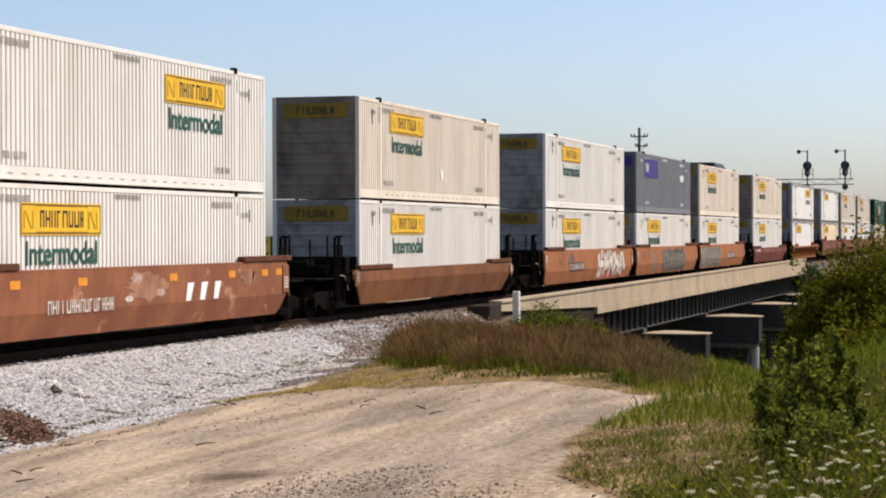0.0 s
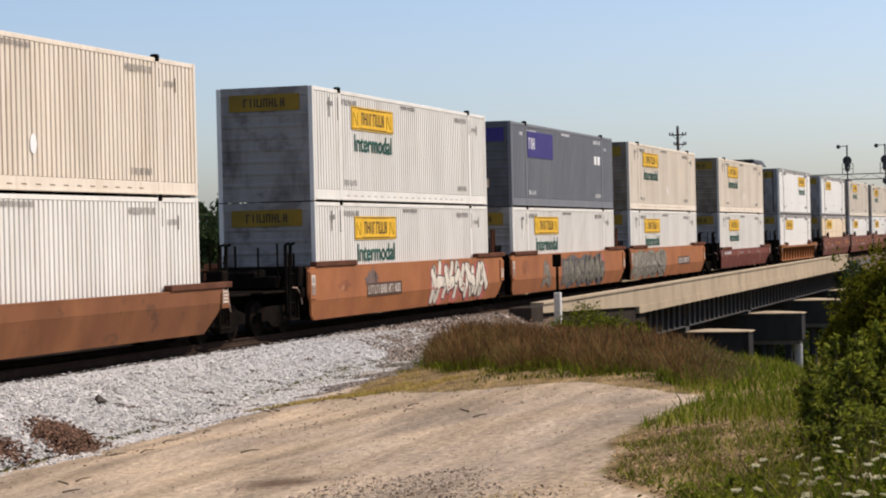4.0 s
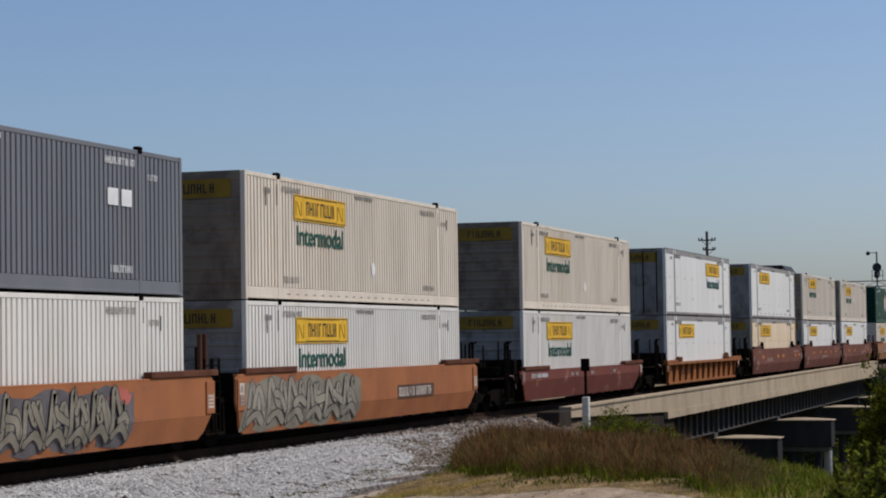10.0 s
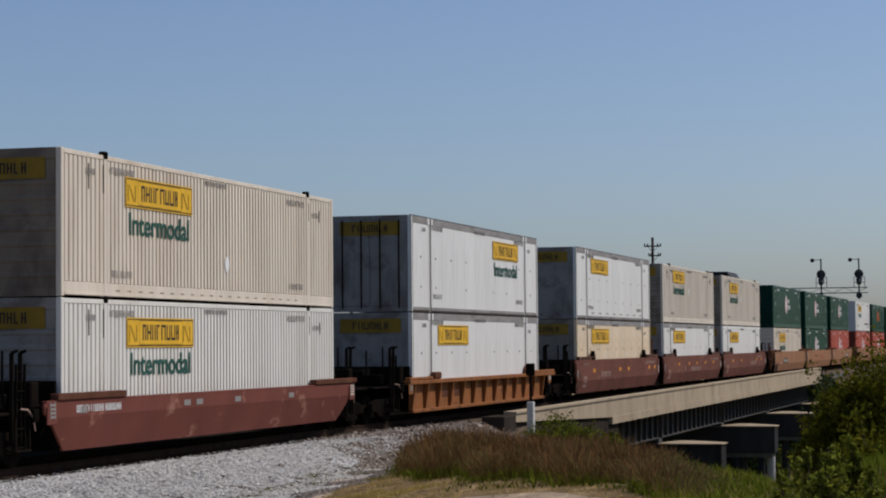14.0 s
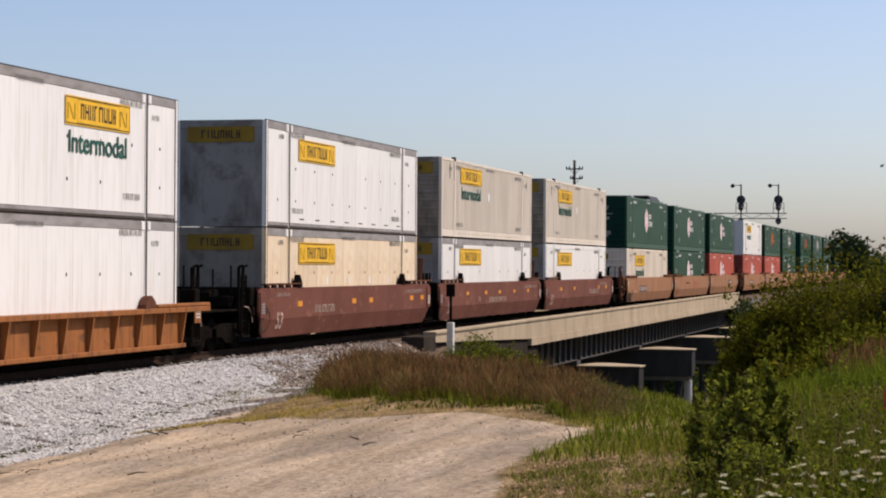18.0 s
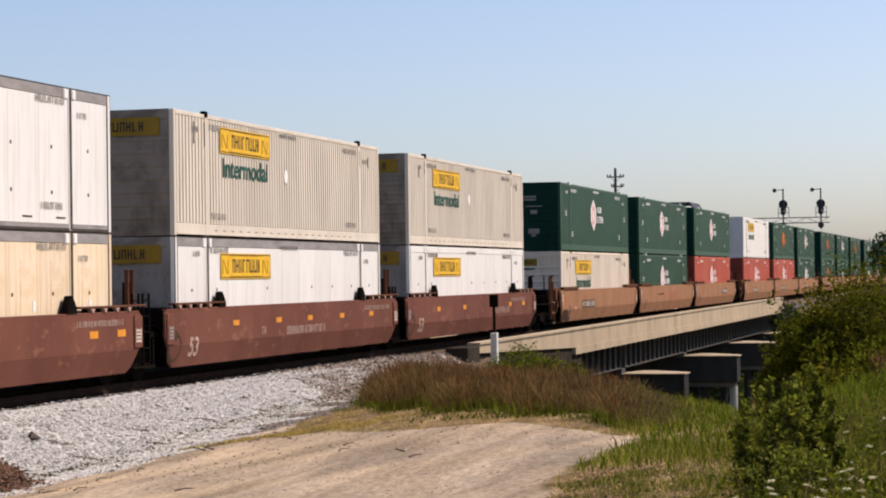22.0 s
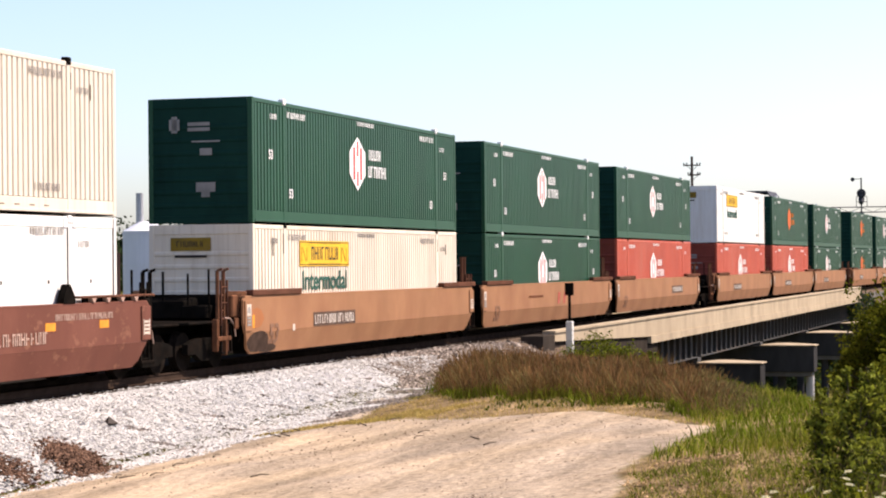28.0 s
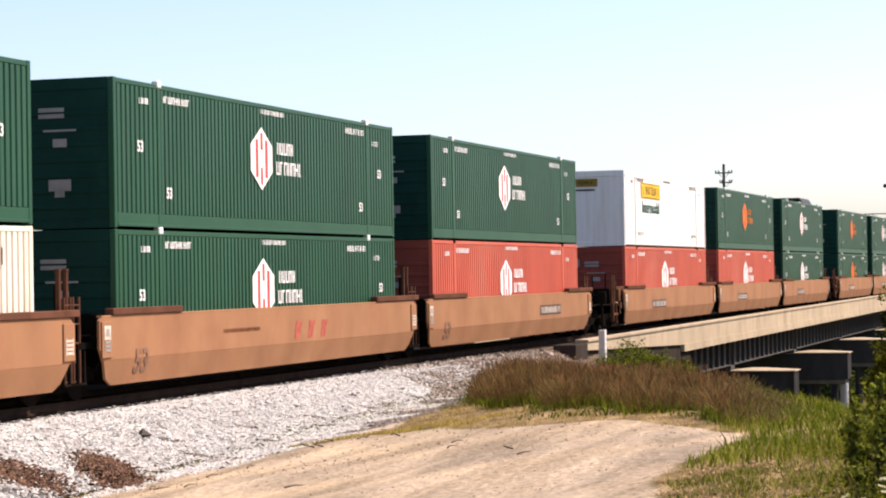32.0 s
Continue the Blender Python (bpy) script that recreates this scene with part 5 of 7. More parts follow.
def plate_number(x0, x1, z0, z1, framed=True, colour="plate_pale"):
    def put(car):
        if framed:
            b_ = part("number_plate", solid("number_plate", bars([(x0 - 0.1, x1 + 0.1, z0 - 0.06, z1 + 0.06)]), M["plate_dark"]), car, "dark stencilled number panel", pose(0, SIDE, 0))
        part("number_marking", solid("number_marking", bars(letter_bars(x0, x1, z0, z1, int(x0 * 10)), -0.005, 0.004), M[colour]), car, "pale bars of the car's number", pose(0, SIDE, 0))["kind"] = "stuff"
    return put


def word_bars(x0, x1, z0, z1, colour="mark", seed=1):
    def put(car):
        part("lettering_marking", solid("lettering_marking", bars(letter_bars(x0, x1, z0, z1, seed)), M[colour]), car, "stencilled bars of lettering", pose(0, SIDE, 0))["kind"] = "stuff"
    return put


def number_text(text, x, z, h, colour):
    def put(car):
        # lies half on the upper and half on the leaning lower web: kept on the upper web's plane
        def folded():
            bm = bmesh.new()
            bm.from_mesh(lettering(text, h, M[colour]))
            crease = 0.757 - z
            bmesh.ops.bisect_plane(bm, geom=bm.verts[:] + bm.edges[:] + bm.faces[:], plane_co=(0, 0, crease), plane_no=(0, 0, 1))
            for v in bm.verts:
                if v.co.z < crease:
                    v.co.y += (crease - v.co.z) * 0.246
            return solid("size_number", bm, M[colour])
        part("size_number", cached(("folded", text, z, h, colour), folded), car, "stencilled size number " + text, pose(x, SIDE - 0.008, z))
    return put


def reflectors(xs, z, w=0.42, h=0.16, colour="decal"):
    def put(car):
        me = cached(("refl", w, h, colour), lambda: solid("reflector", bars([(0, w, 0, h)]), M[colour]))
        for x in xs:
            part("reflector", me, car, "small yellow reflector", pose(x, SIDE, z))
    return put


def three_strokes(x, z, h, colour):
    def put(car):
        for k in range(3):
            bm = bmesh.new()
            q = x + k * 0.82
            bm_prism(bm, [(q + 0.1, z), (q + 0.38, z), (q + 0.58, z + h), (q + 0.22, z + h)], -0.004, 0.0)
            part("emblem_block", solid("emblem_block", bm, M[colour]), car, "slanted block of a faded emblem", pose(0, SIDE, 0))
    return put


def smoothed(pts, n=7):
    """A soft curve through the points."""
    q = [pts[0]] + list(pts) + [pts[-1]]
    out = []
    for a, b_, c_, e in zip(q, q[1:], q[2:], q[3:]):
        for i in range(n):
            s_ = i / n
            out.append(tuple(0.5 * (2 * b_[k] + (c_[k] - a[k]) * s_ + (2 * a[k] - 5 * b_[k] + 4 * c_[k] - e[k]) * s_ ** 2 + (3 * b_[k] - a[k] - 3 * c_[k] + e[k]) * s_ ** 3) for k in (0, 1)))
    return out + [tuple(pts[-1])]


def spray(x0, x1, z0, z1, seed, fill, edge, ground_=None, letters=5, density=1):
    """Sprayed graffiti: fat bent strokes with a dark edge over a coloured cloud; no word."""
    def put(car):
        r_ = random.Random(seed)
        w, h = (x1 - x0), (z1 - z0)

        def rounded(pts, t):
            # the stroke's points with half-widths, and a round cap at each end
            out = [(x, z, t * (0.94 + 0.12 * math.sin(i * 0.7 + seed))) for i, (x, z) in enumerate(pts)]
            for end, nxt in ((0, 1), (-1, -2)):
                d = Vector((pts[end][0] - pts[nxt][0], pts[end][1] - pts[nxt][1])).normalized()
                cap = [(pts[end][0] + d.x * t * q, pts[end][1] + d.y * t * q, t * math.sqrt(max(0.02, 1 - q * q))) for q in (0.35, 0.65, 0.88, 1.0)]
                out = cap[::-1] + out if end == 0 else out + cap
            return out

        def stroke(bm, pts, t, y):
            left, right = [], []
            for i, p in enumerate(pts):
                a, b_ = pts[max(0, i - 1)], pts[min(len(pts) - 1, i + 1)]
                d = Vector((b_[0] - a[0], b_[1] - a[1])).normalized()
                n_ = Vector((-d.y, d.x)) * p[2]
                left.append((p[0] + n_.x, p[1] + n_.y)); right.append((p[0] - n_.x, p[1] - n_.y))
            lv = [bm.verts.new((x, lean(z, y), z)) for x, z in left]
            rv = [bm.verts.new((x, lean(z, y), z)) for x, z in right]
            for i in range(len(pts) - 1):
                bm.faces.new((lv[i], lv[i + 1], rv[i + 1], rv[i]))

        def lean(z, y):
            return SIDE + y + (0.0 if z > 0.76 else (0.76 - z) / 0.487 * 0.12)
        curves = []
        lw = w / letters
        for k in range(letters):
            # bent strokes that spell nothing: a slanting zigzag and a hook across it
            zig = [(0.0, r_.uniform(0.0, 0.2)), (r_.uniform(0.1, 0.35), r_.uniform(0.8, 1.0)), (r_.uniform(0.35, 0.6), r_.uniform(0.0, 0.5)), (r_.uniform(0.6, 0.85), r_.uniform(0.7, 1.0)), (r_.uniform(0.8, 1.1), r_.uniform(0.0, 0.3))]
            hook = [(r_.uniform(-0.1, 0.3), r_.uniform(0.5, 1.0)), (r_.uniform(0.3, 0.5), r_.uniform(0.3, 0.8)), (r_.uniform(0.5, 0.8), r_.uniform(0.4, 0.9)), (r_.uniform(0.8, 1.15), r_.uniform(0.1, 0.6))]
            for st in ((zig[:4], hook) if density < 2 else (zig, hook[1:], [(0.1, 0.1), (0.5, 0.25), (0.9, 0.05)])):
                pts = [(x0 + lw * (k + 0.06 + u * 0.9), z0 + h * (0.08 + v * 0.86)) for u, v in st]
                curves.append(smoothed(pts))
        t = (0.155 if density < 2 else 0.085) * (0.6 + 0.4 * lw)
        rim = 0.045 if density < 2 else 0.028
        for k, c_ in enumerate(curves):
            y = -0.005 - 0.0016 * k
            edge_bm, fill_bm = bmesh.new(), bmesh.new()
            stroke(edge_bm, rounded(c_, t + rim), t + rim, y)
            stroke(fill_bm, rounded(c_, t), t, y - 0.0008)
            st_ = part("graffiti_stroke", solid("graffiti_stroke", fill_bm, M[fill]), car, "bent stroke of sprayed graffiti")
            part("stroke_edge", solid("stroke_edge", edge_bm, M[edge]), st_, "dark sprayed edge")
        if ground_:
            bm = bmesh.new()
            n = 12
            for zs, ze in ((0.765, z1 + 0.02), (z0 - 0.02, 0.755)):
                lo = [bm.verts.new((x0 - 0.2 + (w + 0.4) * i / n, lean(zs, -0.002), zs + (0.06 * math.sin(i * 2.2) if zs < 0.7 else 0))) for i in range(n + 1)]
                hi = [bm.verts.new((x0 - 0.2 + (w + 0.4) * i / n, lean(ze, -0.002), ze - (0.10 * (1 + math.sin(i * 1.7)) if ze > 0.8 else 0))) for i in range(n + 1)]
                for i in range(n):
                    bm.faces.new((lo[i], lo[i + 1], hi[i + 1], hi[i]))
            part("graffiti_ground", solid("graffiti_ground", bm, M[ground_]), car, "sprayed cloud of colour")
    return put


M["spray_cream"] = mat("cream spray paint", (0.58, 0.52, 0.42), 0.6, vary=0.15, scale=3)
M["spray_grey"] = mat("grey-olive spray paint", (0.20, 0.18, 0.135), 0.6, vary=0.2, scale=3)
M["spray_pink"] = mat("pink spray paint", (0.40, 0.12, 0.09), 0.6, vary=0.2, scale=2)
M["spray_blue"] = mat("blue-grey spray paint", (0.115, 0.105, 0.105), 0.6, vary=0.3, scale=2)
M["blot"] = mat("dark sprayed blot", (0.14, 0.10, 0.085), 0.7, vary=0.3, scale=3)
M["faded_dark"] = mat("faded dark stencil", (0.20, 0.11, 0.07), 0.7, vary=0.3, scale=5)
M["soot"] = mat("brake soot", (0.055, 0.034, 0.024), 0.9, vary=0.4, scale=3)
M["faded_red"] = mat("faded red stencil", (0.33, 0.085, 0.06), 0.7, vary=0.3, scale=5)
M["spray_dark"] = mat("dark spray paint", (0.05, 0.045, 0.05), 0.6, vary=0.2)


def blot(x0, x1, z0, z1, colour, rag=1.0):
    def put(car):
        bm = bmesh.new()
        n = 46
        r_ = random.Random(int(x0 * 37 + z0 * 11))
        c_ = ((x0 + x1) / 2, (z0 + z1) / 2)
        vs = [bm.verts.new((c_[0] + (x1 - x0) / 2 * math.cos(2 * math.pi * i / n) * (0.75 + rag * (0.12 * math.sin(0.9 * i) + r_.uniform(-0.2, 0.22))), 0.0, c_[1] + (z1 - z0) / 2 * math.sin(2 * math.pi * i / n) * (0.82 + rag * (0.08 * math.sin(1.3 * i) + r_.uniform(-0.14, 0.14))))) for i in range(n)]
        for v in vs:
            v.co.y = SIDE - 0.003 - 0.0004 * (z1 - z0 < 0.5) + max(0.0, 0.76 - v.co.z) / 0.487 * 0.12
        bm.faces.new(vs)
        part("paint_blot", solid("paint_blot", bm, M[colour]), car, "ragged patch of worn paint")
    return put


# ---- the train's make-up ----
RIBBED_WHITE = "white ribbed container with a yellow logo panel"
CARS = {
    0: ("rust_brown", "plain", "own", "own", "brown well car with yellow reflectors and worn paint",
        [plate_number(3.75, 6.75, 0.72, 0.98, False), three_strokes(10.5, 0.78, 0.40, "mark"), reflectors((0.6, 2.2, 5.1, 9.7, 13.2, 15.4, 16.4), 1.24), blot(7.2, 9.8, 0.82, 1.5, "spray_rust"), blot(7.6, 8.3, 1.2, 1.48, "worn_mark"), blot(8.9, 9.5, 0.9, 1.1, "worn_mark"), blot(13.9, 15.2, 1.0, 1.46, "spray_rust"), blot(7.3, 7.8, 0.84, 1.0, "mark_worn")]),
    1: ("rust_low", "low", "own", "own", "orange-brown well car with a low side and no lettering", []),
    2: ("rust_orange", "plain", "own", "shared", "orange-brown well car with cream graffiti",
        [plate_number(3.5, 6.3, 0.79, 1.02), blot(3.2, 4.5, 0.8, 1.5, "blot"), blot(1.0, 2.2, 0.9, 1.25, "rust_brown"), spray(9.3, 15.1, 0.34, 1.5, 4, "spray_cream", "spray_dark", "spray_pink", 5, 1)]),
    3: ("rust_orange", "plain", None, "shared", "orange-brown well car with grey-green graffiti",
        [spray(6.4, 13.2, 0.36, 1.5, 9, "spray_grey", "spray_dark", "spray_blue", 8, 2), spray(3.3, 4.5, 0.36, 1.45, 3, "spray_grey", "blot", None, 1, 2), blot(3.4, 4.1, 0.85, 1.4, "blot", 0.5), blot(0.2, 1.6, 0.9, 1.45, "rust_brown", 0.6), blot(12.2, 13.4, 1.0, 1.5, "spray_pink", 0.5)]),
    4: ("rust_orange", "plain", None, "own", "orange-brown well car with grey graffiti and a number panel",
        [spray(-0.5, 6.8, 0.34, 1.52, 13, "spray_greyer", "spray_dark", "spray_grey", 6, 2), plate_number(10.0, 12.95, 0.80, 1.04)]),
    5: ("dark_red", "low", "own", "own", "dark red well car with a low side", [word_bars(0.3, 2.4, 1.0, 1.14, "mark", 4), reflectors((0.4, 5.6, 6.3, 8.6, 12.2), 0.98, 0.36, 0.12, "faint")]),
    6: ("yellow_orange", "ribbed", "own", "own", "orange well car with upright ribs along its side", []),
    7: ("maroon", "cone", "own", "shared", "maroon well car with stencilled numbers", [blot(-1.05, 0.0, 0.3, 1.2, "soot", 0.2), number_text("53", 0.4, 0.50, 0.44, "worn_mark"), plate_number(3.9, 5.9, 0.86, 1.08, False, "worn_mark"), word_bars(0.4, 1.6, 1.36, 1.46, "worn_mark", 2), reflectors((2.3, 7.7, 9.6, 14.6, 16.0), 1.06, 0.42, 0.15), word_bars(14.0, 16.3, 1.3, 1.42, "worn_mark", 6)]),
    8: ("maroon", "cone", None, "shared", "maroon well car with stencilled lettering", [blot(-1.05, 0.0, 0.3, 1.2, "soot", 0.2), number_text("53", 0.35, 0.50, 0.44, "worn_mark"), word_bars(7.1, 10.3, 0.80, 1.0, "worn_mark", 7), word_bars(5.25, 5.5, 0.85, 1.05, "worn_mark", 8), reflectors((3.2, 6.3, 8.8, 11.6, 14.4), 1.12, 0.4, 0.13), word_bars(14.0, 16.4, 1.3, 1.42, "worn_mark", 9)]),
    9: ("maroon", "cone", None, "own", "maroon well car with patched paint", [blot(-1.05, 0.0, 0.3, 1.2, "soot", 0.2), number_text("53", 0.35, 0.50, 0.44, "worn_mark"), plate_number(10.3, 12.9, 0.88, 1.1, False, "worn_mark"), reflectors((2.6, 6.0, 12.8, 15.0), 1.1, 0.4, 0.15), word_bars(13.2, 15.6, 1.28, 1.4, "worn_mark", 3)]),
    10: ("tan_orange", "plain", "own", "shared", "tan-orange well car with a number panel", [plate_number(3.5, 6.35, 0.84, 1.06), blot(-0.95, 0.75, 0.25, 0.84, "soot", 0.2), blot(-0.2, 1.3, 0.25, 0.50, "soot", 0.3), blot(-0.9, 0.3, 0.8, 1.36, "rust_orange", 0.3), reflectors((-0.55,), 0.86, 0.16, 0.3), reflectors((2.0,), 0.72, 0.14, 0.16, "mark_worn"), number_text("53", 0.5, 0.48, 0.46, "faded_dark")]),
    11: ("tan_orange", "plain", None, "shared", "tan-orange well car with a faded red emblem", [three_strokes(8.5, 0.84, 0.40, "faded_red"), word_bars(4.6, 6.6, 1.1, 1.18, "rust_brown", 5), number_text("53", 0.4, 0.48, 0.46, "faded_dark")]),
    12: ("tan_orange", "plain", None, "own", "tan-orange well car with a framed number", [plate_number(10.6, 13.0, 0.95, 1.15), number_text("53", 0.4, 0.48, 0.46, "faded_dark")]),
}
M["mark_worn"] = mat("flaking pale paint", (0.52, 0.44, 0.36), 0.7, vary=0.3, scale=6)
M["spray_rust"] = mat("pale worn paint", (0.28, 0.145, 0.085), 0.7, vary=0.3, scale=2)
M["spray_greyer"] = mat("pale grey spray paint", (0.25, 0.225, 0.175), 0.6, vary=0.25, scale=1.5)
BOXES = {  # upper and lower box of each car
    0: (("white", 0, "plate_word", 9.9), ("white", 0, "plate_word", 3.0)),
    1: (("cream", 0, "plate_word", 2.95), ("white", 0, "plate_word", 3.0)),
    2: (("white", 0, "plate_word", 2.95), ("white", 0, "plate_word", 3.0)),
    3: (("grey", 0, "purple", 0), ("white", 0, "plate_word", 2.95)),
    4: (("cream", 0, "plate_word", 2.95), ("white", 0, "plate_word", 3.0)),
    5: (("cream", 0, "plate_word", 2.95), ("white", 0, "plate_word", 3.0)),
    6: (("smooth", 1, "plate_word", 9.6), ("smooth", 1, "plate", 2.8)),
    7: (("smooth", 1, "plate", 2.85), ("tan", 1, "plate", 2.9)),
    8: (("drab", 0, "plate_word", 2.9), ("smooth", 1, "plate", 2.85)),
    9: (("drab", 0, "plate_word", 2.9), ("smooth", 1, "plate", 2.85)),
    10: (("green", 0, "hex", 0), ("cream", 0, "plate_word", 2.95)),
    11: (("green", 0, "hex", 0), ("green", 0, "hex", 0)),
    12: (("green", 0, "hex", 0), ("red", 0, "hex", 0)),
    13: (("smooth", 1, "plate_word", 2.95), ("red", 0, "hex", 0)),
    14: (("green", 0, "hex_orange", 0), ("red", 0, "hex", 0)),
}
NAMES = {"white": RIBBED_WHITE, "cream": "weathered cream ribbed container with a yellow logo panel", "drab": "dull grey-beige ribbed container with a yellow logo panel",
         "smooth": "smooth white container with a yellow logo panel", "tan": "yellowed smooth container with a yellow logo panel",
         "grey": "slate grey ribbed container with a purple logo panel", "green": "dark green ribbed container with a white hexagon logo", "red": "faded red ribbed container with a white hexagon logo"}


def train():
    for u, x in enumerate(FIRST):
        if u in CARS:
            paint, style, lt, rt, label, marks = CARS[u]
        else:
            k = (u - 13) % 3
            paint, style, lt, rt, label, marks = "tan_orange", "plain", "own" if k == 0 else None, "own" if k == 2 else "shared", "tan-orange well car of a far part of the train", [plate_number(4.0, 6.4, 0.85, 1.05)]
        car = well_car(paint, style, lt, rt, label, marks, spinning=u < 13)
        MOVING.append((car, x, 0.0))
        up, lo = BOXES.get(u, (("green", 0, "hex_orange" if u in (16, 18) else "hex", 0), ("green", 0, "hex_orange" if u in (16,) else "hex", 0)))
        for k, (paint, sm, logo, lx) in enumerate((lo, up)):
            b_ = container(paint, bool(sm), logo, lx, doors=(u == 6 and k == 1), label=NAMES[paint], seed=u)
            MOVING.append((b_, x, 0.342 + k * 2.908))


train()


# ---- lineside things ----
def along(az, r, z=0.0):
    """A place at a bearing from the track's line and a distance, as seen from the camera's stand."""
    a = radians(az)
    return EYE[0] + r * math.cos(a), EYE[1] + r * math.sin(a), z


def marker_post():
    x, y, _ = along(13.63, 65.0)
    z = land_at(x, y)
    p = tagged(new("marker_post"), "white lineside post with a thin rod and small dark sign", "post")
    p.location = (x, y, 0)
    part("post", solid("post", boxes((-0.11, 0.11, -0.1, 0.1, z - 0.3, 0.50), bevel=0.02), M["post_white"]), p, "square white post")
    part("rod", solid("rod", rods(((0, 0, 0.50), (0, 0, 1.62), 0.045)), M["dark"]), p)
    part("sign", solid("sign", boxes((-0.06, 0.06, -0.13, 0.13, 1.28, 1.66), bevel=0.02), M["dark"]), p, "small dark sign box", pose(-0.02, 0, 0))


def utility_pole():
    x, y, _ = along(10.34, 166)
    p = tagged(new("utility_pole"), "tall wooden utility pole with two crossarms", "utility pole")
    p.location = (x, y, -1)
    part("pole", solid("pole", rods(((0, 0, -4), (0, 0, 11.42), 0.16, 0.10), n=10), M["timber"]), p)
    for z, w, mid in ((10.74, 0.66, 0.0), (10.0, 0.48, -0.16)):
        arm = part("crossarm", solid("crossarm", boxes((-0.06, 0.06, mid - w, mid + w, z - 0.05, z + 0.05)), M["timber"]), p)
        for k in (-0.95, -0.6, 0.6, 0.95):
            part("insulator", cached(("ins", z, k, w), lambda: solid("insulator", rods(((0, mid + k * w, z + 0.052), (0, mid + k * w, z + 0.2), 0.055), n=6), M["signal"])), arm)
        for k in (-1, 1):
            part("brace", solid("brace", rods(((0.07, mid + k * w * 0.6, z - 0.04), (0.07, 0.0, z - 0.42), 0.018), n=4), M["signal"]), arm)


def signal_gantry():
    """A light gantry over the track with two signal masts, each with a lamp on a bracket and a round head."""
    X = 205.0
    k = X / math.cos(radians(5.5))
    z_of = lambda el: EYE[2] + k * math.tan(radians(el))
    y_of = lambda az: EYE[1] + X * math.tan(radians(az))
    g = tagged(new("signal_gantry"), "dark steel gantry with two round signal heads", "railway signal")
    g.location = (X, 0, 0)
    beam = z_of(1.42)
    y0, y1 = y_of(9.5), y_of(4.72)
    bm = bmesh.new()
    for dz in (0, -0.5):
        bm_rod(bm, (0, y0, beam + dz), (0, y1, beam + dz), 0.05, 6)
    n = 16
    for i in range(n):
        a, b_ = y0 + (y1 - y0) * i / n, y0 + (y1 - y0) * (i + 1) / n
        bm_rod(bm, (0, a, beam - 0.5 * (i % 2)), (0, b_, beam - 0.5 * ((i + 1) % 2)), 0.02, 4)
    part("beam", solid("beam", bm, M["signal"]), g)
    for y in (y0, y0 - 0.9):
        part("leg", solid("leg", rods(((0, y, -2), (0, y, beam), 0.09), ((0.6, y, -2), (0.6, y, beam - 0.5), 0.07), n=6), M["signal"]), g)
    for az in (5.92, 4.94):
        y = y_of(az)
        top = z_of(2.16)
        mast = part("mast", solid("mast", rods(((0, y, beam - 1.1), (0, y, top + 0.1), 0.07), ((0, y, top), (0, y + 0.75, top), 0.035), n=8), M["signal"]), g)
        part("lamp", solid("lamp", rods(((-0.25, y + 0.78, top - 0.05), (0.15, y + 0.78, top - 0.05), 0.20, 0.14), n=12), M["signal"]), mast, "small lamp on a bracket")
        hz = z_of(1.78)
        part("signal_head", solid("signal_head", rods(((-0.12, y, hz), (0.05, y, hz), 0.42), ((-0.45, y, hz + 0.16), (-0.12, y, hz + 0.16), 0.14), ((-0.45, y, hz - 0.16), (-0.12, y, hz - 0.16), 0.14), ((-0.2, y, hz - 0.9), (0.2, y, hz - 0.5), 0.22, 0.3), n=16), M["signal"]), mast, "round black signal head")
        part("cage", solid("cage", rods(((0.3, y - 0.5, beam), (0.3, y - 0.5, beam + 1.0), 0.03), ((0.3, y + 0.5, beam), (0.3, y + 0.5, beam + 1.0), 0.03), ((0.3, y - 0.5, beam + 1.0), (0.3, y + 0.5, beam + 1.0), 0.03), ((0.3, y - 0.5, beam + 0.5), (0.3, y + 0.5, beam + 0.5), 0.03), n=4), M["signal"]), mast, "thin handrail cage")
        part("lower_lamp", solid("lower_lamp", rods(((-0.25, y, beam - 0.75), (0.1, y, beam - 0.75), 0.28), n=10), M["signal"]), mast)


def trackside_building():
    """A tall narrow building beyond the train, of which the dark roof shows."""
    x, y, _ = along(8.42, 190)
    b_ = tagged(new("trackside_building"), "tall trackside building with a dark overhanging roof", "building")
    b_.location = (x, y + 0.35, -1.18)
    part("wall", solid("wall", boxes((-2.4, 2.4, -0.75, 2.6, 0, 9.1)), M["wing_wall"]), b_, "dark weathered wall")
    bm = bmesh.new()
    o = [(-1.30, 9.0), (-1.22, 9.0), (-0.86, 9.40), (2.9, 9.42), (2.9, 9.60), (-0.90, 9.58)]
    a = [[bm.verts.new((xx, q, z)) for q, z in o] for xx in (-2.8, 2.8)]
    bm.faces.new(a[0]); bm.faces.new(a[1][::-1])
    for k in range(6):
        bm.faces.new((a[0][k], a[0][(k + 1) % 6], a[1][(k + 1) % 6], a[1][k]))
    part("roof", solid("roof", bm, M["signal"]), b_, "dark roof with a sloping eave")


def orange_marker():
    x, y, _ = along(2.1, 21.5)
    z = land_at(x, y)
    p = tagged(new("marker_post"), "orange plastic marker post leaning in the grass", "post")
    p.matrix_world = pose(x, y, z, 4, -5, 0)
    part("tube", solid("tube", rods(((0, 0, -0.2), (0, 0, 0.50), 0.048), ((0, 0, 0.50), (0, 0, 0.52), 0.048, 0.046), n=14), M["post_orange"]), p)
    part("cap", solid("cap", rods(((0, 0, 0.522), (0, 0, 0.55), 0.054, 0.042), n=14), M["post_orange"]), p, "rounded orange cap")


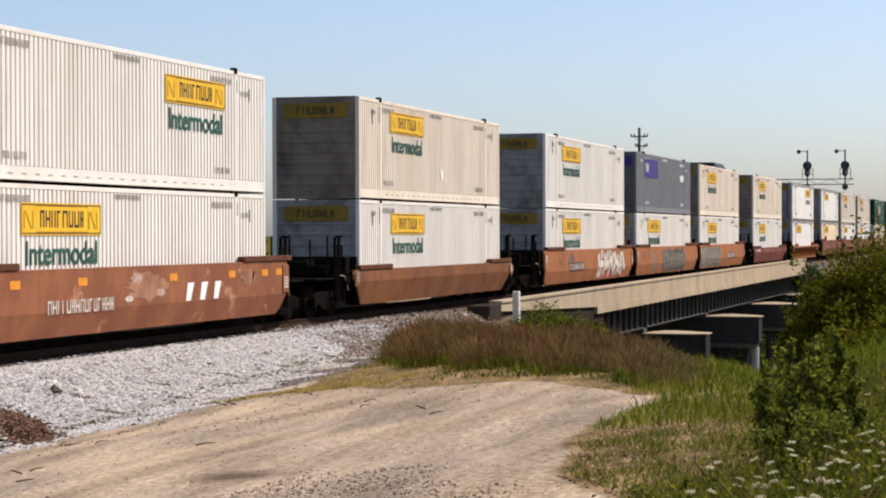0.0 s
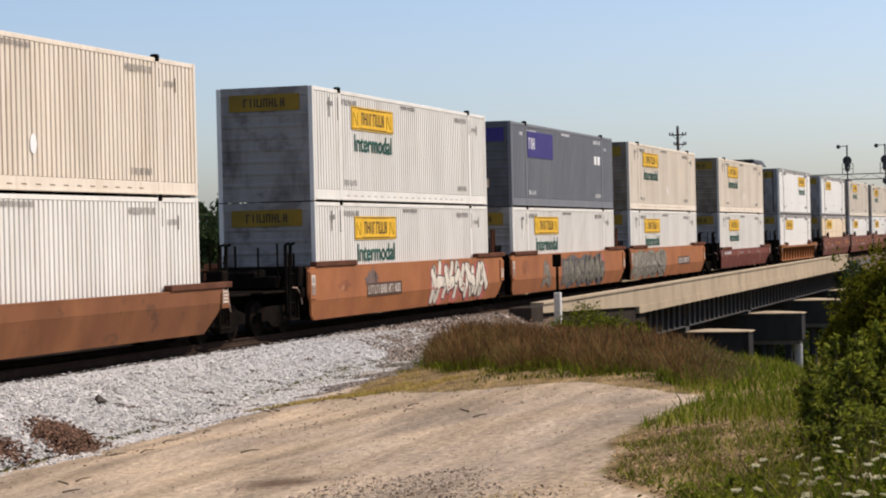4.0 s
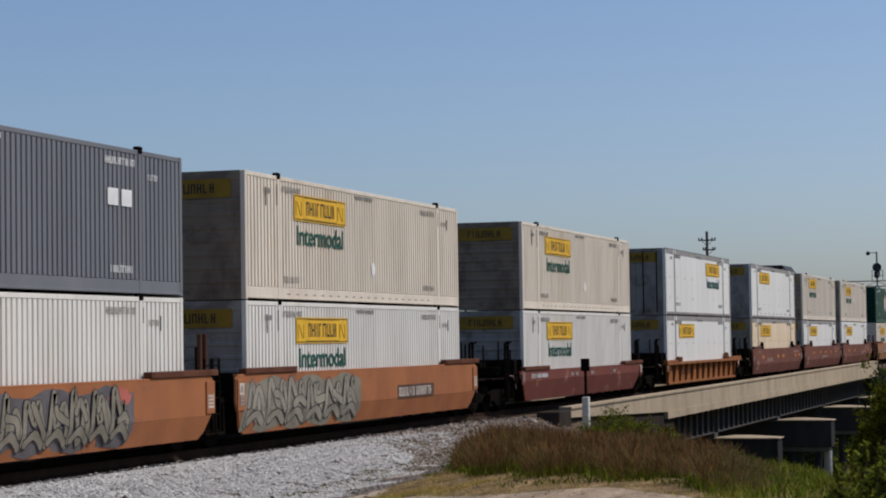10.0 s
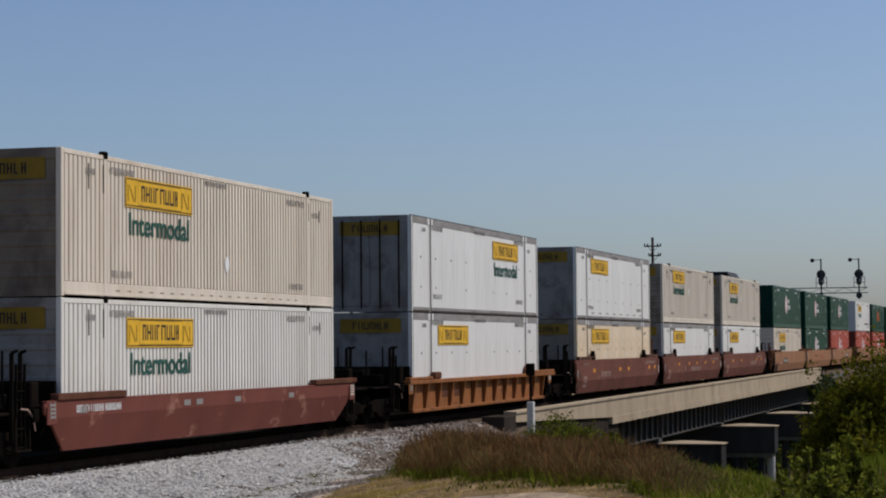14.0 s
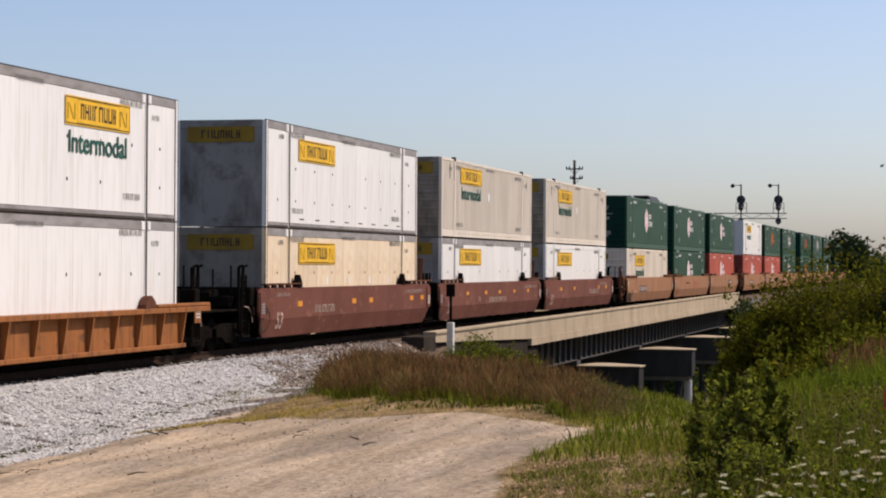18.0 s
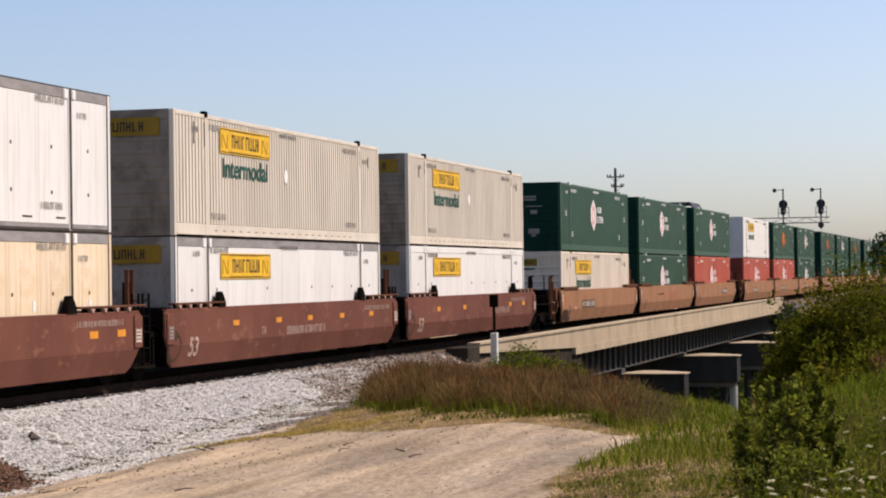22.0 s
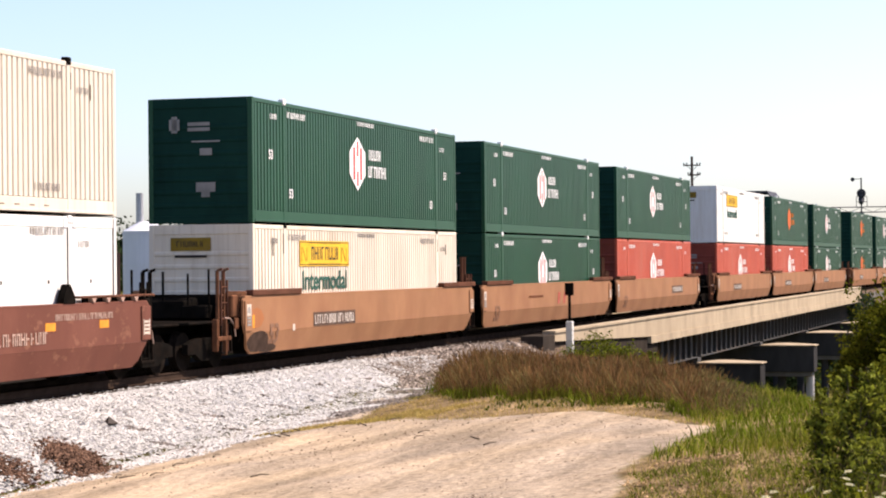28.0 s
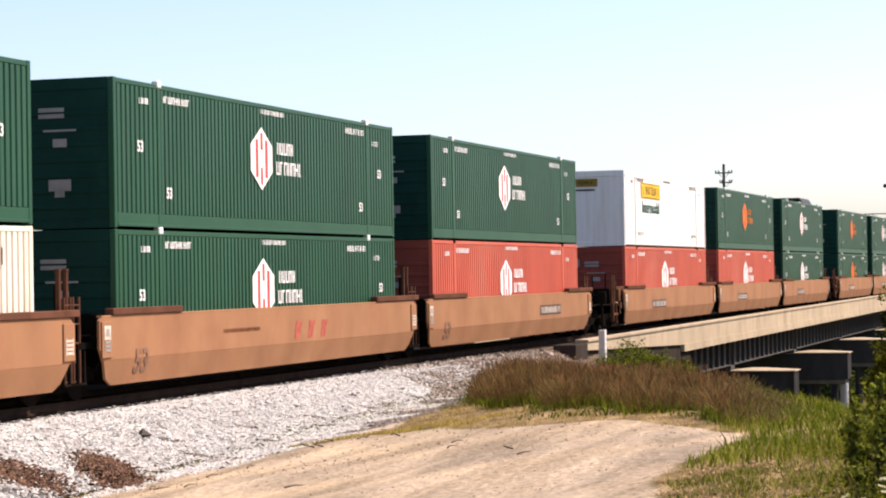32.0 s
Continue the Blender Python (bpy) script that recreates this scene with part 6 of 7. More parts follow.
def storage_tanks():
    """An upright white tank with a pipe on its sloping top, and a low silver one."""
    x, y, _ = along(24.9, 110)
    p = tagged(new("storage_tank"), "upright white storage tank with a grey pipe", "storage tank")
    p.matrix_world = pose(x, y, -0.9)
    part("shell", solid("shell", rods(((0, 0, 0), (0, 0, 5.0), 1.18), n=32), M["tank"]), p, "white cylindrical shell")
    part("top", solid("top", rods(((0, 0, 5.005), (0, 0, 5.5), 1.22, 0.35), n=32), M["tank"]), p, "white sloping top")
    part("pipe", solid("pipe", rods(((-0.13, 0.28, 5.1), (-0.13, 0.28, 6.95), 0.19), n=16), M["galv"]), p, "grey metal pipe")
    for z in (0.15, 1.7, 3.3, 4.85):
        part("hoop", cached(("hoop", z), lambda: solid("hoop", rods(((0, 0, z), (0, 0, z + 0.07), 1.20), n=32), M["tank"])), p)
    x, y, _ = along(23.78, 96)
    q = tagged(new("storage_tank"), "low silver storage tank before dark trees", "storage tank")
    q.matrix_world = pose(x, y, -0.75)
    part("shell", solid("shell", rods(((0, 0, 0), (0, 0, 2.75), 0.52), n=28), M["silver"]), q, "silver ribbed jacket")
    part("top", solid("top", rods(((0, 0, 2.755), (0, 0, 3.0), 0.52, 0.25), n=28), M["silver"]), q)
    part("cabinet", solid("cabinet", boxes((-0.9, -0.1, 0.25, 1.0, 0, 2.85), bevel=0.03), M["galv"]), q, "grey side cabinet")


def gondola():
    """A dark brown wagon standing on a siding beyond the train."""
    x, y, _ = along(26.2, 74)
    p = tagged(new("gondola_wagon"), "dark brown gondola wagon on a siding", "railway car")
    p.matrix_world = pose(x - 12.7, y, -0.55)
    part("body", solid("body", boxes((0, 11.4, -1.5, 1.5, 0.9, 3.28)), M["gondola"]), p)
    for i in range(9):
        part("rib", cached("gondola_rib", lambda: solid("rib", boxes((-0.07, 0.07, -1.6, -1.502, 0.95, 3.3)), M["gondola"])), p, at=pose(0.3 + i * 1.35, 0, 0))
    part("underframe", solid("underframe", boxes((0.4, 11.0, -1.0, 1.0, 0.62, 0.9)), M["dark"]), p)
    for dx in (1.8, 9.6):
        bog = part("bogie", cached("bolster2", lambda: solid("bogie", boxes((-1.1, 1.1, -1.05, 1.05, 0.25, 0.62), bevel=0.05), M["dark"])), p, at=pose(dx, 0, 0))
        for k in (-0.88, 0.88):
            part("wheelset", CACHE["wheelset"], bog, at=pose(k, 0, 0.42))


marker_post()
utility_pole()
signal_gantry()
trackside_building()
orange_marker()
storage_tanks()
gondola()


# ---- plants ----
def region(n, test, x0, x1, y0, y1):
    out = np.zeros((0, 2))
    while len(out) < n:
        p = np.stack([rng.uniform(x0, x1, n * 3), rng.uniform(y0, y1, n * 3)], 1)
        out = np.concatenate([out, p[test(p[:, 0], p[:, 1])]])
    return out[:n]


def edge_of_land(y):
    yy = np.clip(y, -24, -4.4)
    return np.where(yy > -16.1, 29.5 + (yy + 16.1) * 2.75, 29.5 - (yy + 16.1) * 6.0)


def meadow():
    # the reddish weed patch between the lane's end and the bridge
    bearing_of = lambda x, y: np.degrees(np.arctan2(y - EYE[1], x))

    def weedy(x, y):
        b_ = bearing_of(x, y)
        deep = np.interp(b_, [8.6, 9.6, 12, 14, 17], [3.5, 4.5, 5.0, 5.5, 6.5])
        return (x > weed_base(y) + 0.5 * np.sin(y * 2.7)) & (x < weed_base(y) + deep) & (y > -15.3) & (y < -4.4) & (b_ < 17.15 + 0.12 * np.sin(x * 3)) & (rng.uniform(0, 1, len(x)) < 0.55 + 0.45 * np.sin(x * 1.9 + 1) * np.sin(y * 1.6))
    p = region(26000, weedy, 27, 56, -15.3, -4.3)
    tall = np.interp(bearing_of(p[:, 0], p[:, 1]), [8.0, 8.8, 9.6, 10.3, 11.1, 12, 13.4, 14.1, 15, 16.4, 17.0, 17.4], [0.10, 0.26, 0.36, 0.48, 0.55, 0.60, 0.63, 0.68, 0.78, 0.80, 0.55, 0.25])
    tall = tall * (0.86 + 0.16 * np.sin(p[:, 0] * 1.3 + 2 * np.sin(p[:, 1] * 0.9)))
    mixed = 0.5 + 0.5 * np.sin(p[:, 0] * 0.8 + 1.3 * p[:, 1]) * np.sin(p[:, 1] * 0.7 + 2)
    red = rng.uniform(0, 1, len(p)) < (0.45 + 0.4 * mixed) * step(8.6, 11.5, bearing_of(p[:, 0], p[:, 1]))
    q = p[red]
    blades("weed_patch", q, tall[red] * (0.40 + 0.72 * rng.uniform(0, 1, len(q)) ** 1.4), rng.uniform(0.004, 0.009, len(q)), 0.5, M["weed"], "tall reddish-brown seeding weeds", "weeds", heads=True)
    q = p[~red]
    blades("weed_stalks", q, tall[~red] * rng.uniform(0.35, 1.0, len(q)), rng.uniform(0.003, 0.007, len(q)), 0.8, M["weed_pale"], "pale olive stalks among the weeds", "weeds", heads=True)
    keep = rng.uniform(0, 1, len(p)) < 0.62 + 0.35 * step(11.5, 9.0, bearing_of(p[:, 0], p[:, 1]))
    q = p[keep] + rng.normal(0, 0.15, (keep.sum(), 2))
    blades("weed_greens", q, tall[keep] * (0.15 + 0.65 * rng.uniform(0, 1, len(q)) * mixed[keep]), rng.uniform(0.006, 0.013, len(q)), 0.8, M["grass"], "green stalks among the weeds", "weeds")
    # green grass at the foot of the weeds and on the slope
    def strip(x, y):
        f = (x - upper_border(y)) / np.maximum(weed_base(y) - upper_border(y), 0.6)
        return (f > 0.6 + 0.2 * np.sin(y * 3.1)) & (f < 1.12)
    p = region(1900, strip, 26, 48, -15, -5.6)
    blades("grass_strip", p, rng.uniform(0.03, 0.10, len(p)), rng.uniform(0.005, 0.010, len(p)), 0.9, M["dry"], "yellow-green grass along the lane's edge", "grass")
    def dryline(x, y):
        f = (x - upper_border(y)) / np.maximum(weed_base(y) - upper_border(y), 0.6)
        return (f > -0.1) & (f < 0.75) & (rng.uniform(0, 1, len(x)) < 0.9 - 0.8 * np.maximum(f, 0))
    p = region(2400, dryline, 26, 48, -15, -5.4)
    blades("dry_grass", p, rng.uniform(0.03, 0.09, len(p)), rng.uniform(0.005, 0.010, len(p)), 0.9, M["dry"], "yellowed short grass", "grass")
    tongue = lambda x, y: np.abs(x - np.interp(y, [-8.6, -7.2, -6.2, -5.5], [36.8, 37.4, 36.4, 35.4])) < 0.45 + 1.15 * step(-5.4, -7.0, y) * (0.6 + 0.4 * np.sin(y * 5))
    p = region(5200, tongue, 32, 41, -8.6, -5.4)
    blades("tongue_grass", p, rng.uniform(0.03, 0.10, len(p)), rng.uniform(0.005, 0.011, len(p)), 0.8, M["dry"], "thin yellow-green grass beside the ballast", "grass")
    p = region(14000, lambda x, y: (x > upper_border(y) + 1) & (x < edge_of_land(y) + 14) & (y < -9.5), 26, 66, -18, -9.5)
    blades("slope_grass", p, rng.uniform(0.04, 0.11, len(p)), rng.uniform(0.009, 0.02, len(p)), 0.5, M["grass_dark"], "green grass on the slope to the creek", "grass")
    # verge on the camera's side of the lane
    bare = lambda x, y: (x > 14.3) & (x < 20.6 + 0.5 * np.sin(y * 5)) & (y > -17.45 - 0.25 * np.sin(x * 2.0))
    verge = lambda x, y: (sandy(x, y) < 0.25) & (y < -14.4) & ~(bare(x, y) & (rng.uniform(0, 1, len(x)) < 0.7))
    p = region(15000, verge, 21.5, 40, -20.2, -14.3)
    blades("verge_grass", p, rng.uniform(0.05, 0.24, len(p)), rng.uniform(0.005, 0.011, len(p)), 0.7, M["grass"], "rough green verge grass", "grass")
    p = region(16000, lambda x, y: verge(x, y) & (y < -16.3), 9.5, 23, -20.6, -16)
    blades("near_grass", p, rng.uniform(0.06, 0.38, len(p)) * (0.5 + 0.5 * step(-16.6, -17.9, p[:, 1])), rng.uniform(0.002, 0.005, len(p)), 0.8, M["grass"], "fine green stalks close by", "grass")
    p = region(4500, lambda x, y: (sandy(x, y) < 0.3) & (y < -14.6), 10, 34, -20.2, -14)
    blades("verge_straw", p, rng.uniform(0.03, 0.22, len(p)), rng.uniform(0.002, 0.006, len(p)), 1.1, M["dry"], "dry straw in the verge", "grass")
    p = region(3800, lambda x, y: (sandy(x, y) < 0.2) & (y < -16.7) & ~bare(x, y), 9.8, 24, -20.4, -16.5)
    blades("seeding_stalks", p, rng.uniform(0.15, 0.5, len(p)) * (0.4 + 0.6 * step(-16.8, -18.0, p[:, 1])), rng.uniform(0.002, 0.005, len(p)), 0.7, M["weed_pale"], "thin brown seeding stalks in the verge", "grass", heads=True)
    # thin green and olive growth over the bare earth
    patchy = lambda x, y: (sandy(x, y) < 0.3) & bare(x, y) & (rng.uniform(0, 1, len(x)) < 0.5 + 0.5 * np.sin(x * 3.1 + 1.7 * np.sin(y * 4)) * np.sin(y * 5.3 + x))
    p = region(9000, patchy, 14, 21.5, -18, -14.8)
    blades("olive_growth", p, rng.uniform(0.02, 0.09, len(p)), rng.uniform(0.003, 0.007, len(p)), 0.9, M["grass"], "thin olive growth on bare earth", "grass")
    p = region(4000, patchy, 14, 21.5, -18, -14.8)
    blades("brown_growth", p, rng.uniform(0.02, 0.10, len(p)), rng.uniform(0.003, 0.006, len(p)), 1.0, M["weed_pale"], "brown dead stalks on bare earth", "grass")
    # low broad leaves that fill the verge under the flowers
    c_ = region(2600, lambda x, y: (sandy(x, y) < 0.2) & ~bare(x, y) & (y < -16.5 - 0.02 * x), 9.5, 26, -20.5, -16)
    tops = land(c_[:, 0], c_[:, 1]) + rng.uniform(0.02, 0.30, len(c_)) * step(-16.4, -17.8, c_[:, 1])
    v, f = leaf_cloud(np.stack([c_[:, 0], c_[:, 1], tops], 1), 0.020, 12, 0.07, 0.8)
    scatter("leafy_weeds", v.tolist(), f.tolist(), M["leaf"], "low leafy green weeds of the verge", "weeds")
    p = region(8500, lambda x, y: (y < -16.6) & ((x > 25) | (y > -18.2)), 21, 44, -21, -16)
    blades("tall_weeds", p, rng.uniform(0.2, 0.65, len(p)) * (0.5 + 0.5 * step(-16.6, -18.0, p[:, 1])), rng.uniform(0.004, 0.011, len(p)), 0.45, M["grass"], "tall green weeds behind the verge", "weeds")
    p = region(2200, lambda x, y: y < -17.4, 34, 56, -21, -16)
    blades("brown_weeds", p, rng.uniform(0.4, 0.9, len(p)), rng.uniform(0.010, 0.02, len(p)), 0.3, M["weed"], "brown seeding weeds", "weeds", heads=True)


def umbel_plant(height):
    """Wild carrot: a stem, rays, and a flat head of many white florets."""
    def make():
        th = new("wild_carrot")
        tagged(th, "wild carrot plant with a flat white flower head", "wildflower", "white wildflowers in the verge")
        bm = rods(((0, 0, 0), (0.02, 0, height * 0.6), 0.0045), ((0.02, 0, height * 0.6), (0.03, 0.01, height), 0.0035), n=5)
        for k in range(8):
            a = k * 0.785
            bm_rod(bm, (0.03, 0.01, height - 0.03), (0.03 + 0.024 * math.cos(a), 0.01 + 0.024 * math.sin(a), height + 0.008), 0.0015, 3)
        part("stem", solid("stem", bm, M["grass"]), th)
        pts = [(0.03 + r * math.cos(a), 0.01 + r * math.sin(a), height + 0.012 - r * r * 2.2) for r, a in ((0.026 * math.sqrt(rng.uniform(0, 1)), rng.uniform(0, 6.28)) for _ in range(60))]
        v, f = leaf_cloud(pts, 0.0065, 2, 0.004, 0.6)
        part("flower_head", mesh_of("flower_head", v.tolist(), f.tolist(), M["petal"]), th, "flat white flower head")
        v, f = leaf_cloud([(0.02 * k, 0, height * 0.15 * k) for k in (1, 2, 3, 4)], 0.03, 6, 0.05)
        part("leaf", mesh_of("leaf", v.tolist(), f.tolist(), M["grass"]), th)["kind"] = "stuff"
        return th
    return make()


def flowers():
    protos = [umbel_plant(h) for h in (0.28, 0.36, 0.44)]
    spots = region(265, lambda x, y: (y < -17.55 - 0.10 * (x - 11.5)) & (y > -19.9) & (x < 10.3 + 11 * rng.uniform(0, 1, len(x)) ** 1.5), 10.2, 21, -20, -16.8)
    for i, (x, y) in enumerate(spots):
        m = pose(x, y, land_at(x, y) - 0.02, rng.normal(0, 14), rng.normal(0, 14), rng.uniform(0, 360))
        if i < 3:
            protos[i].matrix_world = m
        else:
            copy_thing(protos[i % 3], m)


def shrubs():
    # the dense shrub close by, with single leaves to be seen
    for az, r, h, rad in ((6.95, 16.4, 1.00, 0.13), (6.45, 16.8, 1.12, 0.16), (6.0, 16.2, 1.16, 0.18), (5.55, 16.6, 1.24, 0.18), (5.1, 16.9, 1.06, 0.15), (6.2, 15.4, 0.62, 0.26), (5.4, 15.2, 0.66, 0.28), (4.9, 15.8, 0.6, 0.2), (7.0, 16.0, 1.22, 0.07), (6.3, 16.3, 1.26, 0.07), (5.75, 16.4, 1.34, 0.08), (5.2, 16.6, 1.40, 0.08), (4.7, 16.4, 1.1, 0.07)):
        x, y, _ = along(az, r)
        plant("shrub", x, y, h, rad, 15, 6, 7, 0.029, M["leaf_near"], "leafy green shrub at the lane's verge", "shrub", trunk=0.010, low=0.10, squash=1.1, group="shrubs in the verge")
    for az, r, h, rad in ((10.55, 14.5, 0.30, 0.22), (9.9, 14.3, 0.22, 0.16), (11.9, 13.4, 0.15, 0.2), (9.0, 15.2, 0.24, 0.16), (2.8, 19.0, 0.7, 0.3), (1.6, 24, 0.9, 0.45), (3.4, 26, 1.0, 0.5)):
        x, y, _ = along(az, r)
        plant("weed_clump", x, y, h, rad, 9, 4, 10, 0.024, M["leaf_near" if az > 9.5 else "grass"], "low leafy green weed", "weed", trunk=0.006, low=0.05, group="weeds in the verge")
    # green bushes among the weeds by the post
    for az, r, h, rad in ((12.95, 54, 0.85, 0.6), (12.3, 52, 0.6, 0.5), (13.5, 52, 0.5, 0.4), (11.6, 50, 0.42, 0.4)):
        x, y, _ = along(az, r)
        plant("shrub", x, y, h, rad, 18, 5, 14, 0.036, M["leaf"], "bright green bush among reddish weeds", "shrub", trunk=0.02, low=0.05, group="bushes among the weeds")
    # the thicket at the bridge's far end: each bush given by bearing, distance, top and base
    for az, r, top, base, rad in ((6.15, 98, -1.2, -5.2, 0.8), (5.8, 94, 0.1, -4.8, 1.1), (5.3, 86, 1.2, -4.0, 1.7), (4.75, 88, 1.6, -3.6, 2.2), (4.1, 90, 1.8, -3.2, 2.6), (3.4, 86, 2.1, -2.4, 2.6), (2.7, 90, 2.3, -2.0, 2.6), (2.0, 82, 2.1, -1.6, 2.4), (1.3, 84, 1.9, -1.2, 2.6), (0.6, 80, 2.0, -1.0, 2.6),
                                  (4.85, 66, -0.9, -3.6, 1.3), (4.3, 62, -0.5, -3.0, 1.7), (3.5, 58, 0.0, -2.2, 1.7), (2.6, 56, 0.3, -1.4, 1.6), (1.5, 54, 0.5, -1.0, 1.6)):
        x, y, _ = along(az, r)
        plant("bush", x, y, top - base, rad, 26, 8, 30, 0.095, M["leaf_far"], "large green bush at the far end of the bridge", "bush", trunk=0.10, z=base, low=0.12, squash=0.9, group="bushes beyond the bridge")
    # dark growth in the creek beyond the bridge
    for x, y, h, rad in ((104, 7.5, 3.4, 2.6), (113, 9.0, 3.6, 2.8), (122, 8.0, 3.3, 2.6), (131, 9.5, 3.8, 2.8), (140, 8.0, 3.6, 2.6), (150, 8.5, 3.8, 2.8), (96, 9.5, 3.4, 2.4)):
        plant("bush", x, y, h, rad, 18, 6, 20, 0.16, M["leaf_dark"], "dark bush in the creek bed behind the bridge", "bush", trunk=0.08, z=-6.2, low=0.06, squash=0.9, group="bushes behind the bridge")
    for x, y, h, rad in ((139, -1.5, 2.2, 2.2), (144, 2.0, 3.0, 2.4), (148, -2.5, 3.2, 2.4), (153, 1.0, 3.8, 2.4), (157, -3.0, 4.2, 2.4), (160, 3.0, 4.4, 2.4)):
        plant("bush", x, y, h, rad, 18, 6, 22, 0.16, M["leaf_dark"], "dark bush on the far bank under the bridge", "bush", trunk=0.08, z=land_at(x, y), low=0.06, squash=0.9, group="bushes behind the bridge")
    # trees
    x, y, _ = along(3.14, 260)
    plant("tree", x, y, 8.0, 3.0, 20, 6, 12, 0.33, M["leaf_dark"], "distant dark tree above the bushes", "tree", trunk=0.25, z=-1.0, low=0.3)
    for az, r, h in ((2.3, 300, 5.4), (1.6, 280, 5.0), (0.9, 290, 6.0), (2.9, 330, 5.0)):
        x, y, _ = along(az, r)
        plant("tree", x, y, h, 3.2, 14, 5, 10, 0.4, M["leaf_dark"], "distant dark tree on the skyline", "tree", trunk=0.2, z=-0.8, low=0.2, group="distant trees")
    x, y, _ = along(1.0, 75)
    plant("tree", x, y, 8.9, 1.3, 9, 5, 36, 0.10, M["leaf_dark"], "sparse dark tree with open layered branches", "tree", trunk=0.13, z=-1.2, low=0.62, squash=0.40)
    for az, r, top, rad in ((1.75, 77, 3.1, 0.8), (1.2, 78, 3.5, 1.0), (0.6, 78, 3.3, 1.2)):
        x, y, _ = along(az, r)
        plant("bush", x, y, top + 1.2, rad, 16, 6, 26, 0.10, M["leaf_dark"], "dark bush at the foot of the sparse tree", "bush", trunk=0.08, z=-1.2, low=0.2, squash=0.9, group="bushes beyond the bridge")
    # tree line far behind the train
    for az in np.arange(21.5, 31, 1.15):
        r = 165 + rng.uniform(-12, 12)
        x, y, _ = along(az, r)
        plant("tree", x, y, rng.uniform(5.6, 7.4), 3.4, 14, 5, 12, 0.34, M["leaf_dark"], "rounded tree in the line behind the railway", "tree", trunk=0.25, z=-0.7, low=0.15, group="trees behind the train")


def trees_by_the_tanks():
    for az, r, h in ((22.2, 132, 5.4), (23.0, 128, 4.9), (23.8, 134, 5.6), (24.5, 140, 5.2), (25.7, 138, 6.0), (26.5, 132, 6.2), (27.3, 136, 5.6)):
        x, y, _ = along(az, r)
        plant("tree", x, y, h, 2.2, 20, 7, 24, 0.17, M["leaf_dark"], "dark rounded tree behind the tanks", "tree", trunk=0.18, z=-0.7, low=0.08, group="dark trees behind the tanks")


meadow()
trees_by_the_tanks()
flowers()
shrubs()


# ---- loose stone ----
def loose_stone():
    def bed(y):
        return np.interp(y, [-4.9, -4.25, -3.4, -2.5, -1.5, 0], [-1.5, -0.93, -0.6, -0.24, -0.19, -0.21])
    n = 88000
    x = rng.uniform(24, 66, n)
    x = 24 + (x - 24) * rng.uniform(0.35, 1, n)
    y = rng.uniform(-5.9, -0.9, n)
    # the stones' foot wanders out over the bare ground, and thins towards it
    foot = np.interp(x, [24, 29, 31, 32.5, 35, 37.5, 39, 42, 45, 48], [-4.5, -4.7, -5.1, -5.75, -5.75, -5.4, -5.85, -5.6, -5.1, -4.7]) + 0.18 * np.sin(x * 2.3) + 0.1 * np.sin(x * 6.1)
    keep = y > foot - 0.25 + 1.25 * rng.uniform(0, 1, n) ** 2.2
    x, y = x[keep], y[keep]
    heap = 0.06 * np.abs(np.sin(x * 1.7 + y * 2) * np.sin(y * 3.1 - x * 0.6))
    z = np.maximum(bed(y) + np.where(y < -2.2, heap, 0), land(x, y))
    lobes = np.minimum(((x - 31.0 - 0.5 * (y + 4.0)) / 0.70) ** 2 + ((y + 4.0) / 0.60) ** 2, ((x - 28.9) / 0.6) ** 2 + ((y + 3.7) / 0.65) ** 2)
    rubble = x > 50.5 + 2.2 * np.sin(y * 2) + 3 * (y > -3.2)
    grimy = (y < foot[keep] + 0.5 + 0.35 * np.sin(x * 1.9)) & (x > 38) | (np.sin(x * 2.9 + 4 * y) * np.sin(y * 5 + x) > 0.86) & (y < -3)
    brown = lobes < 1 + 0.55 * rng.normal(0, 1, len(x))
    p = np.stack([x, y, z], 1)
    sz = rng.uniform(0.016, 0.040, len(x)) * np.where(rng.uniform(0, 1, len(x)) < 0.06, 1.9, 1.0)
    clean = ~(brown | rubble | grimy)
    stones("ballast_stones", p[clean], sz[clean], M["stone"], "loose pale grey crushed stone", "ballast", 0.42)
    stones("grimy_stones", p[grimy & ~brown], sz[grimy & ~brown], M["grimystone"], "dark weathered stones at the ballast's foot", "stones")
    k = rubble & ~grimy & ~brown
    stones("rubble", p[k], sz[k] * 1.5, M["rubble"], "grey-brown rubble on the embankment", "stones")
    m = 2000
    which = rng.uniform(0, 1, m) < 0.6
    yb = np.where(which, -4.0 + rng.normal(0, 0.30, m), -3.7 + rng.normal(0, 0.34, m))
    xb = np.where(which, 31.0 + 0.5 * (yb + 4.0) + rng.normal(0, 0.36, m), 28.9 + rng.normal(0, 0.32, m))
    zb = np.maximum(bed(yb), land(xb, yb)) + 0.12 * np.exp(-((xb - 31.0) / 0.6) ** 2 - ((yb + 4.0) / 0.5) ** 2)
    stones("brown_stones", np.concatenate([p[brown], np.stack([xb, yb, zb], 1)]), rng.uniform(0.02, 0.055, brown.sum() + m), M["brownstone"], "brown weathered stones and chips", "stones")
    # pebbles on the lane, in loose drifts, and a thick patch of gravel in its middle
    x, y = rng.uniform(10, 46, 16000), rng.uniform(-16.5, -5.2, 16000)
    drift = 0.5 + 0.5 * np.sin(x * 0.5 + 1.1 * y) * np.sin(y * 1.3 - 0.3 * x)
    keep = (sandy(x, y) > 0.4) & (rng.uniform(0, 1, len(x)) < 0.10 + 0.42 * drift ** 2)
    x, y = x[keep], y[keep]
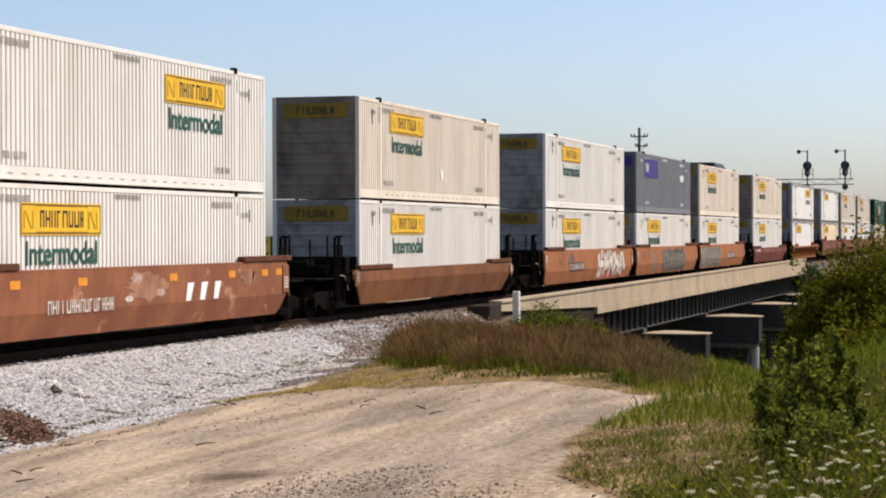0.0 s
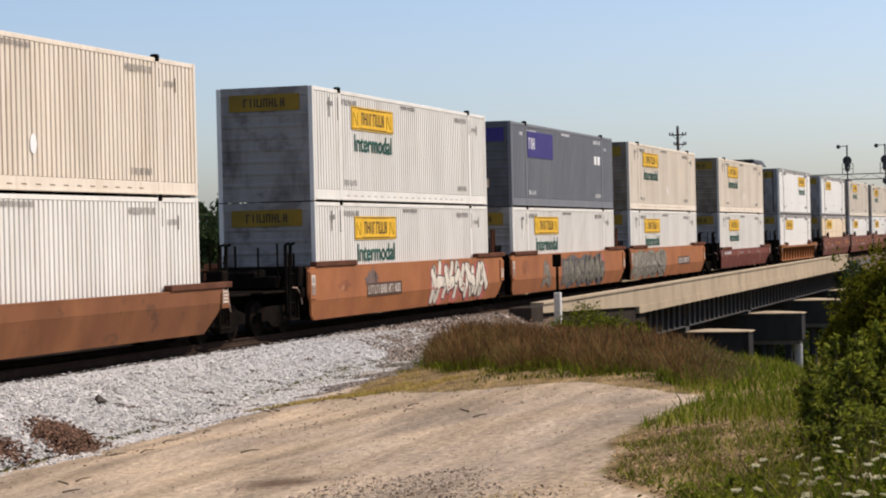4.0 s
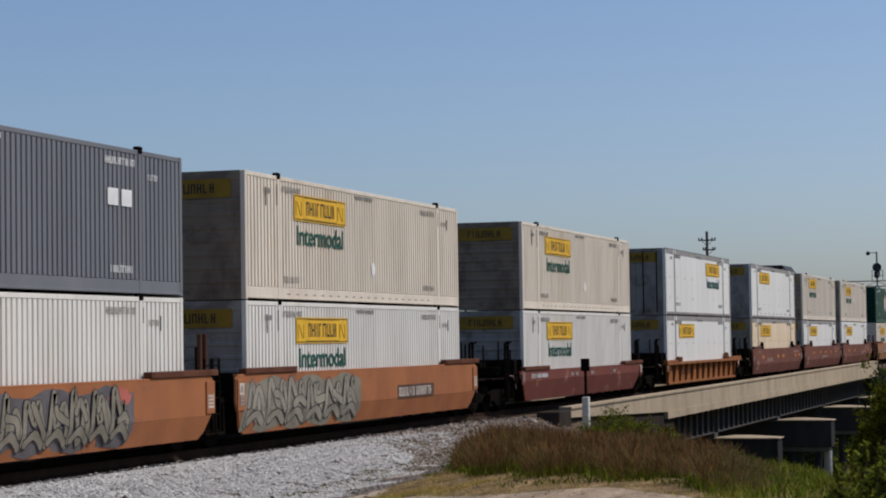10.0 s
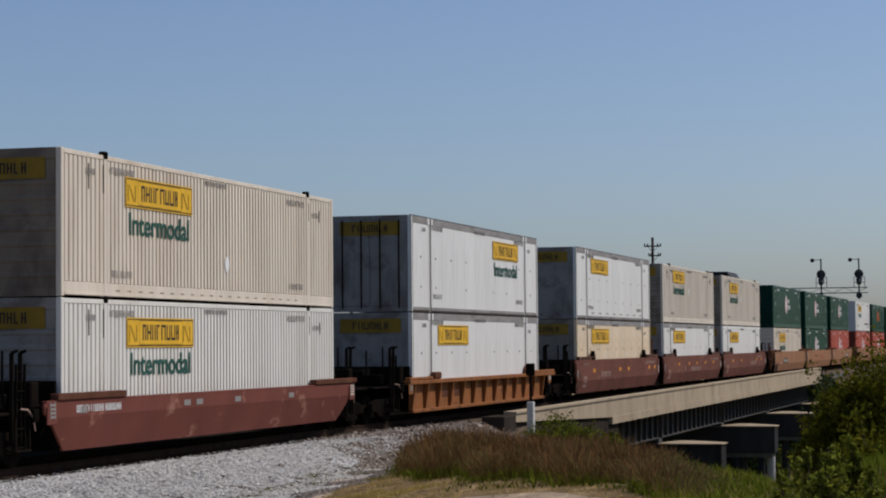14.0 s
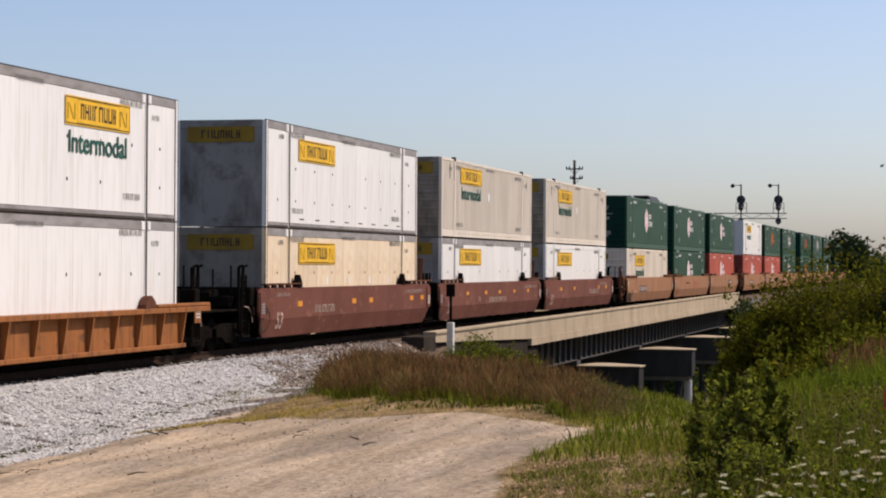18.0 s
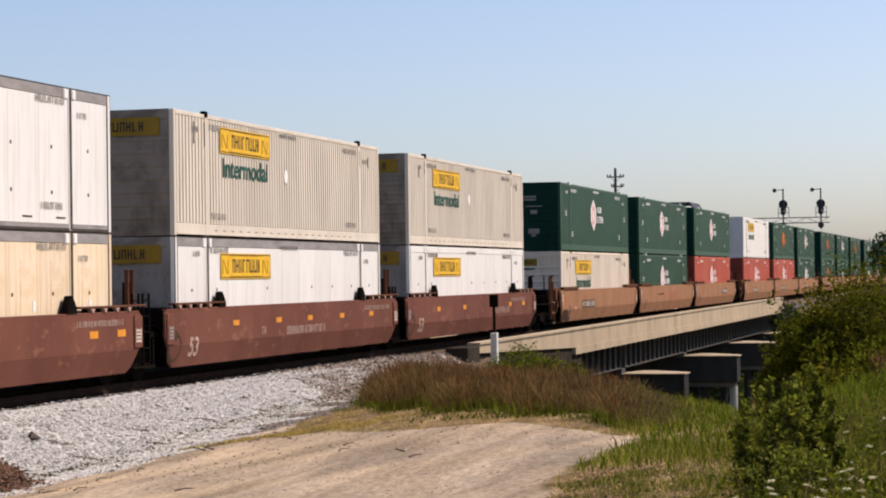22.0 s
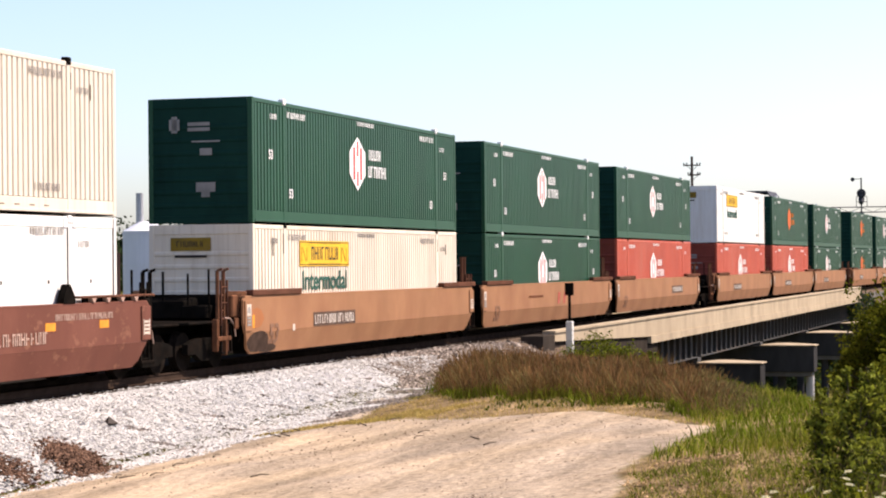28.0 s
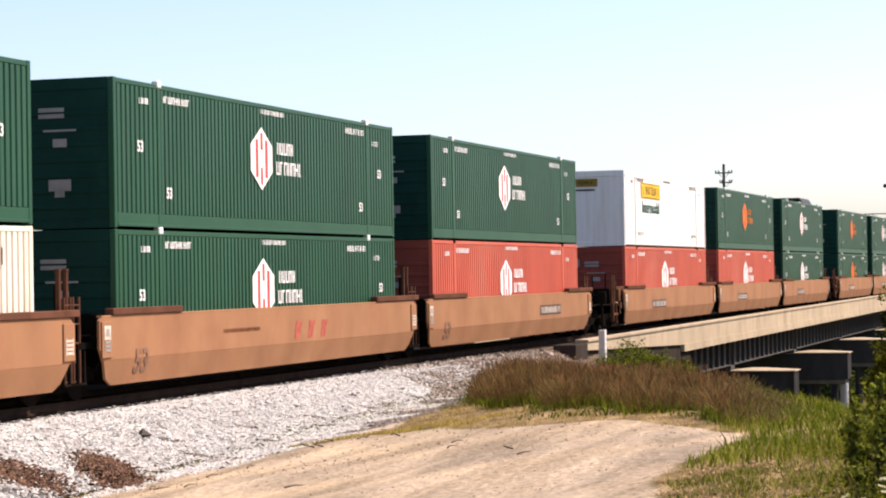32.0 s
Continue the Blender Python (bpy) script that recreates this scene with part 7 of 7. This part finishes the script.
    stones("lane_pebbles", np.stack([x, y, land(x, y)], 1), rng.uniform(0.006, 0.018, len(x)) * (1 + 0.9 * step(20, 40, x)), M["pebble"], "scattered pebbles on the sandy lane", "pebbles")
    x, y = rng.uniform(12, 22, 42000), rng.uniform(-16.9, -11.2, 42000)
    keep = gravelly(x, y) * (0.75 + 0.35 * np.sin(x * 3.3 + y * 2) * np.sin(y * 4 - x)) > 0.12 + 0.8 * rng.uniform(0, 1, len(x))
    x, y = x[keep], y[keep]
    sizes = rng.uniform(0.006, 0.017, len(x)) * np.where(rng.uniform(0, 1, len(x)) < 0.05, 1.8, 1.0)
    stones("lane_gravel", np.stack([x, y, land(x, y) + 0.004], 1), sizes, M["gravelstone"], "patch of coarse gravel on the lane", "gravel", 0.45)
    keep = rng.uniform(0, 1, len(x)) < 0.08
    x, y = x[keep], y[keep]
    stones("lane_stones", np.stack([x, y, land(x, y) + 0.006], 1), rng.uniform(0.009, 0.024, len(x)), M["pebble"], "dark stones among the lane's gravel", "stones")
    p = np.concatenate([np.stack([cx + rng.normal(0, sx, k), cy + rng.normal(0, sy, k)], 1) for cx, cy, sx, sy, k in ((14.2, -15.3, 0.35, 0.35, 500), (16.95, -15.2, 0.14, 0.5, 420), (14.55, -16.2, 0.35, 0.30, 700), (16.0, -14.2, 0.3, 0.4, 160))])
    blades("lane_grass", p, rng.uniform(0.015, 0.06, len(p)), rng.uniform(0.003, 0.006, len(p)), 1.1, M["dry"], "thin dry grass in the lane's gravel", "grass")
    x, y = rng.uniform(14.8, 22.2, 5200), rng.uniform(-17.7, -15.4, 5200)
    keep = (sandy(x, y) < 0.6) & (rng.uniform(0, 1, len(x)) < 0.35 + 0.35 * np.sin(x * 2.7 + y) * np.sin(y * 4.1))
    x, y = x[keep], y[keep]
    stones("verge_litter", np.stack([x, y, land(x, y) + 0.006], 1), rng.uniform(0.008, 0.03, len(x)), M["litter"], "tan chips and litter on the bare verge", "litter")
    stick = new("stick", solid("stick", rods(((0, 0, 0), (0.16, 0.02, 0.01), 0.012, 0.010), ((0.16, 0.02, 0.01), (0.34, 0.0, 0.0), 0.010, 0.006), n=6), M["bark"]))
    stick.matrix_world = pose(12.16, -16.0, land_at(12.16, -16.0) + 0.012, 0, 0, -112)
    tagged(stick, "short dry stick lying on the lane", "stick")
    for k in range(34):
        sx = rng.uniform(28.5, 46) if k < 20 else rng.uniform(18, 36)
        sy = -5.2 - rng.uniform(0, 1.4) - 0.03 * (sx - 28) if k < 20 else -6.5 - rng.uniform(0, 6.0)
        me_ = cached(("twig", k % 3), lambda: solid("twig", rods(((0, 0, 0), (0.18 + 0.05 * (k % 3), 0.03, 0.015), 0.012, 0.009), ((0.18 + 0.05 * (k % 3), 0.03, 0.015), (0.42, -0.02, 0.0), 0.009, 0.005), n=5), M["bark"]))
        tw = new("twig", me_)
        tw.matrix_world = pose(sx, sy, land_at(sx, sy) + 0.012, 0, 0, rng.uniform(-50, 50))
        tagged(tw, "dry brown twig on the bare ground", "twig", "twigs beside the ballast")
    rock = new("dark_rock", mesh_of("dark_rock", (ROCK_V * np.array([0.26, 0.12, 0.11]) + rng.normal(0, 0.02, (6, 3))).tolist(), ROCK_F.tolist(), M["seam_dark"]))
    rx, ry = 33.97, -3.17
    rock.matrix_world = pose(rx, ry, float(bed(ry)) + 0.05, 0, 0, 25)
    tagged(rock, "dark lump of scrap on the pale ballast", "rock")


loose_stone()


# ---- what moves ----
def motions():
    for thing, x, z in MOVING:
        walk(thing, [(t, pose(x - g, 0, z)) for t, g in enumerate(GONE)])
    turn = 0.0667
    times = [i * turn for i in range(int(32.0 / turn) + 2)]
    way = [float(np.interp(t, range(33), GONE)) for t in times]
    for w, dx in SPIN:
        walk(w, [(t, pose(dx, 0, 0.42, 0, -math.degrees(g / 0.42) % 360.0, 0)) for t, g in zip(times, way)])


motions()
